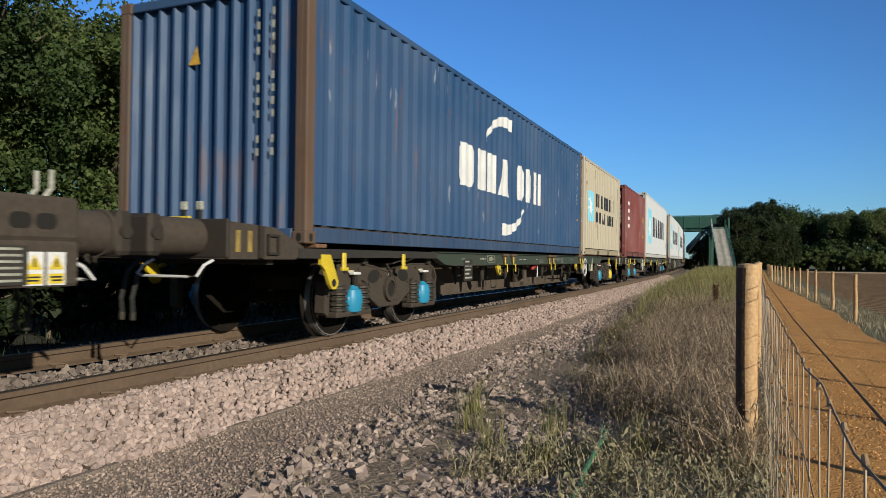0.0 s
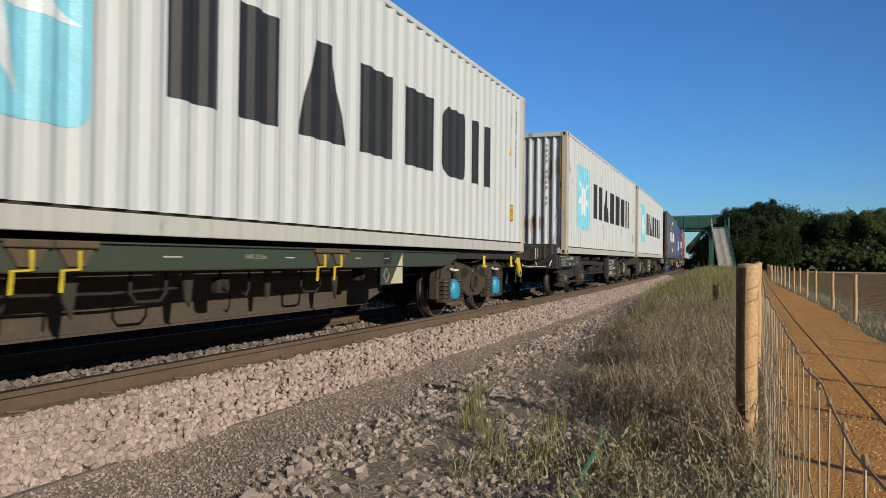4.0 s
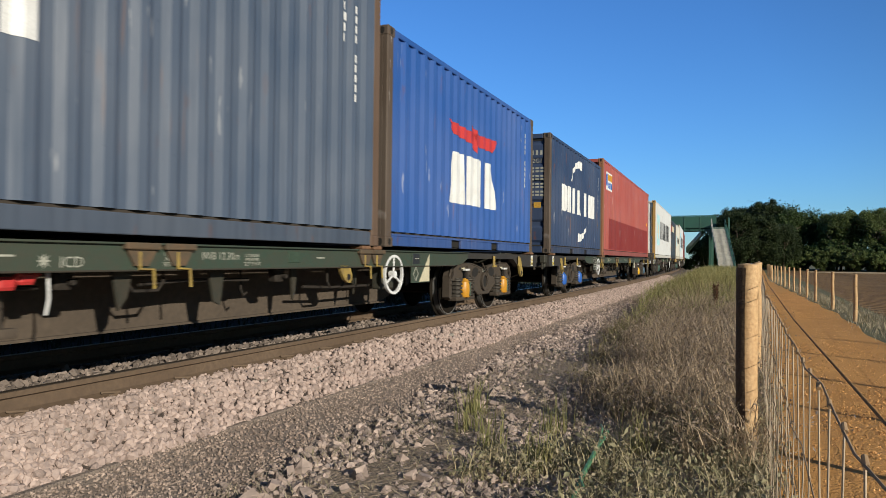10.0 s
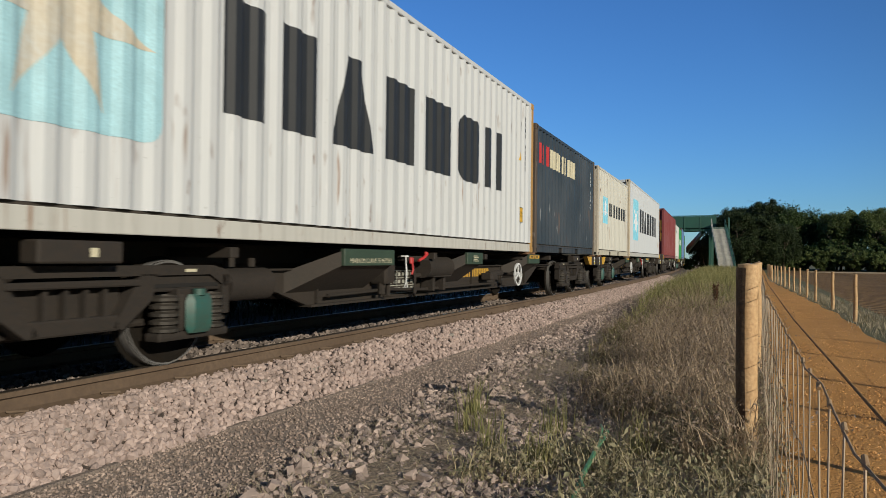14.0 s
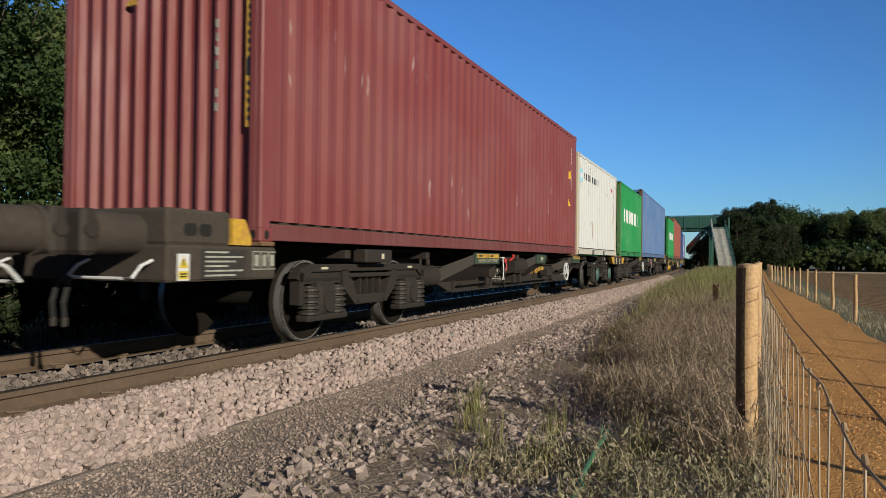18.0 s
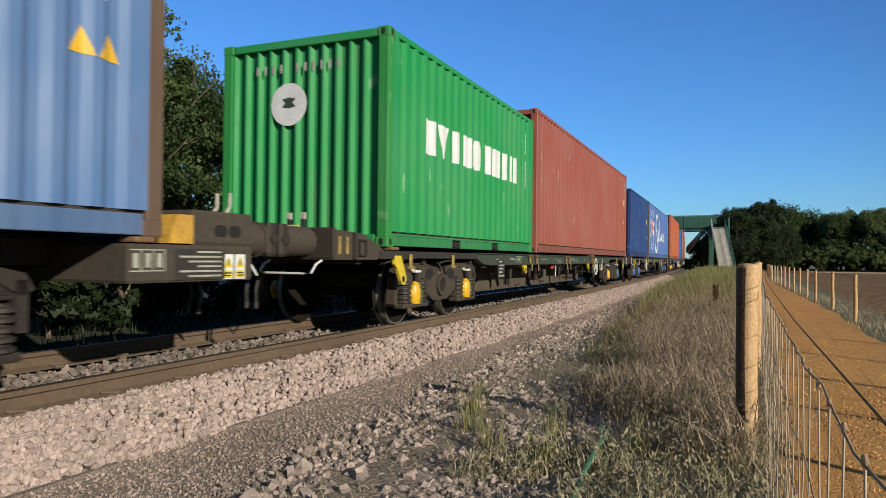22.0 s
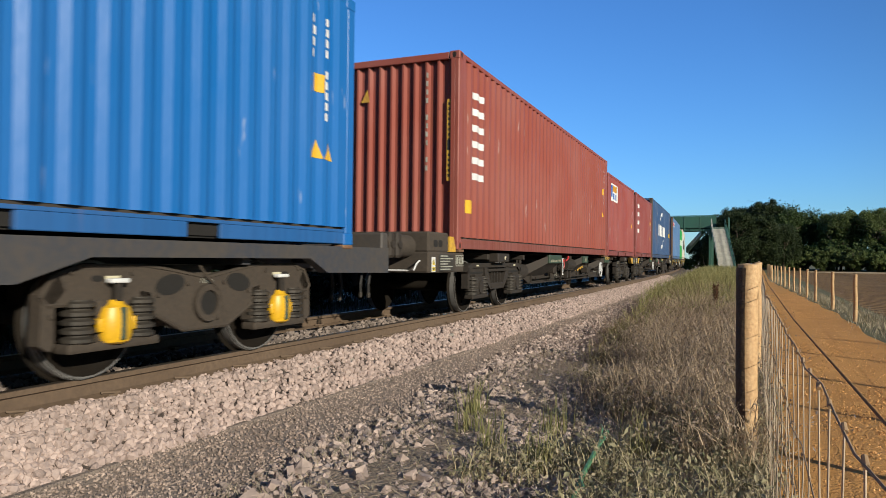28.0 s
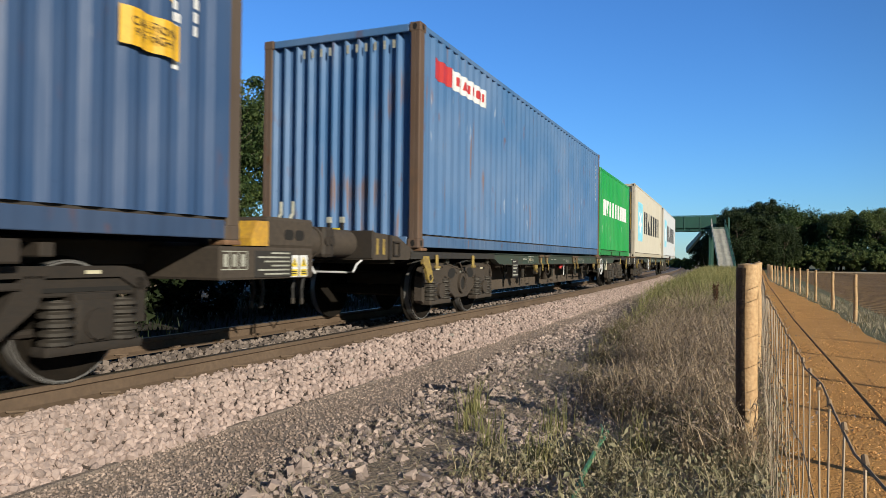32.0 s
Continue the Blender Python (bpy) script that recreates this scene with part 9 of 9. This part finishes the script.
def plant(kind, meshes, x, y, z, scale, turn, label, group):
    root = tagged(new(kind), label, "tree", group)
    part("trunk", meshes[0], None, root)
    part("crown", meshes[1], None, root)
    root.matrix_world = pose(x, y, z, 0, 0, turn) @ Matrix.Diagonal((scale, scale, scale, 1))
    return root


def build_trees():
    rng = random.Random(9)
    near = [tree(s, 8.5, 2.6, M_LEAF if s % 2 else M_LEAF2, 26000, 0.074, 0.0, 110, 3) for s in (31, 32, 33)]
    for i in range(11):
        y = 1.0 + 2.1 * i + rng.uniform(-0.5, 0.5)
        x = -15.5 - rng.uniform(0, 2.0)
        plant("tree", near[i % 3], x, y, -0.55, rng.uniform(0.92, 1.12) * (1.0 if y < 15 else 0.9), rng.uniform(0, 360), "leafy green tree on the far side of the line", "trees beyond the line")
    for i in range(7):
        plant("tree", near[i % 3], -20 - rng.uniform(0, 3), 0.5 + 3.3 * i, -0.55, rng.uniform(0.95, 1.2), rng.uniform(0, 360), "leafy green tree on the far side of the line", "trees beyond the line")
    far = [tree(s, 12.0, 4.0, M_LEAF2 if s < 53 else M_LEAFSUN, 18000, 0.17, 0.0, 120, 3, 0.46, True) for s in (51, 52, 53, 54)]
    # trees behind the stairs, with shade painted into their leaves
    deep = [tree(s, 12.0, 4.0, M_LEAFSHADE, 18000, 0.17, 0.0, 120, 3, 0.46, True) for s in (55, 56)]
    spots = []
    for row in range(3):
        for i in range(17):
            x = -11 + 5.2 * i + rng.uniform(-1.6, 1.6) + row * 1.3
            y = 122 + row * 6 + rng.uniform(-2, 2) - 0.10 * max(0, x)
            if x > -0.052 * y:
                spots.append((x, y))
    for i, (x, y) in enumerate(spots):
        h = (0.97 if x < 10 else 0.86) if x > -2 else 0.80 + 0.02 * (x + 11)
        # trees on the left take the leaf that has shade in its colour
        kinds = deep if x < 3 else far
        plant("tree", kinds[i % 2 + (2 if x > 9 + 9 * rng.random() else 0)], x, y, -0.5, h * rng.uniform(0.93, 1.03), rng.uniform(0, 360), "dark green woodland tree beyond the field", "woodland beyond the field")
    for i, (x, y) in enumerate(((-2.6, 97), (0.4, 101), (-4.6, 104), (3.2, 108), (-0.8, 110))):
        plant("tree", deep[i % 2], x, y, -0.5, rng.uniform(0.6, 0.72), rng.uniform(0, 360), "tree behind the footbridge stairs, shade put into its green", "woodland beyond the field")
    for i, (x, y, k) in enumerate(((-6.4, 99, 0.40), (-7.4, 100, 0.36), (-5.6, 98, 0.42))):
        plant("tree", deep[i % 2], x, y, -0.5, k, rng.uniform(0, 360), "low tree behind the footbridge stairs, shade put into its green", "woodland beyond the field")
    bush = [tree(s, 2.6, 1.5, M_LEAF2, 5000, 0.13, 0.0, 45, 3) for s in (71, 72)]
    # front bushes, with sunlight painted into their leaf colour
    bright = [tree(s, 2.6, 1.5, M_LEAFSUN, 5000, 0.12, 0.0, 45, 3) for s in (75, 76)]
    # bushes set close to the line to cut skylight, shade in their colour
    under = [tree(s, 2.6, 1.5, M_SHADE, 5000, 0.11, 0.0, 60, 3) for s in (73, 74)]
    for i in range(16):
        o = plant("bush", under[i % 2], -10.2 - rng.uniform(0, 2.0), 0.3 + 1.5 * i, -0.6, rng.uniform(0.6, 1.0), rng.uniform(0, 360), "bush on the far side of the line, shade put into its green", "bushes beyond the line")
        o["category"] = "bush"
    for i in range(40):
        x = -7.5 + 2.1 * i + rng.uniform(-0.8, 0.8)
        o = plant("bush", bush[i % 2], x, 118 - 0.1 * x + rng.uniform(-1, 1), -0.6, rng.uniform(1.5, 2.2), rng.uniform(0, 360), "green bush at the edge of the wood", "bushes along the wood")
        o["category"] = "bush"
    for i in range(12):
        o = plant("bush", bush[i % 2], -8.6 - 1.1 * i + rng.uniform(-0.4, 0.4), 100 + 4.2 * i, -0.5, rng.uniform(0.55, 0.75) + 0.02 * i, rng.uniform(0, 360), "dark bush beside the line beyond the footbridge", "bushes along the wood")
        o["category"] = "bush"
    for i in range(36):
        x = -7 + 2.4 * i + rng.uniform(-1, 1)
        o = plant("bush", bright[i % 2], x, 113 - 0.1 * x + rng.uniform(-1.5, 1.5), -0.5, rng.uniform(0.8, 1.5), rng.uniform(0, 360), "green bush at the edge of the wood", "bushes along the wood")
        o["category"] = "bush"


build_trees()


def build_cables():
    """Overhead cables that sag across in front of the wood."""
    for dz in (0.0, 0.9, 1.5):
        pts = []
        for k in range(13):
            t = k / 12
            pts.append((-1.5 + 40 * t, 109, 9.6 - dz * (1 - 0.3 * t) - 10.2 * t + 5.0 * t * t))
        cable = tagged(new("overhead_cable"), "thin grey overhead cable before the wood", "cable", "cables before the wood")
        part("wire", Geo().pipe(pts, 0.010, 4), M_INK, cable)


build_cables()


# ------------------------------------------------------------------ the train's run
def motions():
    stops = [i * 0.5 for i in range(65)]
    for ob, u, extra in TRAIN:
        is_box = ob.name.startswith("shipping")
        rows = []
        for t in stops:
            m = track_pose(u - travelled(t), BASE_Z if is_box else 0.0)
            rows.append((t, m if is_box or not extra else m @ pose(0, 0, 0, 0, 0, 180)))
        walk(ob, rows)
    frames = range(0, scene.frame_end)
    run = [travelled(f / FPS) for f in frames]
    for wh, turn in WHEELS:
        at = wh.matrix_basis.translation.copy()
        sign = 1 if not turn else -1
        walk(wh, [(f / FPS, Matrix.Translation(at) @ Matrix.Rotation(sign * run[f] / WHEEL_R, 4, "X")) for f in frames])


motions()
